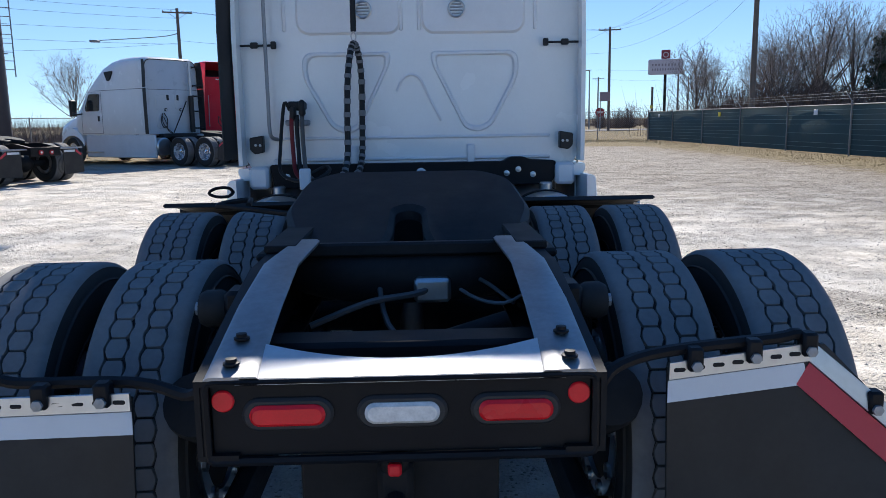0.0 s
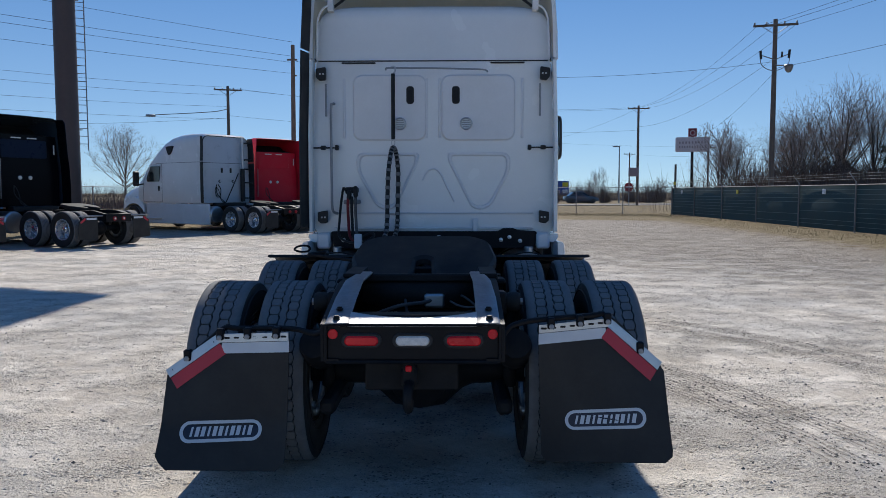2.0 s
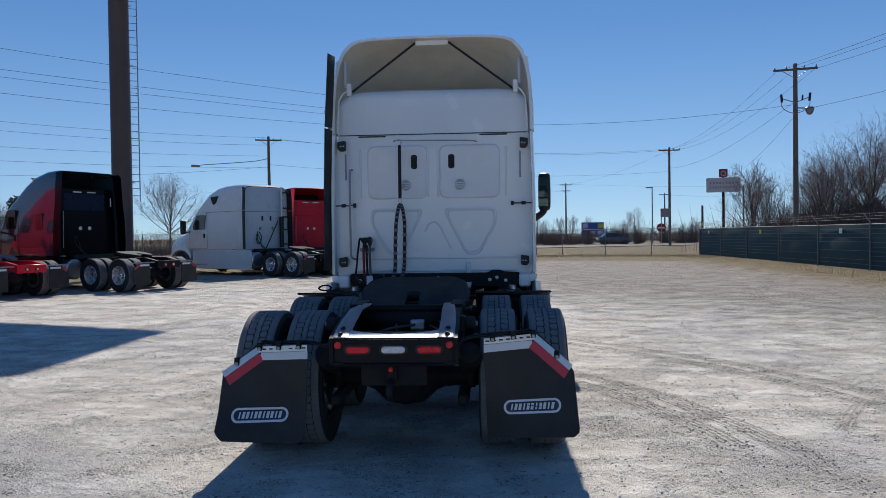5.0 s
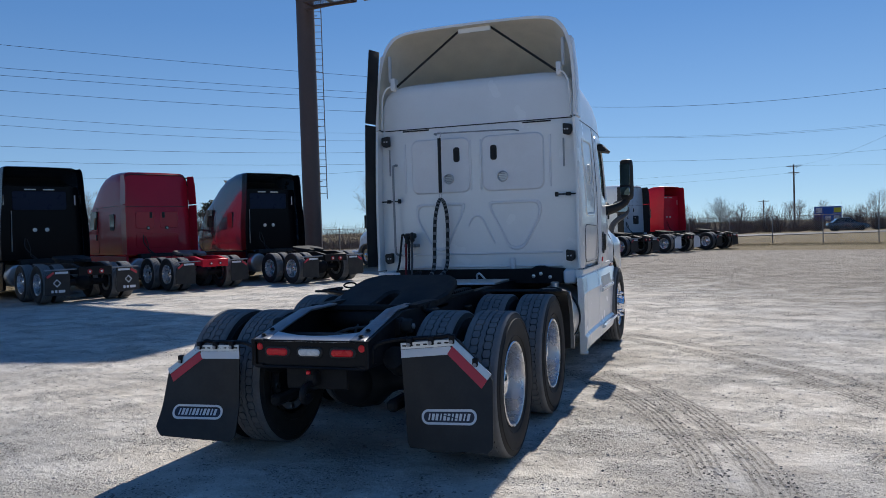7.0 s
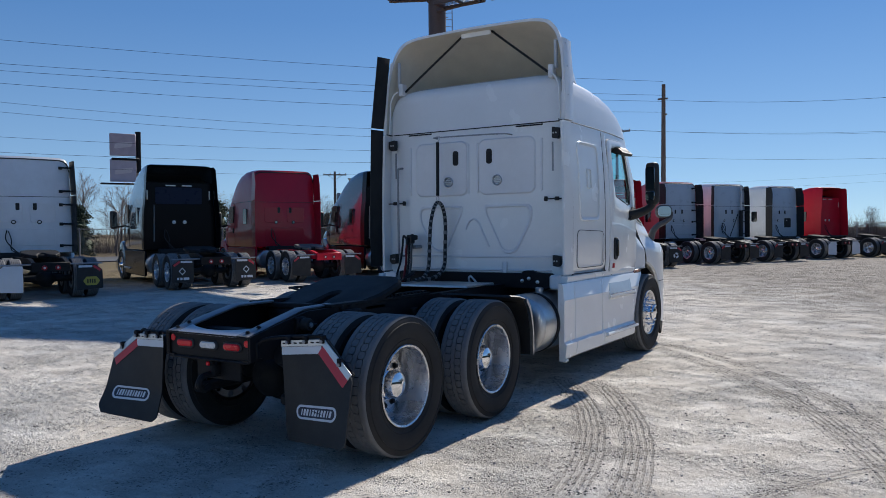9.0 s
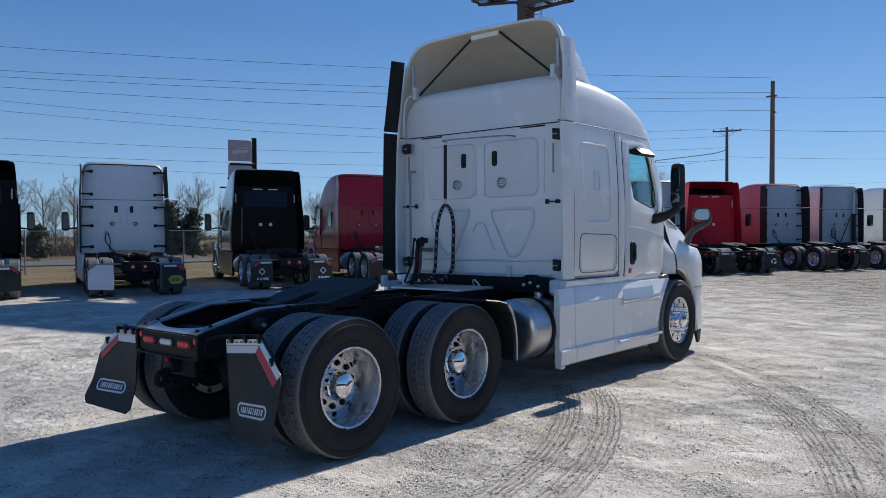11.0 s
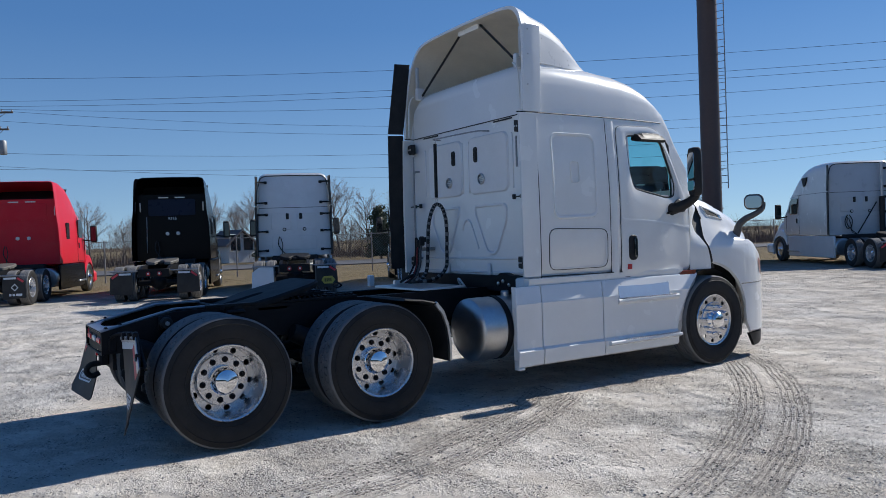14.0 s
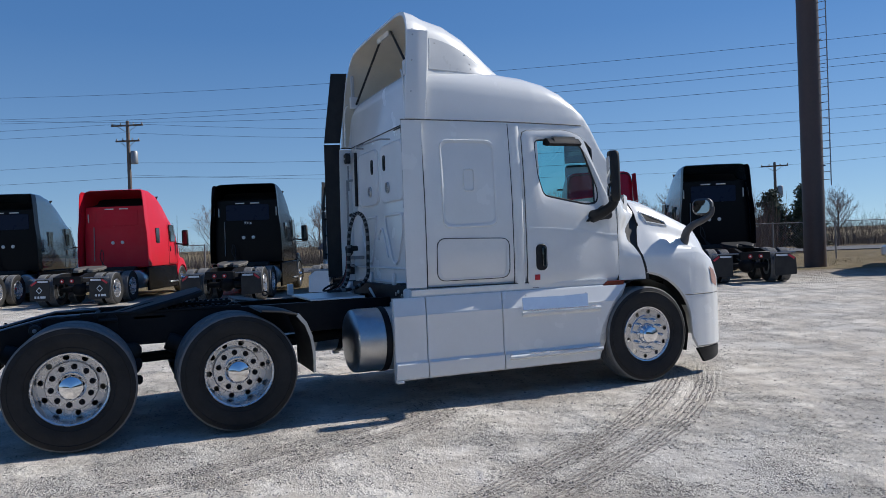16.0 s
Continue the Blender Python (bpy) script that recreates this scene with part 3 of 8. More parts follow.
def pebbles(count, lo, hi, size, seed):
    rr = random.Random(seed)
    m = Mesh()
    base = [(1, 0, 0), (-1, 0.1, 0), (0, 1, 0), (0.1, -1, 0), (0, 0, 1), (0, 0, -1)]
    fs = [(0, 2, 4), (2, 1, 4), (1, 3, 4), (3, 0, 4), (2, 0, 5), (1, 2, 5), (3, 1, 5), (0, 3, 5)]
    for _ in range(count):
        x, y = rr.uniform(lo[0], hi[0]), rr.uniform(lo[1], hi[1])
        s = size * (0.35 + 1.1 * rr.random() ** 3)
        a = rr.uniform(0, 6.28)
        c, sn = math.cos(a) * s, math.sin(a) * s
        k = [rr.uniform(0.6, 1.2) for _ in range(6)]
        z = ground_z(x, y) + s * 0.15
        m.add([(x + (p[0] * c - p[1] * sn) * k[i], y + (p[0] * sn + p[1] * c) * k[i], z + p[2] * s * 0.6 * k[i]) for i, p in enumerate(base)], fs)
    return m


solo("gravel", pebbles(17000, (-6, -2.5), (9.5, 13), 0.010, 5), STONE, "loose pale crushed stones on the lot", "gravel", kind="stuff")
clods = pebbles(9000, (-6, -2.5), (10, 16), 0.010, 6)
for k, (cx, cy, r, y0, y1) in enumerate(((-4.8, 1.15, 7.68, 1.6, 6.0), (-4.8, 1.15, 7.33, 1.9, 5.8), (-6.0, 0.55, 10.61, 2.8, 8.4), (-6.0, 0.55, 10.97, 3.6, 8.8))):
    for q in range(700):
        y = rnd.uniform(y0, y1)
        x = cx + math.sqrt(r * r - (y - cy) ** 2) + rnd.choice((-0.11, -0.05, 0.02, 0.08, 0.12)) + rnd.gauss(0, 0.035)
        clump = pebbles(1, (x, y), (x + 0.001, y + 0.001), 0.009, q * 7 + k)
        clods.add(clump.v, clump.f)
solo("gravel", clods, CLOD, "scattered dark stones and clods", "gravel", kind="stuff")


# ---- fences ----
def along(pts, step):
    out = []
    for a, c in zip(pts, pts[1:]):
        a, c = Vector((*a, 0)), Vector((*c, 0))
        n = max(1, round((c - a).length / step))
        out += [a.lerp(c, i / n) for i in range(n)]
    return out + [Vector((*pts[-1], 0))]


cp_ = thing("fence_post", pose(15.0, 50.0, 0), "tall dark wooden post at the fence corner", "post")
part("post", Mesh().tube([(0, 0, -0.2), (0.01, 0, 3.35)], [0.085, 0.07], 10), BARK, cp_)
part("bracket", Mesh().box((-0.14, -0.1, 2.0), (0.02, -0.07, 2.2), 0.01), SIGN_YELLOW, cp_, "small yellow plate")
POST_ME = Mesh().tube([(0, 0, 0), (0, 0, 1.85)], 0.032, 8).lathe([(0.036, 1.84), (0.03, 1.88), (0.0, 1.9)], 8, "z").data("post", FENCE_WIRE)
fence = thing("green_fence", pose(15, 50, 0), "chain-link fence covered in dark green privacy screen", "fence")
gpts = along([(14.9, 50.2), (15.0, 36.0), (14.9, 26.5), (15.3, 14.0), (15.6, 2.0), (15.8, -12.0)], 5.6)
for i, p in enumerate(gpts):
    part("post", POST_ME, None, fence, at=pose(p.x - 15 - 0.05, p.y - 50, 0))
    part("post_arm", Mesh().tube([(-0.05, 0, 1.85), (-0.3, 0, 2.2)], 0.015, 6), GALV, fence, at=pose(p.x - 15, p.y - 50, 0))
for i, (a, c) in enumerate(zip(gpts, gpts[1:])):
    rows = []
    for u in range(9):
        q = a.lerp(c, u / 8)
        bul = 0.05 * math.sin(u * math.pi / 8) * (0.5 + hash01(i))
        rows.append([(q.x - 15 - bul * math.sin(math.pi * v / 6) + 0.02 * noise.noise((u, v, i)), q.y - 50, 0.04 + 1.72 * v / 6 + 0.02 * noise.noise((u * 0.7, i, 2)) * (v == 6)) for v in range(7)])
    sc = part("screen", Mesh().loft(rows, False), GREEN_MESH, fence)
    lines = Mesh()
    for v in range(9):
        z = 0.22 + v * 0.17
        k = hash01(i, v)
        if k < 0.15:
            continue
        lines.add([(a.x - 15 - 0.075, a.y - 50, z), (c.x - 15 - 0.075, c.y - 50, z + 0.02), (c.x - 15 - 0.075, c.y - 50, z + 0.032), (a.x - 15 - 0.075, a.y - 50, z + 0.012)], [(0, 1, 2, 3)])
    part("screen_seam", lines, mat("screen_seam", (0.12, 0.2, 0.2), 0.6) if i == 0 else bpy.data.materials["screen_seam"], sc)
    if i % 2 == 0:
        q = a.lerp(c, 0.5)
        part("notice", Mesh().box((q.x - 15 - 0.11, q.y - 50 - 0.13, 1.42), (q.x - 15 - 0.085, q.y - 50 + 0.13, 1.62), 0.004), SIGN_YELLOW if i % 4 else REFLECT_WHITE, fence, "small notice plate")
for z in (1.78, 1.98, 2.08, 2.18):
    off = -0.05 if z < 1.9 else -0.05 - (z - 1.85) * 0.7
    part("top_rail" if z < 1.9 else "barbed_wire", Mesh().tube([(p.x - 15 + off, p.y - 50, z + 0.015 * math.sin(i)) for i, p in enumerate(gpts)], 0.022 if z < 1.9 else 0.006, 5), FENCE_WIRE, fence)

cfence = thing("chain_link_fence", pose(-18, 36, 0), "galvanised chain-link fence round the lot", "fence")
cpts = along([(14.9, 50.2), (6, 55), (-5, 57), (-13, 49), (-18.5, 38), (-24.5, 24), (-29, 12), (-32, -2), (-34, -18), (-36, -40)], 3.0)
for p in cpts:
    part("post", POST_ME, None, cfence, at=pose(p.x + 18, p.y - 36, 0))
part("top_rail", Mesh().tube([(p.x + 18, p.y - 36, 1.84) for p in cpts], 0.02, 5), FENCE_WIRE, cfence)
fab = Mesh()
for a, c in zip(cpts, cpts[1:]):
    a, c = a - Vector((-18, 36, 0)), c - Vector((-18, 36, 0))
    L = (c - a).length
    n = int(L / 0.13)
    for k in range(-13, n):
        for sgn in (1, -1):
            s0, s1 = k * 0.13, k * 0.13 + 1.75
            z0, z1 = 0.06, 1.81
            u0, u1 = max(0.0, s0), min(L, s1)
            if u1 <= u0:
                continue
            za, zb = z0 + (u0 - s0), z0 + (u1 - s0)
            if sgn < 0:
                za, zb = z0 + z1 - za, z0 + z1 - zb
            p, q = a.lerp(c, u0 / L), a.lerp(c, u1 / L)
            fab.add([(p.x, p.y, za - 0.005), (q.x, q.y, zb - 0.005), (q.x, q.y, zb + 0.005), (p.x, p.y, za + 0.005)], [(0, 1, 2, 3)])
ob = part("fence_fabric", fab, FENCE_WIRE, cfence, "woven wire mesh")
ob["kind"] = "stuff"


# ---- poles, wires, signs ----
def utility_pole(x, y, h, arm=2.4, yaw=0.0, label="weathered wooden utility pole with crossarm", extra=()):
    ob = thing("utility_pole", pose(x, y, 0, 0, 0, yaw), label, "utility pole", "utility poles along the road")
    part("pole", Mesh().tube([(0, 0, -0.3), (0, 0, h * 0.5), (0, 0, h)], [0.17, 0.15, 0.12], 10), WOOD_POLE, ob)
    for k, z in enumerate((h - 0.35, h - 1.5)[: 2 if "double" in extra and "flood" not in extra else 1]):
        a = arm * (1 - 0.25 * k)
        ca = part("crossarm", Mesh().box((-a / 2, -0.14, z - 0.06), (a / 2, -0.02, z + 0.06), 0.01), WOOD_POLE, ob)
        for xx in (-a / 2 + 0.08, -a * 0.2, a * 0.2, a / 2 - 0.08):
            part("insulator", Mesh().lathe([(0.03, 0.0), (0.055, 0.04), (0.035, 0.08), (0.05, 0.12), (0.0, 0.16)], 8, "z", (xx, -0.08, z + 0.06)), GALV, ca)
        for s in (1, -1):
            part("brace", Mesh().tube([(s * a * 0.3, -0.1, z - 0.05), (0, -0.1, z - 0.55)], 0.02, 5), GALV, ca)
    if "transformer" in extra:
        t = part("transformer", Mesh().lathe([(0.0, 0.0), (0.24, 0.0), (0.26, 0.05), (0.26, 0.85), (0.2, 0.95), (0.0, 0.98)], 16, "z", (0.42, 0, h - 3.2)), GALV, ob, "grey can transformer")
    if "lamp" in extra:
        lm = part("lamp_arm", Mesh().tube(smooth([(0, 0, h - 2.0), (-1.0, 0.1, h - 2.25), (-3.0, 0.2, h - 2.45), (-6.2, 0.3, h - 2.7)], 4), 0.035, 6), GALV, ob)
        part("lamp_head", Mesh().box((-6.9, 0.1, h - 2.86), (-6.1, 0.5, h - 2.68), 0.05), GALV, lm)
    if "flood" in extra:
        for s in (1, -1):
            br = part("cutout_bracket", Mesh().tube(smooth([(0, -0.1, h - 2.95), (s * 0.4, -0.12, h - 2.82), (s * 0.72, -0.14, h - 2.55), (s * 0.78, -0.14, h - 2.15)], 4), 0.022, 6).tube([(0, -0.1, h - 2.3), (s * 0.76, -0.14, h - 2.02)], 0.028, 6), GALV, ob)
            part("fuse_cutout", Mesh().tube([(s * 0.74, -0.14, h - 2.25), (s * 0.78, -0.16, h - 1.78)], 0.07, 8), BLACK_PLASTIC, br, "dark fuse cutout")
        part("fuse_cutout", Mesh().tube([(0.36, -0.14, h - 2.2), (0.38, -0.16, h - 1.88)], 0.05, 8), BLACK_PLASTIC, ob, "dark fuse cutout")
        part("lamp_arm", Mesh().tube([(0, -0.1, h - 2.62), (0.7, -0.2, h - 2.68)], 0.04, 6), GALV, ob)
        part("flood_lamp", Mesh().lathe([(0.0, 0.0), (0.1, 0.02), (0.2, 0.16), (0.26, 0.4), (0.2, 0.46), (0.0, 0.48)], 14, "z", (0.74, -0.2, h - 3.08)), GALV, ob)
    return ob


POLES = [(-53.6, 3.4, 11.4, 65, ("transformer", "double")), (-19.9, 67.4, 11.0, 20, ("lamp",)), (18.7, 43.5, 11.4, -15, ("double", "flood")), (21.4, 87.6, 11.4, -10, ()), (15.3, 148, 11.4, 10, ("double",)), (-47.8, 60.3, 7.9, 45, ("transformer",)), (38, 165, 10, 0, ()), (52, 150, 9, 0, ()), (44, 132, 9.5, 0, ()), (13.4, 210, 6.8, 0, ())]
for x, y, h, yaw, ex in POLES:
    utility_pole(x, y, h, 2.4, yaw, extra=ex)
ob = thing("utility_pole", pose(-10.2, 48.5, 0), "bare wooden utility pole with small brackets", "utility pole", "utility poles along the road")
part("pole", Mesh().tube([(0, 0, -0.3), (0.02, 0, 5.5), (0.05, 0, 11.0)], [0.17, 0.15, 0.12], 10), WOOD_POLE, ob)
part("crossarm", Mesh().box((-0.3, -0.16, 10.0), (0.35, -0.06, 10.1), 0.01), WOOD_POLE, ob)
part("crossarm", Mesh().box((-0.05, -0.16, 9.0), (0.3, -0.06, 9.08), 0.01), WOOD_POLE, ob)
lp = thing("street_lamp", pose(23, 105, 0), "slim grey street lamp pole", "street lamp")
part("pole", Mesh().tube([(0, 0, 0), (0, 0, 7.8)], [0.12, 0.07], 8), GALV, lp)
part("lamp_head", Mesh().box((-0.9, -0.15, 7.7), (0.1, 0.15, 7.85), 0.05), GALV, lp)

CABLES = [((-66, -14, 14.7), (-10.2, 48.5, 11.2), 1.2), ((-66, -14, 12.9), (-10.2, 48.5, 10.3), 1.1), ((-66, -14, 12.6), (-10.2, 48.5, 9.9), 1.1), ((-66, -14, 13.3), (-10.2, 48.5, 9.2), 1.7),
          ((-53.6, 3.4, 11.2), (-19.9, 67.4, 10.9), 1.7), ((-52.8, 3.0, 10.4), (-19.9, 67.4, 10.2), 1.6), ((-53.6, 3.4, 8.3), (-19.9, 67.4, 9.2), 1.2), ((-53.6, 3.4, 7.2), (-19.9, 67.4, 8.1), 1.0),
          ((-75, -70, 11.5), (-53.6, 3.4, 11.2), 1.0), ((-74, -70, 11.4), (-52.8, 3.0, 10.4), 1.0), ((-75, -70, 8.6), (-53.6, 3.4, 8.3), 0.8), ((-75, -70, 7.6), (-53.6, 3.4, 7.2), 0.8),
          ((-19.9, 67.4, 10.8), (21.4, 87.6, 11.2), 0.9), ((-19.0, 67.0, 10.7), (22.3, 87.3, 11.1), 1.0), ((-10.2, 48.5, 10.0), (18.7, 43.5, 9.0), 1.0), ((-19.9, 67.4, 8.4), (21.4, 87.6, 8.6), 0.8),
          ((21.4, 87.6, 11.2), (18.7, 43.5, 11.1), 0.9), ((22.3, 87.3, 11.1), (19.7, 43.2, 11.0), 0.9), ((20.5, 87.9, 11.1), (17.7, 43.8, 11.0), 1.0), ((21.4, 87.6, 9.0), (18.7, 43.5, 9.2), 0.9),
          ((18.7, 43.5, 11.1), (27, -15, 12), 0.9), ((19.7, 43.2, 11.0), (28, -15, 12), 0.9), ((17.7, 43.8, 11.0), (26, -15, 12), 0.9), ((18.7, 43.5, 8.6), (30, 0, 9.6), 0.5), ((24.9, 78.4, 7.0), (18.7, 43.5, 8.4), 0.6),
          ((15.3, 148, 11.2), (21.4, 87.6, 11.1), 0.8), ((15.3, 148, 11.2), (-60, 150, 11.2), 1.0), ((15.3, 148, 9.9), (-60, 150, 10), 1.0), ((15.3, 148, 11.2), (90, 150, 11.2), 1.0), ((38, 165, 9.7), (52, 150, 8.7), 0.4), ((-47.8, 60.3, 7.6), (-19.9, 67.4, 8.2), 0.5), ((-53.6, 3.4, 7.4), (-47.8, 60.3, 7.5), 0.7)]
for a, c, sag in CABLES:
    a, c = Vector(a), Vector(c)
    solo("overhead_cable", Mesh().tube([a.lerp(c, i / 14) - Vector((0, 0, 4 * sag * (i / 14) * (1 - i / 14))) for i in range(15)], 0.009, 4), WIRE, "thin black overhead power cable", "cable", "overhead cables")

# tall billboard column with its boards above the view
bb = thing("billboard", pose(-15.0, 28.5, 0), "tall brown steel billboard column with ladder", "billboard")
part("column", Mesh().tube([(0.05, 0.02, -0.3), (0.05, 0.02, 6), (0.05, 0.02, 15.5)], [0.415, 0.41, 0.405], 40), RUST_BROWN, bb, "rust-brown round steel column")
lad = Mesh()
for s in (-0.19, 0.19):
    lad.tube([(0.55 + s * 0.9, 0.18 + s * 0.4, 3.2), (0.55 + s * 0.9, 0.18 + s * 0.4, 12.2)], 0.022, 6)
for k in range(29):
    z = 3.45 + k * 0.305
    lad.tube([(0.55 - 0.171, 0.104, z), (0.55 + 0.171, 0.256, z)], 0.014, 5)
for z in (4.0, 6.5, 9.0, 11.5):
    lad.tube([(0.3, 0.1, z), (0.55, 0.18, z)], 0.02, 5)
part("ladder", lad, GALV, bb, "steel access ladder")
for q in (Vector((0.3, -3.5, 0)), Vector((-2.0, 3.0, 0))):
    ap = Vector((9.7, -1.3, 0))
    d = (q - ap).normalized()
    nrm = Vector((-d.y, d.x, 0))
    fc = Mesh().loft([[e + nrm * t + Vector((0, 0, z)) for t, z in ((-0.15, 13.8), (0.15, 13.8), (0.15, 17.0), (-0.15, 17.0))] for e in (ap, q)], True, True)
    part("board", fc, AD_B, bb, "large advertising board face")
for x0, x1, up in ((-2.05, -0.6, 0.75), (0.75, 2.85, 0.0)):
    cw = Mesh()
    for y in (-1.35, -0.45):
        cw.box((x0, y - 0.04, 11.66), (x1, y + 0.04, 11.8), 0.01)
    for x in (x0, (x0 + x1) / 2, x1):
        cw.box((x - 0.04, -1.35, 11.68), (x + 0.04, -0.45, 11.78), 0.01)
    for k in range(int((x1 - x0) / 0.09)):
        cw.box((x0 + k * 0.09, -1.33, 11.785), (x0 + k * 0.09 + 0.025, -0.47, 11.81), 0.004)
    part("catwalk", cw, RUST_BROWN, bb, "rusty steel grating platform", pose(0, 0, up))
part("catwalk_beam", Mesh().tube([(-2.0, -0.9, 12.37), (-0.3, -0.3, 12.3), (0.3, -0.3, 11.7), (2.8, -0.9, 11.62)], 0.07, 6), RUST_BROWN, bb)
lamp_arm = part("lamp_arm", Mesh().tube([(2.8, -0.9, 11.75), (3.3, -1.1, 11.72), (3.8, -1.2, 11.6)], 0.035, 6), RUST_BROWN, bb)
part("board_lamp", Mesh().box((3.5, -1.35, 11.45), (4.4, -1.05, 11.62), 0.04), GALV, lamp_arm, "grey board floodlight")
part("head_frame", Mesh().tube([(-2.5, 0, 14.8), (9.3, -1.1, 14.8)], 0.3, 10), RUST_BROWN, bb)

# road-side signs
sg_ = thing("pylon_sign", pose(24.8, 78.4, 0, 0, 0, -14), "white roadside sign with a red box on top", "sign")
part("post", Mesh().tube([(0, 0, 0), (0, 0, 7.4)], 0.14, 8), BLACK_FRAME, sg_)
part("sign_face", Mesh().panel(rrect(0, 6.4, 3.35, 1.5, 0.15), XZ(-0.1), -0.25, 0.05, 0.02), SIGN_WHITE, sg_)
rbx = part("logo_box", Mesh().panel(rrect(0, 7.62, 0.85, 0.85, 0.06), XZ(-0.1), -0.25, 0.06, 0.02), SIGN_RED, sg_)
part("logo_ring", Mesh().ringplate([(0.27 * math.cos(a), 7.58 + 0.27 * math.sin(a)) for a in [k * math.pi / 12 for k in range(24)]], [(0.20 * math.cos(a), 7.58 + 0.20 * math.sin(a)) for a in [k * math.pi / 12 for k in range(24)]], XZ(-0.16), 0.0, 0.02), SIGN_WHITE, rbx)
for z, n, w in ((6.6, 9, 0.22), (6.15, 11, 0.16)):
    for k in range(n):
        part("text_bar", Mesh().panel(rrect(-1.25 + 2.5 * k / (n - 1), z, w * 0.7, 0.22, 0.02, 2), XZ(-0.15), 0.0, 0.015, 0.004), TEXT_GREY, sg_)
bs = thing("shop_sign", pose(23.3, 170, 0.15) @ Matrix.Scale(0.86, 4), "blue roadside sign of several coloured panels", "sign")
part("post", Mesh().tube([(-1.8, 0, 0), (-1.8, 0, 2)], 0.12, 6).tube([(1.8, 0, 0), (1.8, 0, 2)], 0.12, 6), BLACK_FRAME, bs)
part("sign_face", Mesh().box((-2.9, -0.15, 1.0), (2.9, 0.15, 4.5), 0.05), SIGN_BLUE, bs)
for cx, cz, w, h, mt in ((-1.9, 3.6, 1.4, 1.2, SIGN_WHITE), (2.0, 3.6, 1.5, 1.1, SIGN_YELLOW), (-1.9, 1.9, 1.6, 1.1, SIGN_PURPLE), (0.0, 1.8, 1.3, 0.9, SIGN_WHITE), (1.9, 1.8, 1.4, 1.0, REFLECT_WHITE)):
    part("sign_panel", Mesh().box((cx - w / 2, -0.2, cz - h / 2), (cx + w / 2, -0.14, cz + h / 2), 0.02), mt, bs)
db = thing("double_billboard", pose(-85, 62, 0, 0, 0, 62), "two faded stacked advertising boards on a post", "billboard")
part("post", Mesh().tube([(1.9, 0.6, 0), (1.9, 0.6, 15.2)], 0.35, 8), BLACK_FRAME, db)
for z, mt in ((9.9, AD_B), (13.3, AD_A)):
    f = part("board", Mesh().box((-1.7, -0.2, z - 1.4), (1.5, 0.2, z + 1.5), 0.04), mt, db)
    part("advert_shape", Mesh().panel(round_poly([(-1.2, z - 0.5), (0.9, z - 0.2), (1.1, z + 0.5), (-0.4, z + 0.3), (-1.1, z + 0.1)], 0.15, 3), XZ(-0.2), 0.0, 0.02, 0.005), SIGN_WHITE, f)
part("catwalk", Mesh().box((-2.9, -0.9, 8.1), (2.0, 0.0, 8.3), 0.05).box((-1.5, -0.3, 11.3), (1.9, 0.3, 11.6), 0.05), BLACK_FRAME, db)
ss = thing("stop_sign", pose(20.5, 88, 0), "red octagonal stop sign seen across the road", "sign")
part("post", Mesh().tube([(0, 0, 0), (0, 0, 2.2)], 0.04, 6), GALV, ss)
part("sign_face", Mesh().lathe([(0.0, -0.02), (0.55, -0.02), (0.55, 0.02), (0.0, 0.02)], 8, "y", (0, -0.05, 2.1)), SIGN_RED, ss)
part("text_bar", Mesh().box((-0.35, -0.085, 2.0), (0.35, -0.075, 2.2), 0.002), SIGN_WHITE, ss)
ps = thing("notice_board", pose(21.2, 86.5, 0), "pale board fixed to a utility pole", "sign")
part("post", Mesh().tube([(-1.0, 0, 0), (-1.0, 0, 3.6)], 0.05, 6), GALV, ps)
part("sign_face", Mesh().box((-1.1, -0.1, 3.3), (0.05, 0.0, 4.3), 0.03), TEXT_GREY, ps)


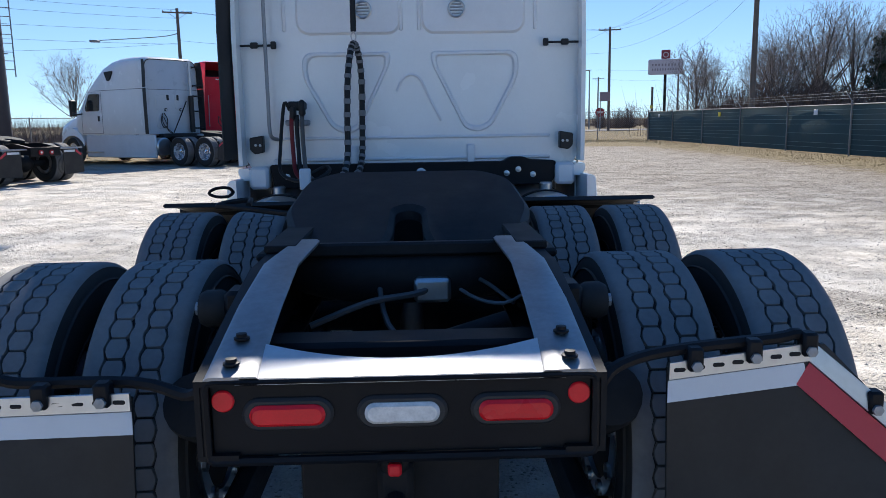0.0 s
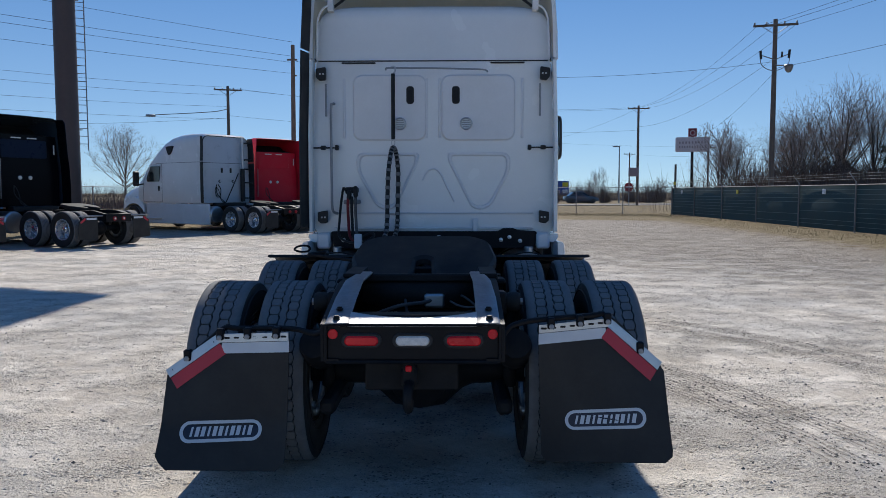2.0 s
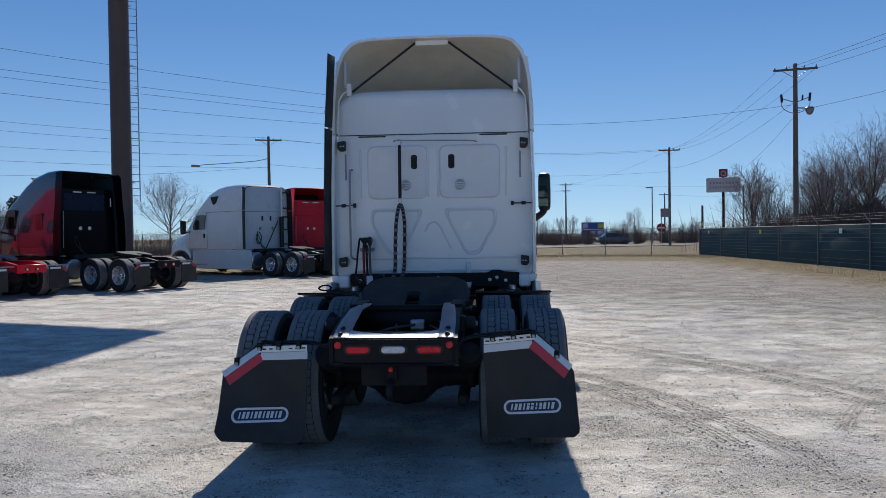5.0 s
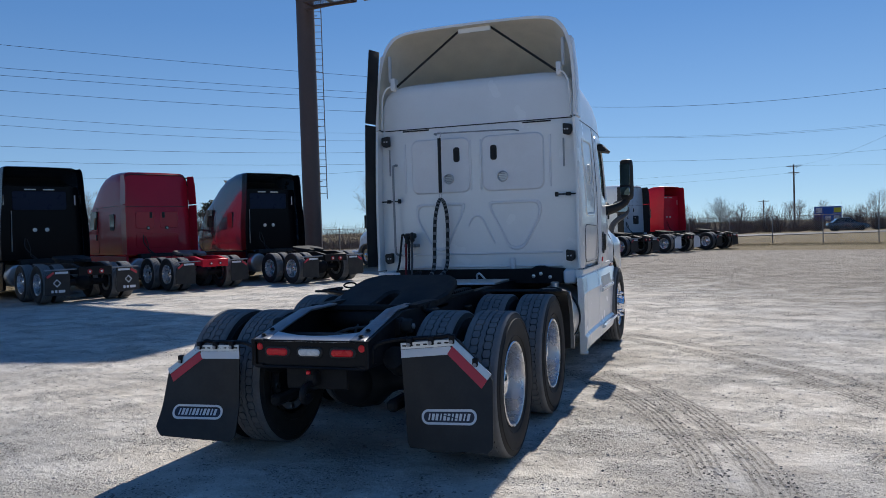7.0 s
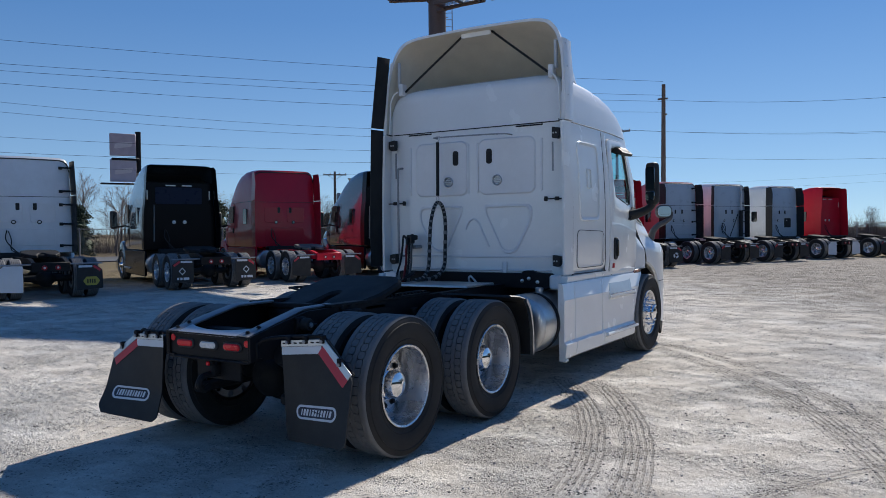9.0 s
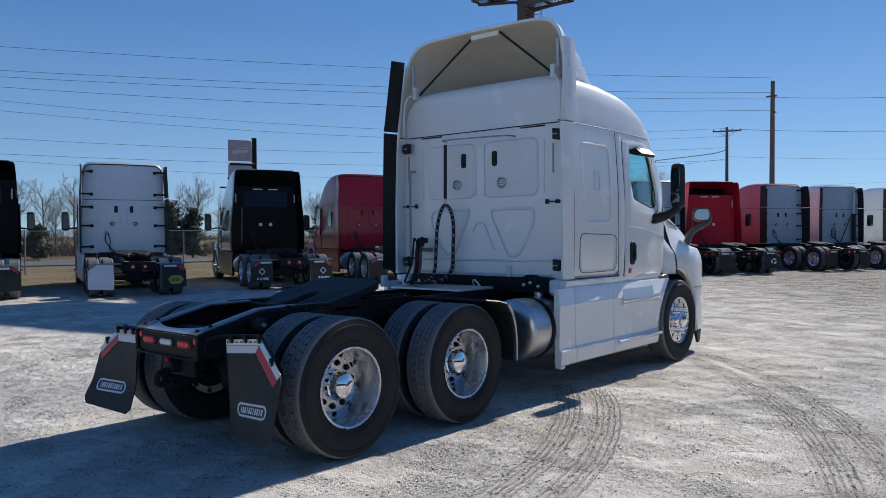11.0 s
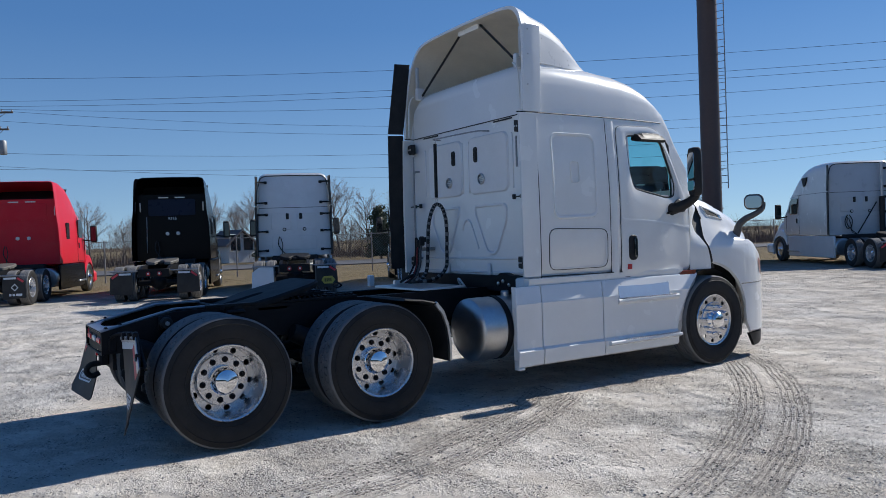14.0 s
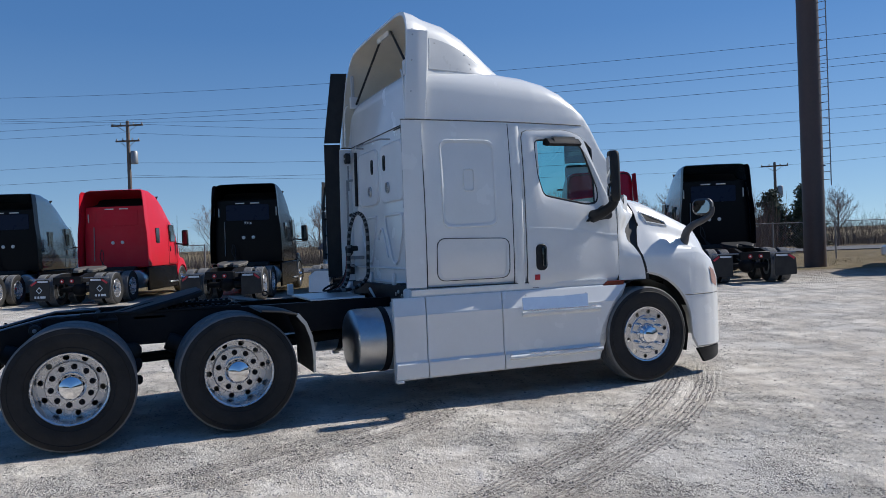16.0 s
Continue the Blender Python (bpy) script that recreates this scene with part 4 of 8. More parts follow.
# ---- trees ----
def bare_tree(seed, h, spread=0.5, clear=0.35, n1=13, thin=1.0, bole=0.78, reach=0.40):
    """A leafless tree: trunk, limbs and four orders of ever finer twigs. spread: how far limbs lean out; clear: bare share of the trunk; bole, reach: length of trunk and limbs."""
    rr = random.Random(seed)
    trunk, crown = Mesh(), Mesh()
    wob = lambda k: Vector((rr.uniform(-k, k), rr.uniform(-k, k), rr.uniform(-k, k)))

    def limb(mesh, p, d, length, r0, r1, n, sides, sway, lift):
        pts = [p]
        for _ in range(n):
            d = (d + wob(sway) + Vector((0, 0, lift))).normalized()
            pts.append(pts[-1] + d * length / n)
        mesh.tube(pts, [r0 + (r1 - r0) * i / n for i in range(n + 1)], sides, False)
        return pts

    def blade(p, d, length, r):
        q = p + d * length * 0.5 + wob(0.06 * length)
        e = q + (d + wob(0.25)).normalized() * length * 0.5
        w = d.cross(wob(1.0)).normalized() * r
        crown.add([p - w, p + w, q + w * 0.7, q - w * 0.7, e], [(0, 1, 2, 3), (3, 2, 4)])
        return [p, q, e]

    def at(pts, t):
        k = min(len(pts) - 2, int(t * (len(pts) - 1)))
        return pts[k].lerp(pts[k + 1], t * (len(pts) - 1) - k), (pts[k + 1] - pts[k]).normalized()

    def fork(d, out):
        side = d.cross(wob(1.0)).normalized()
        return (d * (1 - out) + side * out + Vector((0, 0, 0.12))).normalized()

    fine, n2 = (1.0, 5) if bole > 0.7 else (0.66, 7)
    stem = limb(trunk, Vector((0, 0, -0.15)), Vector((rr.uniform(-0.06, 0.06), rr.uniform(-0.06, 0.06), 1)).normalized(), h * bole, h * 0.017, h * 0.004, 7, 8, 0.05, 0.05)
    for i in range(n1):
        t = clear + (1 - clear) * (i + rr.random()) / n1
        p, d = at(stem, t)
        a = i * 2.4 + rr.uniform(-0.5, 0.5)
        # a short bole carries a vase of limbs: low ones lean out, high ones stand up
        out = spread * (rr.uniform(0.75, 1.2) if bole > 0.7 else 1.3 - 1.1 * (t - clear) / (1 - clear) + rr.uniform(-0.1, 0.1))
        d1 = (Vector((math.cos(a), math.sin(a), 0)) * out + Vector((0, 0, 1 - 0.6 * out))).normalized()
        l1 = h * (reach - (0.55 if bole > 0.7 else 0.12) * reach * (t - clear) / (1 - clear)) * (rr.uniform(0.8, 1.15) if bole > 0.7 else rr.uniform(0.92, 1.06))
        b1 = limb(trunk, p, d1, l1, h * 0.0075 * (1.15 - 0.6 * t), h * 0.0022, 4, 5, 0.12, 0.05)
        for j in range(n2):
            p2, e2 = at(b1, 0.25 + 0.75 * (j + rr.random()) / n2)
            b2 = limb(crown, p2, fork(e2, 0.42), l1 * fine * rr.uniform(0.36, 0.58), h * 0.0026 * thin, h * 0.0012 * thin, 2, 3, 0.15, 0.05)
            for k in range(4):
                p3, e3 = at(b2, 0.2 + 0.8 * (k + rr.random()) / 4)
                l3 = l1 * fine * rr.uniform(0.22, 0.36)
                b3 = blade(p3, fork(e3, 0.42), l3, h * 0.0015 * thin)
                for q in range(3):
                    p4, e4 = at(b3, 0.2 + 0.8 * (q + rr.random()) / 3)
                    b4 = blade(p4, fork(e4, 0.42), l3 * rr.uniform(0.5, 0.75), h * 0.0011 * thin)
                    for u in range(2):
                        p5, e5 = at(b4, rr.uniform(0.2, 1.0) * 0.99)
                        blade(p5, fork(e5, 0.45), l3 * rr.uniform(0.3, 0.5), h * 0.0009 * thin)
    return trunk.data("trunk", BARK), crown.data("crown", TWIG)


def evergreen(seed, h, wide):
    """A dense, ragged cedar: many drooping sprays round a lumpy dark heart."""
    rr = random.Random(seed)
    trunk, crown = Mesh(), Mesh()
    trunk.tube([(0, 0, -0.1), (0.02, 0, h * 0.5), (0, 0, h * 0.9)], [h * 0.022, h * 0.014, 0.02], 7)
    reach_at = lambda z: wide * 0.8 * max(0.05, 1 - (max(0.0, z / h - 0.12)) ** 1.35) * min(1.0, 0.55 + 2.2 * z / h)
    heart = []
    for i in range(12):
        z = h * (0.07 + 0.88 * i / 11)
        heart.append([(math.cos(a) * reach_at(z) * 0.62 * k, math.sin(a) * reach_at(z) * 0.62 * k, z + rr.uniform(-0.1, 0.1)) for a, k in [(2 * math.pi * q / 9, rr.uniform(0.6, 1.15)) for q in range(9)]])
    crown.loft(heart, True, True)
    n = int(52 + h * 5)
    for k in range(n):
        z = h * (0.06 + 0.92 * (k + rr.random()) / n)
        reach = reach_at(z) * rr.uniform(0.6, 1.15) + 0.15
        a = rr.uniform(0, 6.28)
        tip = Vector((math.cos(a) * reach, math.sin(a) * reach, z + rr.uniform(-0.1, 0.3) * reach))
        for j in range(34):
            c = Vector((0, 0, z)).lerp(tip, rr.uniform(0.45, 1.05)) + Vector((rr.uniform(-1, 1), rr.uniform(-1, 1), rr.uniform(-0.7, 0.7))) * 0.3
            s = rr.uniform(0.10, 0.26)
            u = Vector((rr.uniform(-1, 1), rr.uniform(-1, 1), rr.uniform(-0.4, 1.2))).normalized() * s
            w = u.cross(Vector((rr.uniform(-1, 1), rr.uniform(-1, 1), 1))).normalized() * s * 0.4
            crown.add([c - u, c + w, c + u, c - w], [(0, 1, 2, 3)])
    return trunk.data("trunk", BARK), crown.data("crown", NEEDLE, 180)


BARE_WIDE = bare_tree(77, 8, 0.72, 0.42, 20, 0.8, 0.40, 0.58)
BARE_VASE = bare_tree(91, 10, 0.56, 0.5, 20, 0.65, 0.42, 0.56)
BARE = [bare_tree(3, 10, 0.55, 0.3), bare_tree(8, 11, 0.46, 0.36), bare_tree(21, 9, 0.66, 0.24), bare_tree(34, 10, 0.6, 0.28), bare_tree(51, 10.5, 0.4, 0.38)]
EVER = [evergreen(4, 6.0, 2.7), evergreen(9, 7.5, 2.3), evergreen(15, 4.0, 2.4)]


def tree(x, y, variant, scale, yaw, ever=False):
    tr, cr = (EVER if ever else BARE)[variant]
    ob = thing("evergreen_tree" if ever else "bare_tree", pose(x, y, 0, 0, 0, yaw) @ Matrix.Scale(scale, 4), "dark green evergreen tree" if ever else "leafless winter tree with fine grey-brown twigs", "tree", "trees round the lot")
    part("trunk", tr, None, ob)
    part("crown", cr, None, ob)
    return ob


tr_ = random.Random(77)
TREES = [(-62.3, 144.6, 5, 1.8), (22.2, 62, 6, 0.6), (24.2, 64, 6, 0.62), (26.2, 60, 1, 0.6), (23.6, 66, 1, 0.7), (24.2, 53, 6, 0.66), (25.4, 54, 6, 0.74), (26.8, 54.5, 3, 0.66), (28.2, 54, 6, 0.92), (29.9, 53.5, 6, 0.86), (31.4, 53, 6, 0.72), (30.0, 58, 3, 0.8), (31, 60, 2, 0.8), (33, 46, 2, 0.95), (34, 52, 0, 1.0), (36, 42, 1, 0.95), (40, 48, 0, 1.1), (38, 37, 0, 0.95), (44, 40, 1, 1.05), (29, 66, 1, 0.6),
         (-51.8, 30.5, 0, 0.74), (-63.4, 26.9, 2, 0.94), (-57, 36, 2, 0.8), (-49, 38, 2, 0.55), (-63, 16, 0, 0.66), (-58, 12, 2, 0.55), (-70, 22, 1, 0.75), (-45, 47, 1, 0.5), (12, 172, 2, 0.6), (4, 176, 0, 0.5), (17, 178, 1, 0.5), (32, 168, 2, 0.8), (-4, 165, 1, 0.5), (2.8, 112.5, 5, 0.62), (-6, 106, 1, 0.36), (5.5, 116, 0, 0.42), (13, 117, 1, 0.4), (22, 119, 2, 0.45), (33, 120, 0, 0.4), (-12, 104, 2, 0.4), (24, 182, 0, 0.55), (41, 62, 0, 1.0), (47, 48, 1, 1.1), (46, 34, 2, 1.1),
         (-54, 27, 3, 0.72), (-60, 28, 0, 0.85), (-64.5, 24.7, 3, 0.86), (-52, 34, 1, 0.75), (-64, 20, 2, 0.8), (-61, 10, 3, 0.7), (-55, 40, 3, 0.8), (-48, 44, 0, 0.7), (-63, 33, 1, 0.9), (-50, 50, 3, 0.8)]
BARE += [BARE_WIDE, BARE_VASE]
for k in range(26):
    # the belt of small trees behind the road
    u = 0.3 + 0.7 * (k + tr_.random()) / 26
    TREES.append((-74 + 34 * u + tr_.gauss(0, 3), -12 + 72 * u + tr_.gauss(0, 3), tr_.randrange(5), tr_.uniform(0.42, 0.62)))
for x, y, v, s in TREES:
    if x < -44 and y < 60:
        s *= 0.78
    tree(x, y, v, s, tr_.uniform(0, 360))
for x, y, v, s in [(-45.85, 28.55, 0, 0.68), (-44.8, 29.6, 0, 0.60), (-50, 21, 2, 0.6), (-30.3, 42.0, 0, 0.68), (-29.1, 43.4, 0, 0.72), (-29, 37.5, 2, 0.7), (36, 48, 1, 1.15), (39, 44, 0, 1.3), (43, 47, 1, 1.1), (31.8, 49.5, 0, 0.92), (31.2, 51.8, 1, 0.9), (32, 62, 0, 0.7), (-45, 42, 0, 0.7), (-42, 36, 2, 0.8), (-62, 4, 1, 0.6), (47, 41, 1, 1.2)]:
    tree(x, y, v, s, tr_.uniform(0, 360), True)


def thicket(points, h, count, seed, wide):
    """Low leafless scrub: many thin blades."""
    rr = random.Random(seed)
    m = Mesh()
    for _ in range(count):
        k = rr.randrange(len(points) - 1)
        a, c = Vector((*points[k], 0)), Vector((*points[k + 1], 0))
        p = a.lerp(c, rr.random()) + Vector((rr.gauss(0, wide), rr.gauss(0, wide), 0))
        hh = h * (0.22 + 0.78 * rr.random() ** 1.9) * (0.55 + 0.45 * noise.noise((p.x * 0.06, p.y * 0.06, seed)) + 0.35)
        d = Vector((rr.uniform(-0.35, 0.35), rr.uniform(-0.35, 0.35), 1)) * hh
        w = Vector((rr.uniform(-1, 1), rr.uniform(-1, 1), 0)).normalized() * (0.004 * hh + 0.005)
        mid = p + d * 0.55 + Vector((rr.uniform(-1, 1), rr.uniform(-1, 1), 0)) * hh * 0.08
        m.add([p - w, p + w, mid + w * 0.7, mid - w * 0.7, p + d], [(0, 1, 2, 3), (3, 2, 4)])
    return m


def brush_row(points, h, clumps, blades, seed, wide):
    """A ragged row of leafless bushes: domes of thin rods fanning out from each foot."""
    rr = random.Random(seed)
    m = Mesh()
    for c in range(clumps):
        u = (c + rr.random()) / clumps * (len(points) - 1)
        k = min(len(points) - 2, int(u))
        foot = Vector((*points[k], 0)).lerp(Vector((*points[k + 1], 0)), u - k) + Vector((rr.gauss(0, wide), rr.gauss(0, wide), 0))
        tall, reach = h * rr.uniform(0.45, 1.15), rr.uniform(0.9, 2.3)
        for _ in range(blades):
            a, e = rr.uniform(0, 6.283), rr.random() ** 0.6
            p = foot + Vector((math.cos(a), math.sin(a), 0)) * reach * e * rr.uniform(0.1, 0.6)
            top = foot + Vector((math.cos(a) * reach * e, math.sin(a) * reach * e, tall * math.sqrt(1 - 0.8 * e * e) * rr.uniform(0.45, 1.05)))
            w = Vector((rr.uniform(-1, 1), rr.uniform(-1, 1), 0)).normalized() * rr.uniform(0.008, 0.02)
            mid = p.lerp(top, 0.55) + Vector((rr.uniform(-1, 1), rr.uniform(-1, 1), 0)) * 0.18
            m.add([p - w, p + w, mid + w * 0.7, mid - w * 0.7, top], [(0, 1, 2, 3), (3, 2, 4)])
    return m


solo("scrub", thicket([(-75, -60), (-66, -5), (-62, 30), (-48, 55), (-25, 85), (0, 108)], 2.4, 46000, 3, 4.0), BRUSH_DARK, "brown leafless scrub along the road", "scrub", kind="stuff")
solo("scrub", thicket([(-40, 62), (-5, 120), (30, 150), (70, 150)], 2.2, 30000, 5, 7.0), BRUSH, "brown leafless scrub in the distance", "scrub", kind="stuff")
solo("scrub", thicket([(26.5, 61), (27.5, 56), (30.5, 49), (36, 36), (40, 24)], 3.9, 44000, 8, 3.0), BRUSH, "brown undergrowth beneath the bare trees", "scrub", kind="stuff")
solo("scrub", thicket([(-27.5, 36), (-30, 40)], 3.4, 2600, 9, 0.8), BRUSH, "rust-brown dead shrub at the fence", "scrub", kind="stuff")
solo("scrub", brush_row([(-34, 84), (-8, 102), (22, 113), (70, 118), (110, 118)], 3.3, 170, 240, 6, 2.6), BRUSH, "dense brown leafless scrub behind the road", "scrub", kind="stuff")
solo("far_woods", thicket([(-420, -200), (-330, 60), (-240, 240), (-60, 330), (140, 340), (300, 240)], 8.0, 52000, 12, 18.0), BRUSH, "distant line of leafless woods", "woods", kind="stuff")
gr = random.Random(31)
gm = Mesh()
for _ in range(15000):
    t = gr.random()
    if t < 0.12:
        x, y = gr.uniform(12.5, 15.5), gr.uniform(6, 52)
    elif t < 0.65:
        a = gr.random()
        x, y = -18 + 32 * a + gr.gauss(0, 2), 39 + 13 * math.sin(a * 2.4) + gr.gauss(0, 2.2)
    else:
        a = gr.random()
        x, y = -17 - 16 * a + gr.gauss(0, 1.6), 35 - 50 * a + gr.gauss(0, 1.6)
    h = gr.uniform(0.02, 0.075)
    dx, dy = gr.uniform(-0.05, 0.05), gr.uniform(-0.05, 0.05)
    gm.add([(x - 0.012, y, -0.01), (x + 0.012, y, -0.01), (x + dx, y + dy, h)], [(0, 1, 2)])
solo("dry_grass", gm, GRASS, "short dry winter grass along the fence", "grass", kind="stuff")


# ---- far houses and a car ----
def house(x, y, yaw, w, d, h):
    ob = thing("house", pose(x, y, 0, 0, 0, yaw), "small white clapboard house with grey roof", "house")
    part("wall", Mesh().box((-w / 2, -d / 2, 0), (w / 2, d / 2, h), 0.02), HOUSE_WHITE, ob)
    part("gable", Mesh().loft([[(-w / 2 + 0.02, yy, h), (w / 2 - 0.02, yy, h), (0, yy, h + w * 0.42)] for yy in (-d / 2 + 0.02, d / 2 - 0.02)], True, True), HOUSE_WHITE, ob)
    rf = Mesh()
    for s in (1, -1):
        rf.loft([[(s * (w / 2 + 0.35), yy, h - 0.28), (0, yy, h + w * 0.42 + 0.02), (0, yy, h + w * 0.42 + 0.16), (s * (w / 2 + 0.35), yy, h - 0.12)] for yy in (-d / 2 - 0.3, d / 2 + 0.3)], True, True)
    part("roof", rf, ROOF_GREY, ob)
    for xx in (-w * 0.25, w * 0.25):
        wi = part("window", Mesh().box((xx - 0.45, -d / 2 - 0.05, 1.0), (xx + 0.45, -d / 2, 2.3), 0.01), GLASS_DARK, ob)
        part("window_frame", rib(Mesh(), [(xx + u, -d / 2 - 0.06, v) for u, v in ((-0.47, 0.98), (0.47, 0.98), (0.47, 2.32), (-0.47, 2.32))], 0.04, 4), HOUSE_WHITE, wi)
    return ob


house(-56.5, 20.2, 100, 2.3, 3.4, 1.6)


def car(x, y, yaw, paint, label):
    ob = thing("car", pose(x, y, 0.05, 0, 0, yaw), label, "car", "cars on the road")
    body = [(-2.2, 0.55, 0.75), (-2.1, 0.85, 0.95), (-1.2, 0.9, 1.0), (0.9, 0.9, 1.0), (1.9, 0.85, 0.85), (2.25, 0.7, 0.65)]
    part("body", Mesh().loft([[(w, yy, 0.3), (w + 0.02, yy, 0.6), (w - 0.05, yy, h), (-(w - 0.05), yy, h), (-(w + 0.02), yy, 0.6), (-w, yy, 0.3)] for yy, w, h in body], True, True), paint, ob)
    part("cabin", Mesh().loft([[(w, yy, 0.95), (w * 0.8, yy, h), (-w * 0.8, yy, h), (-w, yy, 0.95)] for yy, w, h in ((-1.7, 0.8, 1.0), (-1.1, 0.82, 1.5), (0.2, 0.82, 1.55), (1.1, 0.8, 1.0))], True, True), GLASS_DARK, ob)
    part("roof", Mesh().loft([[(w, yy, h), (w * 0.9, yy, h + 0.04), (-w * 0.9, yy, h + 0.04), (-w, yy, h)] for yy, w, h in ((-1.1, 0.66, 1.5), (0.2, 0.66, 1.55))], True, True), paint, ob)
    for xx in (-0.85, 0.85):
        for yy in (-1.35, 1.4):
            part("wheel", Mesh().lathe([(0.0, -0.1), (0.2, -0.1), (0.33, -0.08), (0.33, 0.08), (0.2, 0.1), (0.0, 0.1)], 18, "x", (xx, yy, 0.33)), RUBBER, ob)
    return ob


car(16.8, 99.3, -84, BLUEGREY_PAINT, "dark blue car on the road behind the fence")
car(-52.5, -8.0, 176, GREY_PAINT, "light grey car on the road behind the fence")


# ---- wheels, shared by all trucks ----
TYRE_R = 0.504


def tyre_meshes(blocks=True, n=72):
    t = Mesh()
    half = [(0.288, 0.105), (0.31, 0.118), (0.331, 0.1245), (0.335, 0.131), (0.339, 0.1275), (0.36, 0.134), (0.41, 0.139), (0.446, 0.1355), (0.45, 0.1405), (0.454, 0.1345), (0.476, 0.130), (0.490, 0.122), (0.4935, 0.10)]
    half = half if n > 60 else half[::2]
    t.lathe([(r, -x) for r, x in half] + half[::-1], n)
    tr = Mesh()
    shoulder = [(0.488, 0.127), (0.497, 0.121), (TYRE_R - 0.0015, 0.112), (TYRE_R, 0.100)]
    if blocks:
        # two chains of waisted blocks between solid shoulder ribs and a wavy centre rib
        cnt = 52
        step = math.pi / cnt
        at = lambda r, x, a: (x, r * math.cos(a), r * math.sin(a))
        for sx in (-1, 1):
            rings = []
            for j in range(2 * cnt + 1):
                a, xin = (j + (0.5 if sx > 0 else -0.5)) * step, 0.0815 if j % 2 else 0.0735
                rings.append([at(r, sx * x, a) for r, x in shoulder + [(TYRE_R, xin), (0.4925, xin - 0.001)]])
            tr.loft(rings, False)
            for k in range(cnt):
                mid = (2 * k + 1 + (0.5 if sx > 0 else -0.5)) * step
                g = 2 * step - 0.0042 / TYRE_R
                octa = [(0.0275, -0.16 * g), (0.0275, 0.16 * g), (0.0195, g / 2), (-0.0195, g / 2), (-0.0275, 0.16 * g), (-0.0275, -0.16 * g), (-0.0195, -g / 2), (0.0195, -g / 2)]
                vs = [at(r, sx * 0.0475 + u * e, mid + v * e) for r, e in ((0.4925, 1.0), (TYRE_R, 0.95)) for u, v in octa]
                tr.add(vs, [tuple(range(8, 16))] + [(i, (i + 1) % 8, 8 + (i + 1) % 8, 8 + i) for i in range(8)])
        rings = []
        for j in range(4 * cnt + 1):
            a, k = j * step / 2, j % 4
            lo, hi = (0.0205, 0.0145)[k in (1, 2)], (0.0145, 0.0205)[k in (1, 2)]
            rings.append([at(0.4925, -lo, a), at(TYRE_R, -lo + 0.0008, a), at(TYRE_R, hi - 0.0008, a), at(0.4925, hi, a)])
        tr.loft(rings, False)
    else:
        for sx in (-1, 1):
            tr.lathe([(r, sx * x) for r, x in shoulder + [(TYRE_R, 0.086), (0.4925, 0.0845)]], n)
        for x0, x1 in ((-0.078, -0.046), (-0.038, -0.004), (0.004, 0.038), (0.046, 0.078)):
            tr.lathe([(0.4925, x0), (TYRE_R, x0 + 0.001), (TYRE_R, x1 - 0.001), (0.4925, x1)], n)
    return t.data("tyre", RUBBER, 30), tr.data("tread", TREAD, 30)


def disc_with_holes(m, x, r0, r1, rh, hole, n=10, depth=0.012):
    """A ring of a disc, facing +x, with n round holes."""
    step = 2 * math.pi / n
    for k in range(n):
        mid = (k + 0.5) * step
        c = Vector((rh * math.cos(mid), rh * math.sin(mid)))
        edge = []
        for i in range(7):
            edge.append((r1, k * step + step * i / 6))
        for i in range(1, 4):
            edge.append((r1 + (r0 - r1) * i / 4, (k + 1) * step))
        for i in range(7):
            edge.append((r0, (k + 1) * step - step * i / 6))
        for i in range(1, 4):
            edge.append((r0 + (r1 - r0) * i / 4, k * step))
        outer = [Vector((r * math.cos(a), r * math.sin(a))) for r, a in edge]
        inner = [c + (p - c).normalized() * hole for p in outer]
        back = [(x - depth, *p) for p in inner]
        m.loft([[(x, *p) for p in outer], [(x, *p) for p in inner], back], True)


def rim_mesh(front=False):
    m = Mesh()
    if front:
        m.lathe([(0.285, -0.12), (0.290, 0.10), (0.296, 0.112), (0.290, 0.120), (0.280, 0.117), (0.272, 0.105), (0.268, 0.104)], 60)
        disc_with_holes(m, 0.104, 0.205, 0.268, 0.236, 0.024)
        m.lathe([(0.205, 0.104), (0.197, 0.112), (0.09, 0.114), (0.0, 0.114)], 48)
    else:
        m.lathe([(0.285, -0.12), (0.290, 0.108), (0.296, 0.118), (0.290, 0.124), (0.278, 0.118), (0.272, 0.09), (0.267, 0.02), (0.264, -0.06), (0.260, -0.115)], 60)
        disc_with_holes(m, -0.115, 0.207, 0.260, 0.234, 0.0245)
        m.lathe([(0.207, -0.115), (0.204, -0.078), (0.198, -0.070), (0.115, -0.068), (0.0, -0.068)], 48)
    return m


TYRE_ME, TREAD_ME = tyre_meshes(True)
TYRE_F_ME, TREAD_F_ME = tyre_meshes(False)
TYRE_FAR_ME, TREAD_FAR_ME = tyre_meshes(False, 40)
RIM_ME = rim_mesh().data("wheel", ALU_DULL, 30)
RIM_POLISHED_ME = rim_mesh().data("wheel", ALU_WHEEL, 30)
RIM_F_ME = rim_mesh(True).data("wheel", ALU, 30)
HUB_ME = Mesh().lathe([(0.114, -0.068), (0.112, -0.02), (0.102, -0.012), (0.099, 0.02), (0.088, 0.048), (0.055, 0.066), (0.0, 0.073)], 40).data("hub_cap", CHROME, 30)
HUB_F_ME = Mesh().lathe([(0.115, 0.112), (0.108, 0.13), (0.092, 0.15), (0.09, 0.172), (0.075, 0.19), (0.04, 0.2), (0.0, 0.203)], 40).data("hub_cap", CHROME, 30)
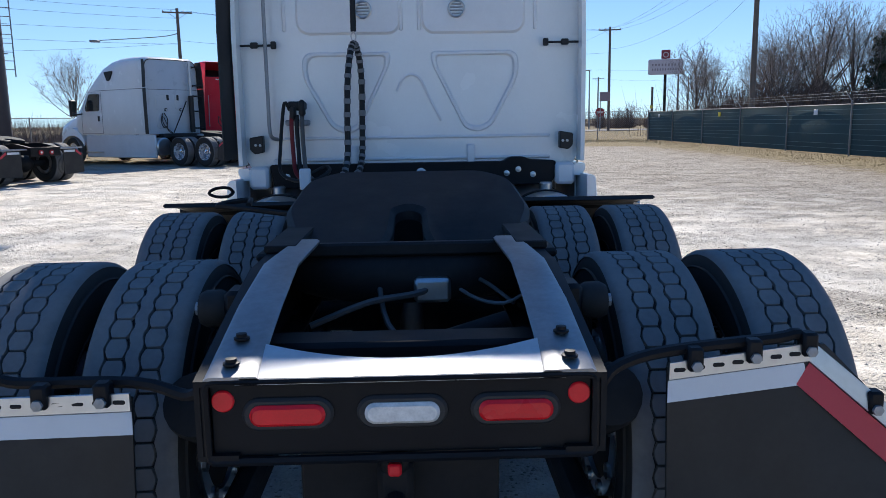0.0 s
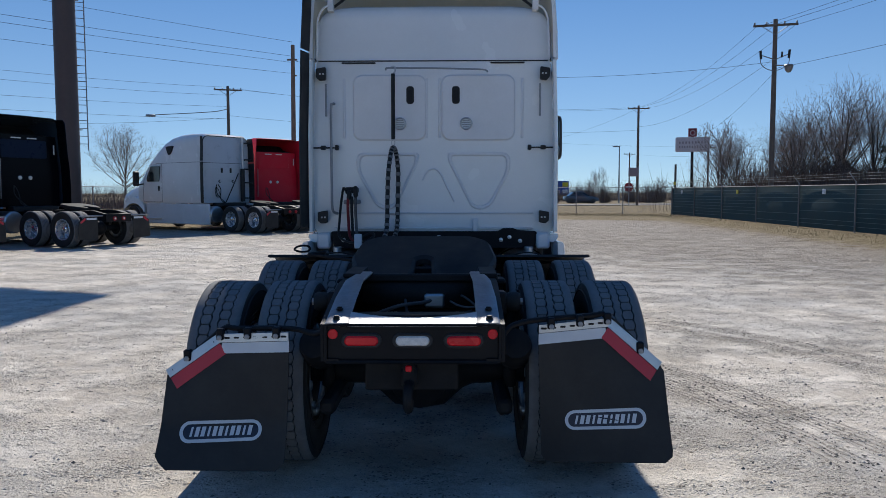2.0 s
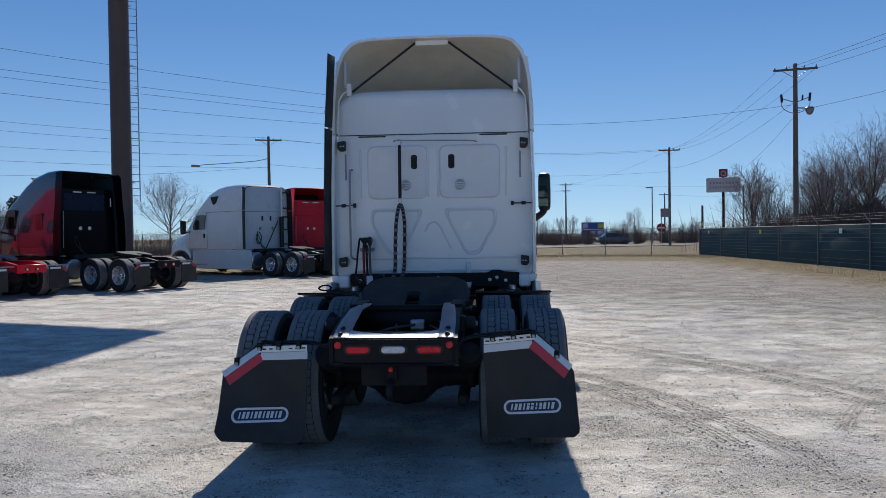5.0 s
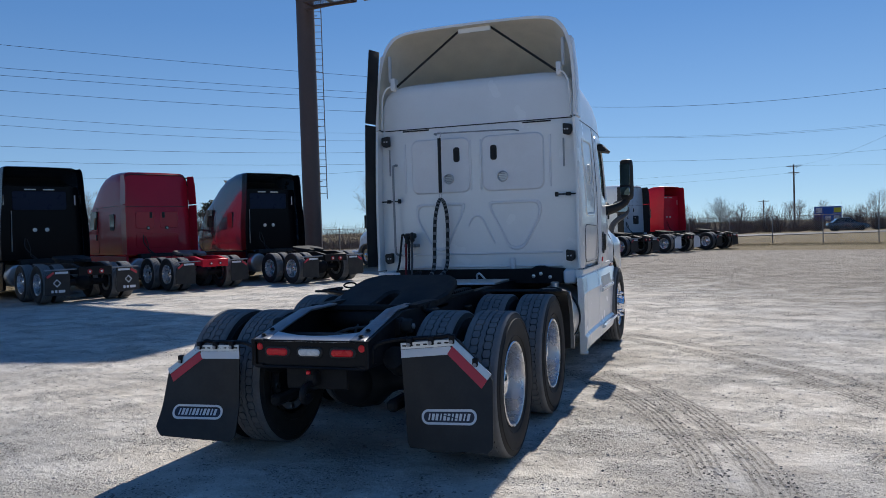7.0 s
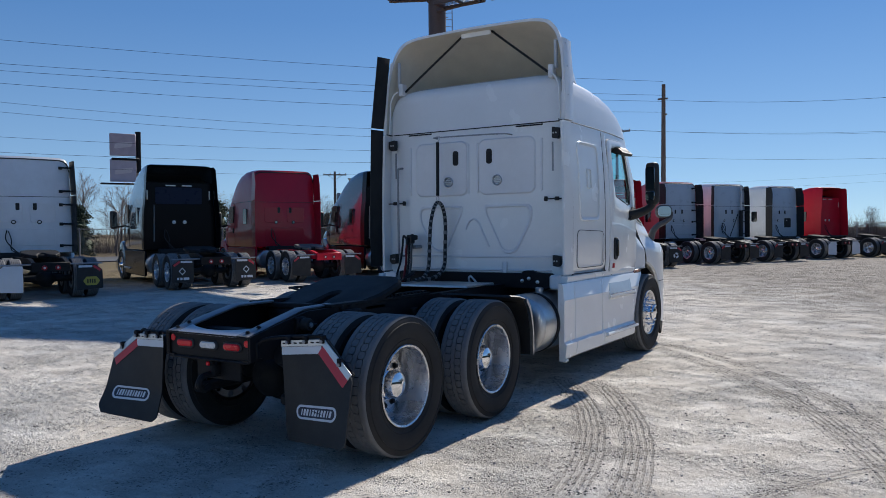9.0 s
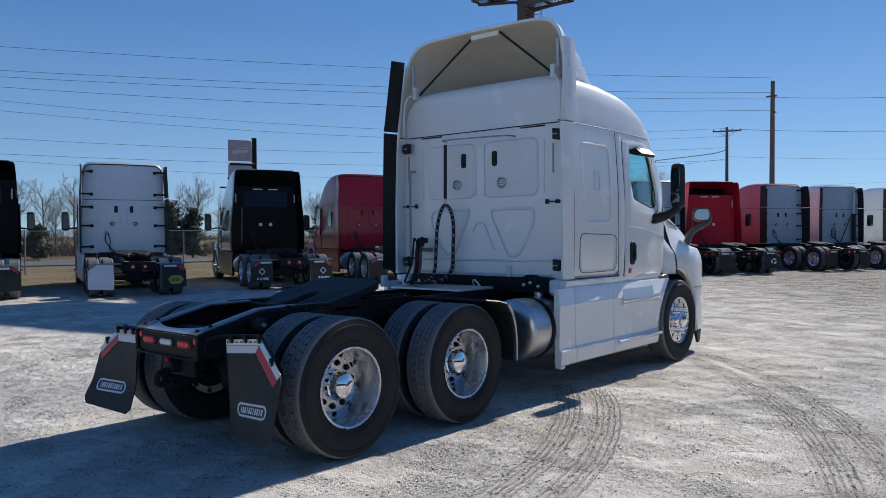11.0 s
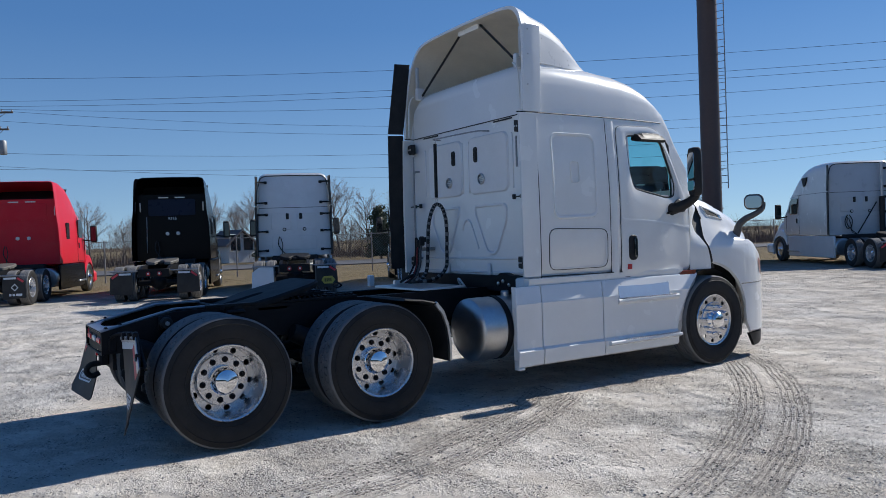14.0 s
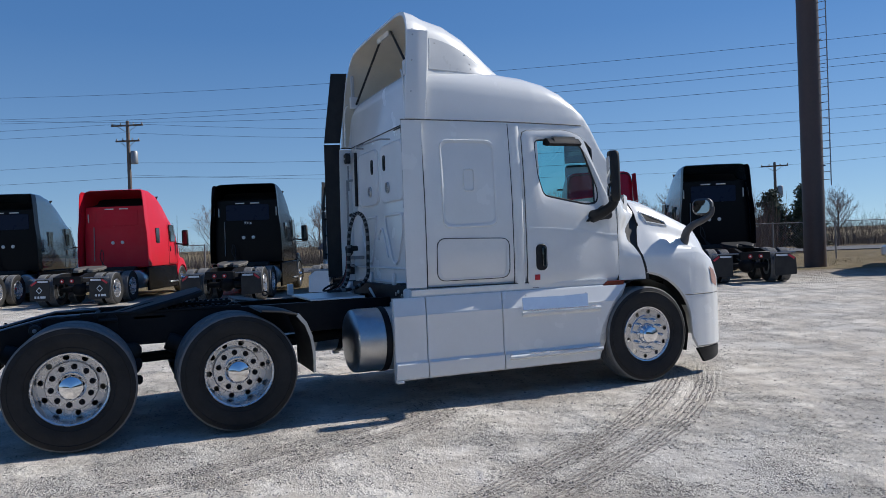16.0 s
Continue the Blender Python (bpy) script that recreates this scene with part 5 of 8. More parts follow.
NUT_ME = Mesh().lathe([(0.024, 0.0), (0.024, 0.006), (0.017, 0.007), (0.016, 0.024), (0.010, 0.028), (0.0, 0.028)], 12).data("lug_nut", BLACK_FRAME)
NUT_F_ME = Mesh().lathe([(0.019, 0.0), (0.019, 0.03), (0.015, 0.052), (0.008, 0.06), (0.0, 0.061)], 10).data("lug_nut", CHROME)
DRUM_ME = Mesh().lathe([(0.0, -0.10), (0.21, -0.10), (0.215, 0.04), (0.20, 0.05), (0.0, 0.05)], 32).data("brake_drum", GREASE)


def wheel(parent, x, y, z, kind, nuts=True):
    """kind: outer, inner or front; x tells the side."""
    side = 1 if x > 0 else -1
    at = pose(x, y, z, 0, 0, 0 if side > 0 else 180) @ pose(0, 0, 0, 11 * (y % 7), 0, 0)
    f = kind == "front"
    w = part("wheel", RIM_F_ME if f else (RIM_ME if kind == "inner" else RIM_POLISHED_ME), None, parent, at=at)
    part("tyre", TYRE_FAR_ME if not nuts else (TYRE_F_ME if f else TYRE_ME), None, w, "dusty black truck tyre")
    part("tread", TREAD_FAR_ME if not nuts else (TREAD_F_ME if f else TREAD_ME), None, w)
    if kind == "inner":
        part("brake_drum", DRUM_ME, None, w)
        return w
    part("hub_cap", HUB_F_ME if f else HUB_ME, None, w, "polished chrome hub cap")
    if nuts:
        for k in range(10):
            a = 2 * math.pi * k / 10
            part("lug_nut", NUT_F_ME if f else NUT_ME, None, w, at=pose(0.112 if f else -0.069, 0.158 * math.cos(a), 0.158 * math.sin(a)))
    return w


# ---- the main truck ----
TY = 5.4
truck = thing("semi_truck", pose(0, TY, 0), "white mid-roof sleeper semi truck tractor parked on pale gravel", "truck")


def tp(name, mesh, material, label="", at=None):
    return part(name, mesh, material, truck, label, pose(0, -TY, 0) if at is None else pose(0, -TY, 0) @ at)


W_TABLE = [(5.45, 1.145), (5.6, 1.165), (6.5, 1.18), (6.84, 1.175), (7.27, 1.157), (7.54, 1.128), (7.82, 1.107), (7.9, 1.03), (8.05, 0.95)]
ROOF_TABLE = [(5.53, 3.14), (5.55, 3.20), (5.585, 3.245), (5.66, 3.275), (5.9, 3.30), (6.5, 3.32), (6.82, 3.29), (7.05, 3.232), (7.21, 3.152), (7.345, 3.03), (7.435, 2.90), (7.515, 2.73), (7.62, 2.52), (7.80, 2.25), (7.98, 2.05), (8.05, 2.02)]


def table(tb, y):
    if y <= tb[0][0]:
        return tb[0][1]
    for (a, va), (c, vc) in zip(tb, tb[1:]):
        if y <= c:
            return va + (vc - va) * (y - a) / (c - a)
    return tb[-1][1]


def sx(y, z):
    """Half width of the cab's side at a height."""
    t = max(0.0, (z - 1.9) / 0.85)
    low = max(0.0, (1.35 - z) / 0.25)
    return table(W_TABLE, y) - 0.055 * t ** 1.4 - 0.012 * low ** 2


def cab_ring(y, zt, inset=0.0):
    zt -= inset
    base = min(2.78, zt - 0.04)
    zb = 1.10 + inset
    zs = [zb, 1.2, 1.5, 1.93, 2.25, 2.56, 2.72, 2.78]
    zs = [zb + (z - zb) * (base - zb) / (2.78 - zb) if base < 2.78 else z for z in zs]
    half = [(0.0, zb), (sx(y, zs[0]) - 0.05 - inset, zb)]
    half += [(sx(y, z) - inset, z) for z in zs[1:]]
    wx, h = half[-1][0], zt - zs[-1]
    sq = min(1.0, max(0.0, (y - 5.5) / 1.1))
    e1, e2 = 0.2 + 0.24 * sq, 0.36 + 0.26 * sq
    for i in range(1, 10):
        a = radians(10 * i)
        half.append((wx * math.cos(a) ** e1 if i < 9 else 0.0, zs[-1] + h * math.sin(a) ** e2 if i < 9 else zt))
    return [(x, y, z) for x, z in half] + [(-x, y, z) for x, z in half[-2:0:-1]]


def cab_loft(inset, caps):
    ys = [p[0] for p in ROOF_TABLE]
    ys = sorted(set(ys + [6.65, 6.84, 7.0, 7.15, 7.3]))
    rings = [cab_ring(y, table(ROOF_TABLE, y), inset) for y in ys]
    n = len(rings[0])
    m = Mesh()
    vs = [p for r in rings for p in r]
    fs = []
    for i in range(len(rings) - 1):
        for k in range(n):
            k2 = (k + 1) % n
            c = [rings[i][k], rings[i][k2], rings[i + 1][k2], rings[i + 1][k]]
            yy, zz, xx = sum(p[1] for p in c) / 4, sum(p[2] for p in c) / 4, abs(sum(p[0] for p in c) / 4)
            if 6.84 < yy < 7.5 and 1.93 < zz < 2.56 and xx > 1.0:
                continue
            if 7.455 < yy < 8.04 and zz > 1.98 and xx < 1.05:
                continue
            fs.append((i * n + k, i * n + k2, i * n + n + k2, i * n + n + k))
    if caps:
        fs += [tuple(range(n))[::-1], tuple(range((len(rings) - 1) * n, len(rings) * n))]
    return m.add(vs, fs)


tp("cab", cab_loft(0.0, True), WHITE, "glossy white painted sleeper cab")
tp("cab_lining", cab_loft(0.03, False), SEAT, "dark grey cab interior lining")
tp("windshield", Mesh().loft([[(x, y - 0.02 * abs(x), table(ROOF_TABLE, y) - 0.012 - 0.05 * x * x) for x in (-0.98, -0.6, -0.2, 0.2, 0.6, 0.98)] for y in (7.44, 7.515, 7.62, 7.80, 7.98)], False), GLASS, "greenish windshield").visible_shadow = False


for s in (1, -1):
    side = lambda u, v, d, s=s: (s * (sx(u, v) + d), u, v)
    # corner pillar that trails behind the sleeper
    prof = [(1.132, 5.385), (1.158, 5.38), (1.17, 5.43), (1.174, 5.575), (1.14, 5.58), (1.128, 5.47)]
    tp("side_extender", Mesh().loft([[(s * (x - 0.022 * max(0, (z - 1.9) / 0.85) ** 1.4), y + 0.012 * max(0, (z - 1.9) / 0.85), z) for x, y in prof] for z in (1.14, 1.3, 1.6, 1.9, 2.2, 2.5, 2.73)], True, True), WHITE, "white corner fairing panel")
    # sleeper side: seams and pressed panels
    seam = Mesh()
    for y in (5.592, 6.515):
        rib(seam, [side(y, 1.12 + 1.6 * i / 12, -0.001) for i in range(13)], 0.005, 5, False)
    rib(seam, [side(5.4 + 2.0 * i / 20, 2.742 - 0.018 * (i / 20) ** 2, -0.0005) for i in range(21)], 0.006, 5, False)
    rib(seam, [side(5.60 + 2.2 * i / 20, 1.135 - 0.02 * i / 20, 0.0) for i in range(21)], 0.006, 5, False)
    tp("panel_seam", seam, SEAL)
    for name, o in (("sleeper_window_blank", round_poly([(5.765, 2.56), (6.35, 2.555), (6.35, 1.70), (5.765, 1.69)], 0.09, 6)), ("luggage_door", round_poly([(5.70, 1.6), (6.47, 1.58), (6.46, 1.19), (5.69, 1.19)], 0.09, 6)), ("vent_cover", round_poly([(6.0, 2.27), (6.11, 2.27), (6.11, 2.05), (6.0, 2.05)], 0.03, 4))):
        m = Mesh()
        o = resample(o, 56)
        cu, cv = sum(p[0] for p in o) / 56, sum(p[1] for p in o) / 56
        ins = lambda k: [(cu + (u - cu) * (1 - k / 0.4), cv + (v - cv) * (1 - k / 0.4)) for u, v in o]
        dep = 0.004 if name == "luggage_door" else 0.011
        m.loft([[side(u, v, -0.004) for u, v in o], [side(u, v, dep) for u, v in ins(0.008)], [side(u, v, dep) for u, v in ins(0.02)], [side(u, v, 0.003) for u, v in ins(0.035)]], True)
        p = tp(name, m, WHITE)
        if name == "luggage_door":
            rib(Mesh(), [side(u, v, 0) for u, v in o], 0.004, 5)
            part("door_seal", rib(Mesh(), [side(u, v, 0.0005) for u, v in o], 0.0045, 5), SEAL, p)
    # bulge between sleeper and door
    bulge = []
    for i in range(15):
        z = 1.11 + 1.59 * i / 14
        k = min(1.0, 0.35 + 0.65 * math.sin(math.pi * min(1, max(0, (z - 1.1) / 1.6)) ** 0.8))
        bulge.append([(s * (sx(6.58, z) + d), y, z) for y, d in ((6.52, -0.01), (6.545, 0.012 * k), (6.575, 0.030 * k), (6.605, 0.032 * k), (6.63, 0.014 * k), (6.645, -0.01))])
    tp("door_pillar_fairing", Mesh().loft(bulge, False), WHITE)
    # door with its window
    outer = resample(round_poly([(6.66, 2.655), (7.2, 2.67), (7.40, 2.60), (7.56, 2.22), (7.70, 1.93), (7.79, 1.78), (7.80, 1.075), (6.66, 1.07)], 0.07, 5), 96)
    win = resample(round_poly([(6.80, 2.56), (7.28, 2.585), (7.38, 2.5), (7.555, 2.05), (7.545, 1.915), (7.40, 1.90), (6.88, 1.995), (6.82, 2.2)], 0.06, 5), 96)
    lerp = lambda t: [(a[0] + (c[0] - a[0]) * t, a[1] + (c[1] - a[1]) * t) for a, c in zip(win, outer)]
    m = Mesh()
    m.loft([[side(u, v, -0.03) for u, v in win], [side(u, v, 0.004) for u, v in lerp(0.01)], [side(u, v, 0.013) for u, v in lerp(0.05)]] + [[side(u, v, 0.013 + 0.010 * math.sin(math.pi * t)) for u, v in lerp(t)] for t in (0.2, 0.4, 0.6, 0.8, 0.97)] + [[side(u, v, 0.008) for u, v in lerp(0.985)], [side(u, v, -0.012) for u, v in lerp(1.0)]], True)
    door = tp("door", m, WHITE, "white cab door with black pull handle")
    part("window_seal", rib(Mesh(), [side(u, v, -0.006) for u, v in lerp(0.0)], 0.013, 6), SEAL, door)
    part("door_seal", rib(Mesh(), [side(u, v, 0.0) for u, v in lerp(1.0)], 0.005, 5), SEAL, door)
    gl = part("window_pane", Mesh().loft([[side(u, v, -0.02) for u, v in lerp(0.01)], [side(7.2 + (u - 7.2) * 0.02, 2.24 + (v - 2.24) * 0.02, -0.02) for u, v in win]], True, False), GLASS, door, "greenish side window glass")
    gl.visible_shadow = False
    grip = Mesh().panel(rrect(6.815, 1.375, 0.125, 0.265, 0.05), side, 0.0, 0.034, 0.006)
    hd = part("handle_recess", grip, BLACK_PLASTIC, door)
    part("handle", Mesh().panel(rrect(6.835, 1.38, 0.045, 0.20, 0.02), side, 0.03, 0.055, 0.008), GLASS_DARK, hd, "black door pull")
    part("warning_sticker", Mesh().panel(rrect(6.765, 1.175, 0.055, 0.055, 0.006), side, 0.012, 0.027, 0.001), STICKER_RED, door, "small red square sticker")
    # crease along the door below the window
    crease = [[side(6.68 + 1.1 * i / 16, 1.66 - 0.11 * (i / 16) ** 1.5 + dz, d) for dz, d in ((0.05, 0.012), (0.012, 0.0265), (-0.05, 0.012))] for i in range(17)]
    part("door_crease", Mesh().loft(crease, False), WHITE, door)
    # small look-down mirror over the window
    m = Mesh().loft([[(s * (1.10 + dx), y, 2.52 + dz) for dx, dz in ((0.0, 0.07), (0.09, 0.05), (0.15, -0.005), (0.13, -0.03), (0.06, -0.02), (0.0, 0.0))] for y in (6.93, 6.97, 7.18, 7.30)], True, True)
    lm = tp("look_down_mirror", m, BLACK_PLASTIC, "small black look-down mirror above door window")
    part("visor", Mesh().loft([[(s * (1.105 + dx), y, 2.555 + dz) for dx, dz in ((0.0, 0.055), (0.085, 0.03), (0.125, -0.02))] for y in (7.0, 7.1, 7.2, 7.26)], False), BLACK_PLASTIC, lm)
    # main mirror
    mo = []
    for z, k in ((1.90, 0.55), (1.915, 0.82), (1.95, 0.97), (2.02, 1.0), (2.2, 1.0), (2.34, 0.98), (2.39, 0.93), (2.415, 0.80), (2.425, 0.55)):
        ring = [(0.085 * math.copysign(abs(math.cos(a)) ** 0.6, math.cos(a)), 0.062 * math.copysign(abs(math.sin(a)) ** 0.75, math.sin(a))) for a in [math.pi * q / 10 for q in range(20)]]
        mo.append([(s * (1.417 + x * k), max(7.555 + y * k, 7.508), z) for x, y in ring])
    # the head is turned in towards the driver
    ca, sa = math.cos(radians(22)), s * math.sin(radians(22))
    turn = lambda x, y, z: (s * 1.417 + (x - s * 1.417) * ca + (y - 7.56) * sa, 7.56 - (x - s * 1.417) * sa + (y - 7.56) * ca, z)
    back_face = lambda u, v, d: turn(u, 7.51 - d, v)
    mi = tp("mirror", Mesh().loft([[turn(*p) for p in r] for r in mo], True, True), BLACK_PLASTIC, "tall black door mirror on a thick arm")
    part("mirror_glass", Mesh().panel(rrect(s * 1.417, 2.23, 0.14, 0.28, 0.025), back_face, 0.0, 0.006, 0.001), MIRROR, mi)
    part("convex_mirror", Mesh().panel(rrect(s * 1.417, 2.015, 0.14, 0.11, 0.025), back_face, 0.0, 0.010, 0.004), MIRROR, mi)
    arm = smooth([(s * 1.09, 7.46, 1.765), (s * 1.16, 7.475, 1.775), (s * 1.26, 7.50, 1.80), (s * 1.36, 7.535, 1.85), (s * 1.405, 7.555, 1.90), (s * 1.415, 7.56, 1.97)], 4)
    part("mirror_arm", Mesh().tube(arm, [0.075 - 0.027 * min(1, i / 12) for i in range(len(arm))], 12), BLACK_PLASTIC, mi)
    part("mirror_foot", Mesh().panel(round_poly([(7.36, 1.715), (7.70, 1.745), (7.72, 1.80), (7.60, 1.895), (7.50, 1.83)], 0.03, 4), side, 0.0, 0.05, 0.018), BLACK_PLASTIC, mi)
    # skirt panels with their ledges
    sk = [(1.135, 1.055), (1.175, 1.052), (1.19, 1.03), (1.198, 0.895), (1.206, 0.885), (1.203, 0.86), (1.201, 0.62), (1.199, 0.46), (1.224, 0.435), (1.224, 0.40), (1.212, 0.30), (1.195, 0.285), (1.15, 0.29)]
    for name, y0, y1, fl in (("rear_skirt", 5.225, 5.548, 1), ("tank_skirt", 5.556, 6.352, 0), ("step_skirt", 6.36, 7.50, 0)):
        ys = [y0, y0 + 0.006, y0 + 0.016, (y0 + y1) / 2, y1 - 0.016, y1 - 0.006, y1]
        ri = []
        for i, y in enumerate(ys):
            e = 0.006 if i in (0, 6) else 0.0
            wob = 0.002 * math.sin(3 * y)
            tail = (lambda z: (y - y0) / (y1 - y0) * 0.34 * max(0.0, (z - 0.35) / 0.665) ** 2.2 - 0.04 * (y - y0) / (y1 - y0)) if name == "step_skirt" else (lambda z: 0.0)
            ri.append([(s * (x - e + wob + (0.016 * (1 - (y - y0) / (y1 - y0)) if fl else 0)), y + tail(z), z + (0.004 * e)) for x, z in sk])
        p = tp(name, Mesh().loft(ri, True, True), WHITE, "white aerodynamic side skirt panel")
        if fl:
            for z in (0.36, 0.62, 0.85):
                part("rivet", Mesh().lathe([(0.012, 0), (0.011, 0.006), (0.0, 0.009)], 10, "y", (s * 1.19, y0 - 0.004, z)), STEEL, p)
            part("skirt_foot", Mesh().box((min(s * 1.15, s * 1.235), 5.225, 0.262), (max(s * 1.15, s * 1.235), 5.30, 0.292), 0.01), WHITE, p)
        if name == "step_skirt":
            sp = part("scuff_plate", Mesh().panel([(6.575, 0.0), (7.33, -0.01), (7.345, 0.16), (6.575, 0.185)], lambda u, v, d: (s * (1.214 - 0.2 * v + d), u, 0.858 + v + 0.2 * d), -0.02, 0.004, 0.001), SCUFF_SKY, p, "polished scuff plate behind the step, sky reflection tinted into its colour")
            for y, v in ((6.62, 0.14), (7.32, 0.13)):
                part("rivet", Mesh().lathe([(0.008, 0.0), (0.007, 0.004), (0.0, 0.006)], 8, "x"), STEEL, p, at=pose(s * (1.218 - 0.2 * v), y, 0.858 + v, 0, 0, 0 if s > 0 else 180))
            for z, y2, x2 in ((0.845, 7.48, 1.232), (0.425, 7.47, 1.262)):
                m = Mesh().loft([[(s * x, y, z - dz) for x, dz in ((1.17, 0.0), (x2 - 0.01, 0.0), (x2, 0.012), (x2, 0.03), (1.2, 0.06), (1.17, 0.06))] for y in (6.40 if z < 0.6 else 6.56, 6.6, 7.2, y2)], True, True)
                st = part("step", m, WHITE, p, "cab step with a serrated metal edge")
                g = Mesh()
                for k in range(24):
                    yy = 6.62 + k * (y2 - 6.66) / 24
                    g.box((min(s * (x2 - 0.05), s * (x2 + 0.002)), yy, z - 0.002), (max(s * (x2 - 0.05), s * (x2 + 0.002)), yy + 0.018, z + 0.008), 0.002)
                part("step_grip", g, ALU, st)
    # sill under the cab and red marker
    tp("cab_sill", Mesh().loft([[(s * (1.10 + dx), y, 1.06 + dz) for dx, dz in ((0.0, 0.06), (0.07, 0.06), (0.075, 0.03), (0.05, -0.02), (0.0, -0.02))] for y in (5.42, 5.6, 7.6)], True, True), WHITE)
    tp("side_marker", Mesh().panel([(7.52, 1.03), (7.80, 1.035), (7.815, 1.09), (7.60, 1.09)], YZ(1.15, s), 0.0, 0.03, 0.006), AMBER, "dark amber side marker lamp")

# hood and fenders
HOOD = [(8.1, 1.16, 1.11, 1.66, 2.018), (8.22, 1.172, 1.12, 1.635, 2.01), (8.40, 1.18, 1.06, 1.585, 1.97), (8.52, 1.18, 0.95, 1.55, 1.92), (8.60, 1.178, 0.80, 1.525, 1.88), (8.665, 1.176, 0.60, 1.50, 1.86), (8.705, 1.174, 0.40, 1.49, 1.84), (8.77, 1.17, 0.29, 1.47, 1.81), (8.93, 1.15, 0.27, 1.39, 1.75), (9.06, 1.11, 0.27, 1.30, 1.68), (9.17, 1.04, 0.28, 1.16, 1.60), (9.25, 0.94, 0.29, 1.0, 1.50), (9.33, 0.73, 0.3, 0.9, 1.38), (9.38, 0.4, 0.32, 0.85, 1.25)]


def hood_half(wf, zb, zsh, zt):
    k = wf / 1.17
    top = max(zb + 0.05, min(1.34, zsh - 0.1))
    pts = [(wf - 0.03, zb - 0.0), (wf, zb + 0.02), (wf + 0.004, zb + (top - zb) * 0.5), (wf - 0.004, top), (wf - 0.035 * k, top + 0.06), (1.07 * k, top + (zsh - top) * 0.62), (1.01 * k, zsh), (0.94 * k, zsh + (zt - zsh) * 0.42), (0.84 * k, zsh + (zt - zsh) * 0.72), (0.66 * k, zt - 0.035), (0.35 * k, zt - 0.008), (0.0, zt)]
    return pts


GAP = [(1.08, 8.125, 0.010), (1.18, 8.115, 0.012), (1.28, 8.085, 0.013), (1.38, 8.05, 0.016), (1.46, 8.02, 0.03), (1.50, 8.005, 0.062), (1.62, 8.03, 0.078), (1.71, 8.10, 0.06), (1.79, 8.16, 0.036), (1.90, 8.14, 0.022), (1.96, 8.10, 0.02), (2.1, 8.06, 0.02)]


def gap_at(z, side):
    """Where the slanting gap between cowl and hood runs, and half its width; side: -1 its cab edge, 1 its hood edge."""
    return table([(g[0], g[1]) for g in GAP], z) + side * table([(g[0], g[2]) for g in GAP], z)


# the wheel arch, and finer steps along it
arch_z = lambda y, z: 0.5 + math.sqrt(max(0.0, 0.645 ** 2 - (y - 8.055) ** 2)) if y < 8.69 else z
FINE = [[a + (c - a) * q / 3 for a, c in zip(p, n)] for p, n in zip(HOOD, HOOD[1:]) for q in range(3)] + [list(HOOD[-1])]
FINE = [(y, wf, max(0.29, arch_z(y, zb)), zsh, zt) for y, wf, zb, zsh, zt in FINE]
rings = []
for k, (y, wf, zb, zsh, zt) in enumerate(FINE):
    h = hood_half(wf, zb, zsh, zt)
    # the rear edge of the hood follows the gap; upright edges get more points to take its bends
    h = [h[0]] + [(x0 + (x1 - x0) * q / 3, z0 + (z1 - z0) * q / 3) for (x0, z0), (x1, z1) in zip(h[1:8], h[2:9]) for q in range(3)] + h[8:]
    yy = [gap_at(z, 1) if k == 0 else y for x, z in h]
    rings.append([(x, q, z) for (x, z), q in zip(h, yy)] + [(-x, q, z) for (x, z), q in list(zip(h, yy))[-2::-1]])
m = Mesh().loft(rings, False)
m.f.append(tuple(range(len(m.v) - len(rings[0]), len(m.v))))
tp("hood", m, WHITE, "white sloping hood with flared fenders")


def hx(y, z):
    """Half width of the hood at a height."""
    y = max(y, HOOD[0][0])
    for a, c in zip(HOOD, HOOD[1:]):
        if a[0] <= y <= c[0]:
            t = (y - a[0]) / (c[0] - a[0])
            v = [p + (q - p) * t for p, q in zip(a, c)]
            h = hood_half(*v[1:])
            for (x0, z0), (x1, z1) in zip(h[1:], h[2:]):
                if z0 <= z <= z1:
                    return x0 + (x1 - x0) * (z - z0) / max(1e-6, z1 - z0)
            return h[1][0]
    return 1.0


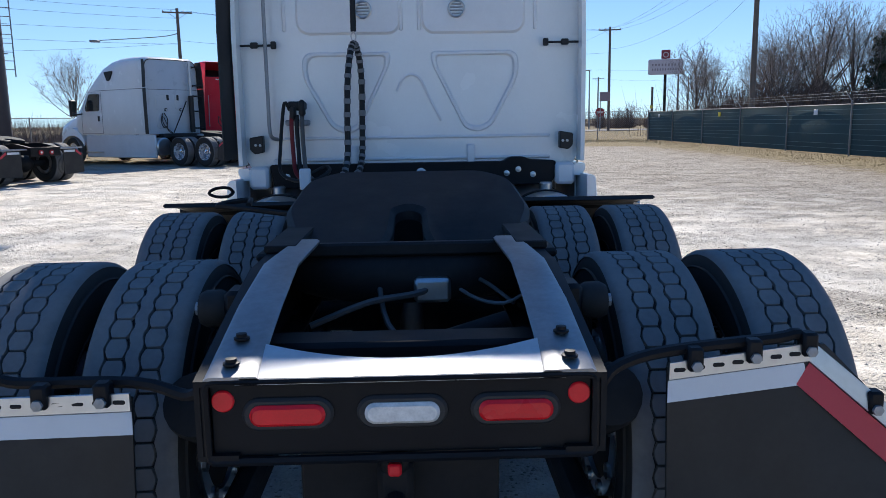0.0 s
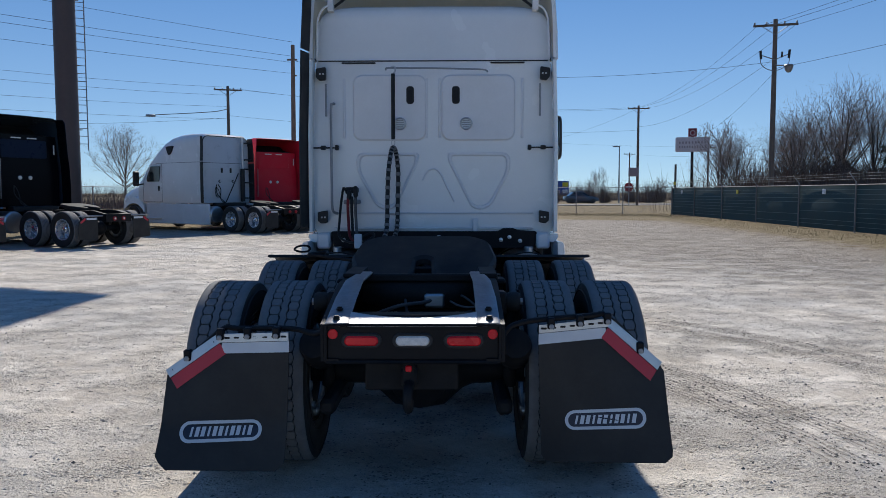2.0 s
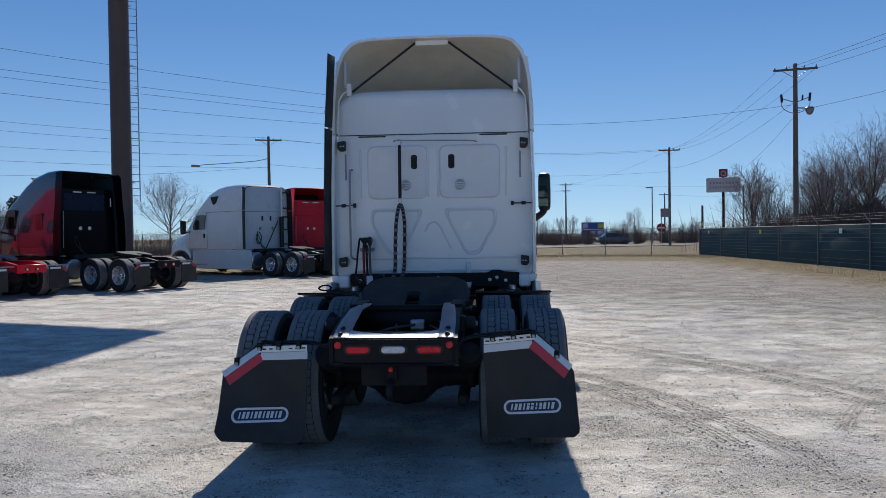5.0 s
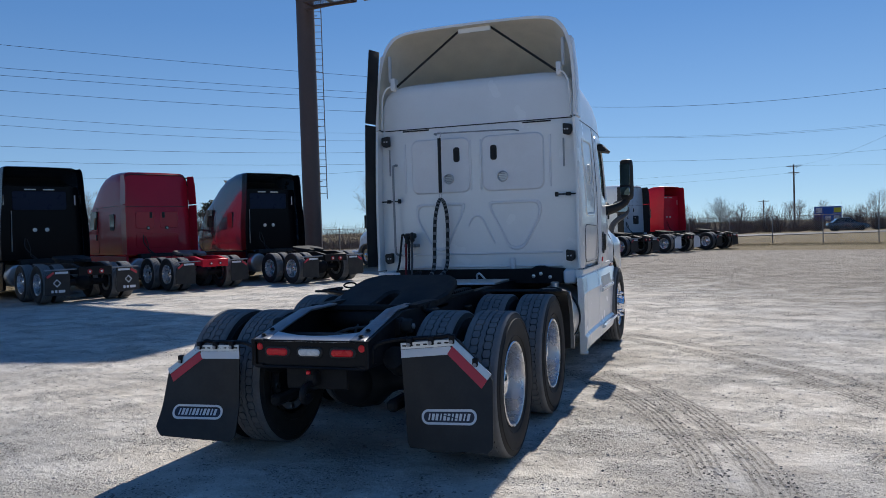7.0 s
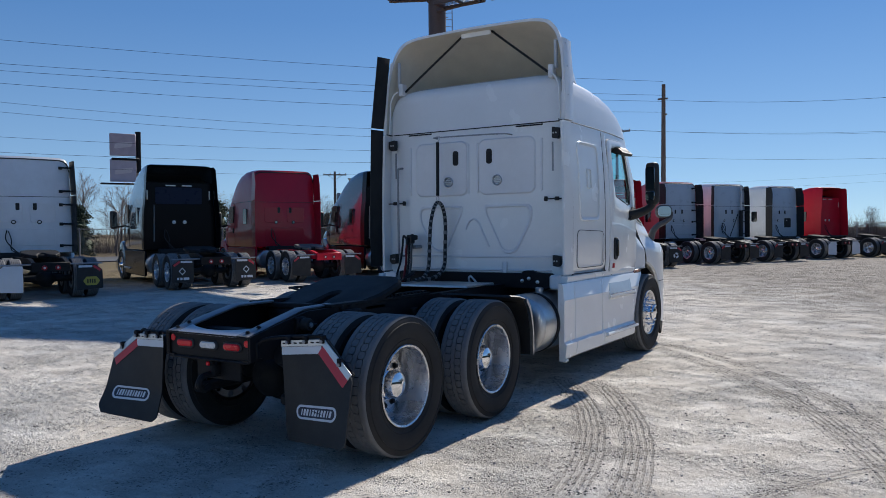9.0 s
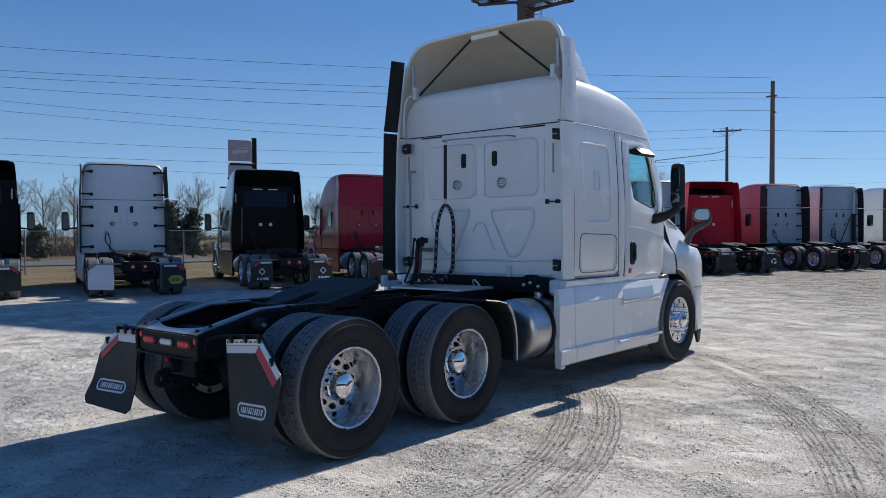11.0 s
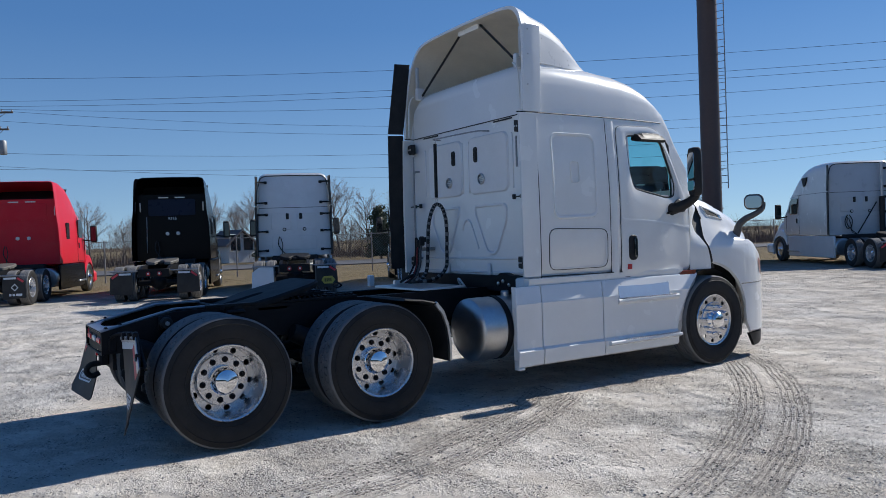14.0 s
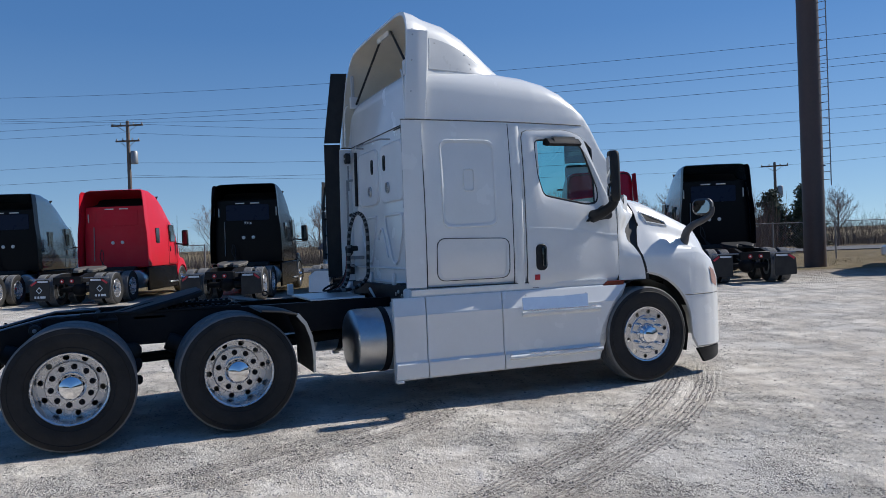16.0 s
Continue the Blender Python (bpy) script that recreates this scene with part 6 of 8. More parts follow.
for s in (1, -1):
    hs = lambda u, v, d, s=s: (s * (hx(u, v) + d), u, v)
    tp("wheel_well", Mesh().loft([[(s * x, 8.05 + 0.60 * math.cos(radians(a)), 0.48 + 0.61 * math.sin(radians(a))) for x in (0.55, 0.8, 1.155)] for a in range(-20, 201, 20)], False), BLACK_PLASTIC, "dark wheel well liner")
    # fixed cowl between the door and the hood, the dark gap behind its edge
    zs = [1.085 + 0.86 * k / 30 for k in range(31)]
    ease = lambda t: t * t * (3 - 2 * t)
    cow = []
    for z in zs:
        xa, xb, ye = sx(7.8, z) + 0.012, min(hx(8.1, z), sx(7.8, z) + 0.05) - 0.002, gap_at(z, -1)
        cow.append([(s * (xa + (xb - xa) * ease(t)), 7.795 + (ye - 7.795) * t, z) for t in (0.0, 0.15, 0.3, 0.5, 0.7, 0.85, 1.0)] + [(s * (xb - 0.03), ye + 0.004, z)])
    tp("cowl_panel", Mesh().loft(cow, False), WHITE, "white cowl panel between door and hood")
    tp("hood_gap", Mesh().loft([[(s * (min(hx(8.1, z), sx(7.8, z) + 0.05) - 0.02), gap_at(z, -1) - 0.02, z), (s * (hx(8.1, z) - 0.035), gap_at(z, 0), z), (s * (hx(8.12, z) - 0.012), gap_at(z, 1) + 0.02, z)] for z in zs], False), SEAL, "dark rubber gap seal")
    vent = lambda u, v: hs(8.21 + 0.31 * u + 0.05 * (1 - v) * (1 - 0.6 * u), 1.815 - 0.115 * u - (1 - v) * (0.115 - 0.065 * u), 0.005)
    tp("hood_vent", Mesh().loft([[vent(u / 8, v / 4) for v in range(5)] for u in range(9)], False), HOLE_SHADE, "black hood side vent")
    tp("vent_trim", rib(Mesh(), [vent(u / 8, 1) for u in range(9)] + [vent(1, v / 3) for v in (2, 1, 0)] + [vent(u / 8, 0) for u in range(7, -1, -1)] + [vent(0, v / 3) for v in (1, 2)], 0.010, 6, True), WHITE)
    part_tip = tp("vent_tip", Mesh().loft([[vent(0.86 + 0.14 * u, v) for v in (0.15, 0.5, 0.85)] for u in (0.0, 0.5, 1.0)], False), CHROME)
    part_tip.location.x += s * 0.004
    tp("headlight", Mesh().loft([[hs(y, z, 0.006) for y, z in q] for q in ([(8.99, 1.18), (9.02, 1.0)], [(9.06, 1.14), (9.08, 0.97)], [(9.13, 1.06), (9.14, 0.95)])], False), HEADLIGHT, "headlight cluster with a pale amber edge")
    tp("bumper_seam", rib(Mesh(), [hs(y, 0.885, 0.001) for y in (8.61, 8.7, 8.8, 8.9, 9.0, 9.08, 9.15)], 0.006, 5, False), SEAL)
    tp("valance", Mesh().loft([[(s * (hx(y, 0.5) - 0.01), y, 0.28), (s * (hx(y, 0.5) - 0.03), y + 0.01, zb), (s * (hx(y, 0.5) - 0.06), y, zb), (s * (hx(y, 0.5) - 0.06), y, 0.28)] for y, zb in ((8.78, 0.27), (8.88, 0.12), (9.0, 0.13), (9.1, 0.15), (9.2, 0.16))], True, True), BLACK_PLASTIC, "black lower bumper valance")
    # hood mirror on an arm
    face = lambda u, v, d, s=s: (s * (1.19 + 0.866 * u + 0.5 * d), 8.86 + 0.5 * u - 0.866 * d, 1.845 + v)
    hm = tp("hood_mirror", Mesh().panel(rrect(0, 0, 0.22, 0.185, 0.07, 8), face, -0.07, 0.008, 0.025), DARK_GREY, "grey square hood mirror on a thick arm")
    part("mirror_glass", Mesh().panel(rrect(0, 0, 0.185, 0.15, 0.055, 8), face, 0.004, 0.0125, 0.003), MIRROR, hm)
    arm = smooth([(s * 0.99, 8.72, 1.37), (s * 1.035, 8.735, 1.47), (s * 1.065, 8.745, 1.57), (s * 1.12, 8.79, 1.645), (s * 1.20, 8.87, 1.70), (s * 1.255, 8.93, 1.76), (s * 1.265, 8.94, 1.84)], 4)
    part("mirror_arm", Mesh().tube(arm, [0.052 - 0.026 * i / (len(arm) - 1) for i in range(len(arm))], 12), DARK_GREY, hm)
tp("grille", Mesh().panel(rrect(0, 0.98, 1.1, 0.62, 0.08), lambda u, v, d: (u, 9.375 + d - 0.1 * abs(u), v), 0.0, 0.02, 0.006), BLACK_PLASTIC, "black front grille")

# cab interior
st = tp("seat", Mesh().box((0.28, 6.62, 1.35), (0.82, 7.15, 1.55), 0.05).box((0.30, 6.50, 1.5), (0.80, 6.66, 2.12), 0.06).box((0.40, 6.52, 2.1), (0.70, 6.63, 2.32), 0.04), SEAT, "dark passenger seat")
tp("seat", Mesh().box((-0.82, 6.62, 1.35), (-0.28, 7.15, 1.55), 0.05).box((-0.80, 6.50, 1.5), (-0.30, 6.66, 2.12), 0.06).box((-0.70, 6.52, 2.1), (-0.40, 6.63, 2.32), 0.04), SEAT)
tp("dashboard", Mesh().box((-1.02, 7.42, 1.5), (1.02, 7.9, 1.88), 0.06), SEAT, "dark dashboard")
tp("steering_wheel", Mesh().tube([(-0.55 + 0.22 * math.cos(a), 7.25 + 0.13 * math.sin(a), 1.88 + 0.16 * math.sin(a)) for a in [2 * math.pi * k / 24 for k in range(25)]], 0.016, 6, False), BLACK_PLASTIC)

# roof fairing, a hollow shell open at the rear
FAIR = [(5.40, [(1.145, 2.755), (1.142, 3.0), (1.130, 3.25), (1.105, 3.48), (1.055, 3.66), (0.985, 3.765), (0.90, 3.825), (0.72, 3.858), (0.4, 3.87), (0.0, 3.875)]),
        (5.50, [(1.145, 2.76), (1.138, 3.0), (1.122, 3.25), (1.092, 3.48), (1.037, 3.65), (0.97, 3.75), (0.88, 3.81), (0.70, 3.845), (0.4, 3.86), (0.0, 3.865)]),
        (5.615, [(1.138, 2.76), (1.12, 3.0), (1.085, 3.22), (1.04, 3.42), (1.0, 3.60), (0.94, 3.71), (0.85, 3.775), (0.68, 3.815), (0.38, 3.84), (0.0, 3.85)]),
        (5.655, [(1.05, 2.80), (1.05, 3.0), (1.058, 3.22), (1.034, 3.41), (0.994, 3.588), (0.935, 3.70), (0.843, 3.767), (0.673, 3.808), (0.377, 3.833), (0.0, 3.843)]),
        (5.85, [(1.0, 3.1), (1.02, 3.2), (1.01, 3.28), (0.99, 3.38), (0.96, 3.53), (0.91, 3.65), (0.81, 3.73), (0.64, 3.775), (0.36, 3.80), (0.0, 3.81)]),
        (6.08, [(0.95, 3.1), (0.97, 3.2), (0.965, 3.26), (0.945, 3.33), (0.92, 3.44), (0.87, 3.55), (0.77, 3.63), (0.6, 3.675), (0.34, 3.70), (0.0, 3.71)]),
        (6.30, [(0.88, 3.1), (0.91, 3.2), (0.905, 3.25), (0.885, 3.29), (0.86, 3.36), (0.81, 3.43), (0.71, 3.495), (0.55, 3.535), (0.3, 3.56), (0.0, 3.57)]),
        (6.54, [(0.80, 3.1), (0.84, 3.2), (0.83, 3.225), (0.81, 3.25), (0.77, 3.275), (0.71, 3.31), (0.62, 3.345), (0.48, 3.375), (0.26, 3.39), (0.0, 3.395)]),
        (6.68, [(0.70, 3.1), (0.72, 3.18), (0.72, 3.2), (0.70, 3.22), (0.67, 3.24), (0.61, 3.255), (0.53, 3.265), (0.42, 3.27), (0.22, 3.275), (0.0, 3.28)])]


def fair_lean(z):
    """How far the fairing leans forward at a height."""
    return 0.03 + 0.11 * max(0.0, (z - 2.76) / 1.1) ** 1.3


def fair_rings(dx, dz, count):
    out = []
    for y, h in FAIR[:count]:
        half = smooth([(x - dx, 0, z - dz * (1 if i > 2 else 0)) for i, (x, z) in enumerate(h)], 3)
        half = [(max(0.0, p.x), y + fair_lean(p.z), p.z) for p in half]
        out.append(half + [(-a, c, e) for a, c, e in half[-2::-1]])
    return out


def fx(y, z):
    """Half width of the fairing's side at a height."""
    for (y0, h0), (y1, h1) in zip(FAIR, FAIR[1:]):
        if y0 <= y <= y1:
            t = (y - y0) / (y1 - y0)
            h = [(a[0] + (c[0] - a[0]) * t, a[1] + (c[1] - a[1]) * t) for a, c in zip(h0, h1)]
            for (x0, z0), (x1, z1) in zip(h, h[1:]):
                if z0 <= z <= z1:
                    return x0 + (x1 - x0) * (z - z0) / max(1e-6, z1 - z0)
    return 1.0


m = Mesh().loft(fair_rings(0, 0, 9), False)
o, inn = fair_rings(0, 0, 9)[0], fair_rings(0.028, 0.028, 9)[0]
m.loft([o, inn], False)
fairing = tp("roof_fairing", m, WHITE, "white roof fairing, hollow and open at the rear")
part("fairing_liner", Mesh().loft(fair_rings(0.028, 0.028, 8), False), FIBRE, fairing, "bare beige fibreglass inside of the fairing")
for s in (1, -1):
    grid = []
    for i in range(13):
        k = min(10, max(0, i - 1)) / 10
        u, top = 5.66 + 0.74 * k, 3.56 - 0.05 * k - 0.24 * k * k
        row = []
        for j in range(8):
            v = 3.245 + (top - 3.245) * min(5, max(0, j - 1)) / 5
            row.append((s * (fx(u, v) + (-0.02 if i in (0, 12) or j in (0, 7) else 0.007)), u + fair_lean(v), v))
        grid.append(row)
    fp = part("fairing_side_panel", Mesh().loft(grid, False), GREY_PAINT, fairing)
    plate = []
    for k in range(11):
        z = 2.742 + 0.858 * k / 10
        xo, yr = max(1.158 - 0.06 * (k / 10) ** 1.6, fx(5.44, z) + 0.012) + 0.004, 5.395 + fair_lean(max(2.765, z))
        thick = 0.03 + 0.02 * (1 - k / 10)
        plate.append([(s * (xo - 0.028), yr + 0.012, z), (s * (xo - 0.006), yr, z), (s * xo, yr + 0.012, z), (s * (xo + 0.002), yr + 0.14, z), (s * (xo - 0.002), yr + 0.21, z), (s * (xo - thick - 0.03), yr + 0.222, z), (s * (xo - thick), yr + 0.1, z)])
    part("fairing_side_plate", Mesh().loft(plate, True, True), WHITE, fairing, "white side plate bolted to the fairing")
    for z in (3.0, 3.3, 3.55):
        part("rivet", Mesh().lathe([(0.009, 0.0), (0.008, 0.005), (0.0, 0.007)], 8, "x", (0, 0, 0)), STEEL, fairing, at=pose(s * (max(1.158 - 0.06 * ((z - 2.765) / 0.835) ** 1.6, fx(5.44, z) + 0.012) + 0.007), 5.45 + fair_lean(z), z, 0, 0, 0 if s > 0 else 180))
    for z in (2.95, 3.4, 3.62):
        part("rivet", Mesh().lathe([(0.008, 0.0), (0.007, 0.005), (0.0, 0.007)], 8, "x", (0, 0, 0)), STEEL, fairing, at=pose(s * fx(5.46, z), 5.46 + fair_lean(z), z, 0, 0, 0 if s > 0 else 180))
    for y, z in ((6.14, 3.34), (6.15, 3.29), (5.72, 3.51), (6.08, 3.43)):
        part("rivet", Mesh().lathe([(0.008, 0.0), (0.007, 0.005), (0.0, 0.007)], 8, "x", (0, 0, 0)), STEEL, fairing, at=pose(s * (fx(y, z) + 0.004), y + fair_lean(z), z, 0, 0, 0 if s > 0 else 180))
    part("strut", Mesh().tube([(s * 0.955, 5.57, 3.235), (s * 0.17, 5.66, 3.84)], 0.013, 8), BLACK_PLASTIC, fairing, "thin black brace strut")
    part("strut_bracket", Mesh().box((min(s * 0.93, s * 0.985), 5.50, 3.20), (max(s * 0.93, s * 0.985), 5.60, 3.34), 0.008), WHITE_BACK, fairing)
    part("hinge_plate", Mesh().box((min(s * 0.985, s * 1.02), 5.53, 3.30), (max(s * 0.985, s * 1.02), 5.57, 3.60), 0.008), GREY_PAINT, fairing)
    part("trim_tube", Mesh().tube(smooth([(s * 0.965, 5.47, 3.24), (s * 1.02, 5.46, 3.21), (s * 1.065, 5.455, 3.12), (s * 1.075, 5.455, 2.98), (s * 1.085, 5.455, 2.76)], 5), 0.010, 6), WHITE, fairing)
part("strut_plate", Mesh().box((-0.19, 5.615, 3.785), (0.19, 5.64, 3.84), 0.006), WHITE, fairing, "white bracket plate between the struts")
for s in (-1, 1):
    for z0, z1 in ((1.19, 2.792), (2.812, 3.655)):
        if s > 0:
            continue
        tp("side_deflector", Mesh().loft([[(-(1.115 + dx - 0.035 * max(0, (z - 1.9) / 1.2)), y + 0.11 * max(0, (z - 2.8) / 0.85), z) for dx, y in ((0.052, 5.405), (0.064, 5.41), (0.078, 5.34), (0.102, 5.225), (0.094, 5.217), (0.066, 5.34))] for z in (z0, (z0 + z1) / 2, z1)], True, True), BLACK_PLASTIC, "long black rubber side deflector on the cab edge")

# ---- rear wall of the cab ----
BW = 5.528
back = XZ(BW)
m = Mesh()
for cx in (-0.41, 0.425):
    m.panel(rrect(cx, 2.305, 0.70, 0.62, 0.09, 6), back, -0.01, 0.016, 0.016)
tp("pressed_panel", m, WHITE_BACK)
for s in (-1, 1):
    tri_o = round_poly([(s * 0.73, 1.885), (s * 0.13, 1.885), (s * 0.14, 1.80), (s * 0.36, 1.36), (s * 0.46, 1.335), (s * 0.55, 1.38), (s * 0.735, 1.72)], 0.08, 5)
    cx, cz = s * 0.44, 1.66
    m = Mesh()
    sc = lambda k: [(cx + (u - cx) * k, cz + (v - cz) * k) for u, v in tri_o]
    m.loft([[back(u, v, -0.004) for u, v in sc(1.0)], [back(u, v, 0.014) for u, v in sc(0.965)], [back(u, v, 0.014) for u, v in sc(0.90)], [back(u, v, 0.002) for u, v in sc(0.86)]], True)
    tp("pressed_rib", m, WHITE_BACK)
tp("pressed_rib", rib(Mesh(), smooth([back(-0.10, 1.62, 0), back(-0.06, 1.70, 0.002), back(0.0, 1.73, 0.004), back(0.06, 1.70, 0.002), back(0.12, 1.58, 0.0), back(0.2, 1.42, 0.0)], 4), 0.012, 6, False), WHITE_BACK)
m = Mesh()
for z in (1.30, 1.155):
    m.box((-0.95, BW - 0.012, z), (0.95, BW + 0.01, z + 0.022), 0.008)
for x in (-0.06, 0.06, -0.84, 0.84):
    m.box((x - 0.012, BW - 0.008, 2.02), (x + 0.012, BW + 0.01, 2.58), 0.006)
tp("stiffening_bead", m, WHITE_BACK)
seam = Mesh()
rib(seam, [back(-1.08 + 2.16 * i / 8, 2.742, 0.0) for i in range(9)], 0.006, 5, False)
tp("panel_seam", seam, SEAL)
for s in (-1, 1):
    tp("upper_hatch_strip", Mesh().box((s * 0.70 - 0.16, BW - 0.010, 2.715), (s * 0.70 + 0.16, BW, 2.730), 0.003), BLACK_PLASTIC)
    part_s = tp("exhaust_slot", Mesh().panel(rrect(s * 0.215, 2.422, 0.072, 0.165, 0.028, 6), back, 0.0, 0.026, 0.006), BLACK_PLASTIC, "black oval vent slot")
    part("slot_recess", Mesh().panel(rrect(s * 0.215, 2.415, 0.045, 0.11, 0.02, 5), back, 0.026, 0.030, 0.002), HOLE_SHADE, part_s)
    v = tp("round_vent", Mesh().lathe([(0.060, 0.0), (0.060, 0.016), (0.052, 0.022), (0.046, 0.018), (0.044, 0.006), (0.0, 0.006)], 28, "y"), ALU_DULL, "round metal vent", pose(s * 0.312, BW - 0.012, 2.155, 0, 0, 180))
    for k in range(4):
        part("vent_slat", Mesh().box((-0.043 * math.cos(0.5 * (k - 1.5)), 0.008, (k - 1.5) * 0.02 - 0.004), (0.043 * math.cos(0.5 * (k - 1.5)), 0.016, (k - 1.5) * 0.02 + 0.004), 0.002), GALV, v)
    for z in (2.61, 1.275):
        b = tp("hinge_bracket", Mesh().panel(round_poly([(s * 1.00, z - 0.05), (s * 1.00, z + 0.065), (s * 1.09, z + 0.05), (s * 1.09, z - 0.03), (s * 1.06, z - 0.06)], 0.012, 3), XZ(5.44), -0.05, 0.01, 0.005), BLACK_PLASTIC, "black hinge bracket of the side fairing")
        for dx in (1.02, 1.05):
            part("bolt", Mesh().lathe([(0.009, 0), (0.009, 0.006), (0.0, 0.008)], 8, "y"), STEEL, b, at=pose(s * dx, 5.43, z, 0, 0, 180))
    tp("latch_strap", Mesh().box((min(s * 0.90, s * 1.14), 5.472, 1.922), (max(s * 0.90, s * 1.14), 5.486, 1.936), 0.004).box((min(s * 0.89, s * 0.925), 5.465, 1.905), (max(s * 0.89, s * 0.925), 5.497, 1.955), 0.006).box((min(s * 1.01, s * 1.06), 5.465, 1.91), (max(s * 1.01, s * 1.06), 5.49, 1.95), 0.006), BLACK_PLASTIC, "black strap latch")
    tp("gas_strut", Mesh().tube([(s * 1.0, 5.455, 2.52), (s * 1.0, 5.455, 2.22)], 0.010, 8), GALV)
    tp("lower_bracket", Mesh().box((s * 0.40 - 0.028, BW - 0.03, 1.10), (s * 0.40 + 0.028, BW, 1.26), 0.01), WHITE_BACK)
    tp("fender_bracket", Mesh().box((min(s * 0.97, s * 1.10), 5.40, 0.98), (max(s * 0.97, s * 1.10), 5.52, 1.13), 0.02), WHITE_BACK)
tp("grab_rail", Mesh().tube(smooth([(-0.93, 5.49, 2.34), (-0.935, 5.43, 2.33), (-0.95, 5.42, 2.26), (-0.95, 5.42, 1.6), (-0.95, 5.42, 1.40), (-0.94, 5.43, 1.33), (-0.91, 5.49, 1.31)], 4), 0.013, 8), GALV, "grey vertical grab rail")
tp("hose_rail", Mesh().tube(smooth([(-0.44, 5.49, 2.655), (-0.43, 5.40, 2.655), (-0.36, 5.38, 2.655), (0.1, 5.38, 2.648), (0.44, 5.39, 2.64), (0.50, 5.44, 2.635), (0.51, 5.49, 2.635)], 4), 0.008, 8), GALV, "thin steel hose tender rail")
tend = tp("hose_tender", Mesh().tube([(-0.365, 5.37, 2.60), (-0.366, 5.365, 2.0)], 0.019, 10), HOSE_BLACK, "black spring hose tender hanging from a rail")
part("hook", Mesh().tube(smooth([(-0.385, 5.38, 2.665), (-0.35, 5.375, 2.665), (-0.345, 5.37, 2.63), (-0.365, 5.37, 2.60)], 4), 0.007, 6), STEEL, tend)
part("clip", Mesh().tube(smooth([(-0.366, 5.365, 2.0), (-0.35, 5.365, 1.97), (-0.366, 5.365, 1.93), (-0.382, 5.365, 1.97), (-0.366, 5.365, 2.0)], 4), 0.005, 6), STEEL, tend)
hose_path = smooth([(-0.52, 5.05, 1.05), (-0.45, 5.17, 1.08), (-0.42, 5.24, 1.2), (-0.415, 5.26, 1.45), (-0.405, 5.275, 1.7), (-0.385, 5.32, 1.87), (-0.366, 5.37, 1.925), (-0.345, 5.43, 1.87), (-0.33, 5.462, 1.7), (-0.335, 5.46, 1.4), (-0.34, 5.44, 1.2), (-0.36, 5.3, 1.09), (-0.42, 5.0, 1.05)], 6)
hose = tp("air_hose", Mesh().tube(hose_path, 0.020, 8), HOSE_BLACK, "black air hoses in a grey spiral wrap")
for i in range(2, len(hose_path) - 3, 2):
    a, c = hose_path[i], hose_path[i + 1]
    part("wrap_turn", Mesh().tube([a, a.lerp(c, 0.75)], 0.0235, 8), HOSE_WRAP, hose)
gh = tp("gladhand", Mesh().box((-0.82, 5.38, 1.50), (-0.70, 5.46, 1.56), 0.012).box((-0.80, 5.33, 1.44), (-0.76, 5.40, 1.53), 0.015).box((-0.74, 5.33, 1.46), (-0.70, 5.40, 1.57), 0.015), BLACK_PLASTIC, "black gladhand couplings on a bracket")
part("bracket", Mesh().box((-0.84, 5.40, 1.40), (-0.69, 5.528, 1.44), 0.008), GALV, gh)
for x, mt in ((-0.79, HOSE_RED), (-0.755, HOSE_BLACK), (-0.72, DARK_GREY)):
    part("hose_end", Mesh().tube(smooth([(x, 5.36, 1.47), (x, 5.34, 1.38), (x + 0.005, 5.33, 1.25), (x + 0.03, 5.25, 1.10), (x + 0.12, 5.1, 1.04)], 4), 0.014, 8), mt, gh)
tp("coiled_cable", Mesh().tube(smooth([(-0.80, 5.37, 1.50), (-0.83, 5.35, 1.55), (-0.855, 5.36, 1.42), (-0.87, 5.34, 1.25), (-0.86, 5.25, 1.11), (-0.75, 5.1, 1.06), (-0.6, 5.0, 1.07), (-0.52, 5.05, 1.12), (-0.56, 5.15, 1.14), (-0.66, 5.12, 1.09)], 5), 0.012, 7), HOSE_BLACK, "loose black cable")
tp("cab_back_shroud", Mesh().panel(round_poly([(-0.97, 1.14), (-0.94, 0.98), (0.94, 0.98), (0.97, 1.02), (0.98, 1.14), (0.80, 1.15), (0.76, 1.17), (0.66, 1.17), (0.62, 1.14)], 0.02, 3), XZ(5.50), -0.08, 0.05, 0.006), BLACK_FRAME, "black steel panel under the cab")
for x, z in ((0.72, 1.085), (0.64, 1.06), (-0.85, 1.06), (0.82, 1.05)):
    tp("bolt", Mesh().lathe([(0.020, 0), (0.020, 0.01), (0.0, 0.014)], 10, "y"), ALU_DULL, at=pose(x, 5.45, z, 0, 0, 180))
tp("battery_lead", Mesh().tube(smooth([(0.02, 5.40, 1.02), (0.03, 5.36, 1.08), (0.06, 5.35, 1.10), (0.10, 5.36, 1.06), (0.14, 5.38, 1.0)], 4), 0.011, 7), REFLECT_WHITE, "short pale cable loop")

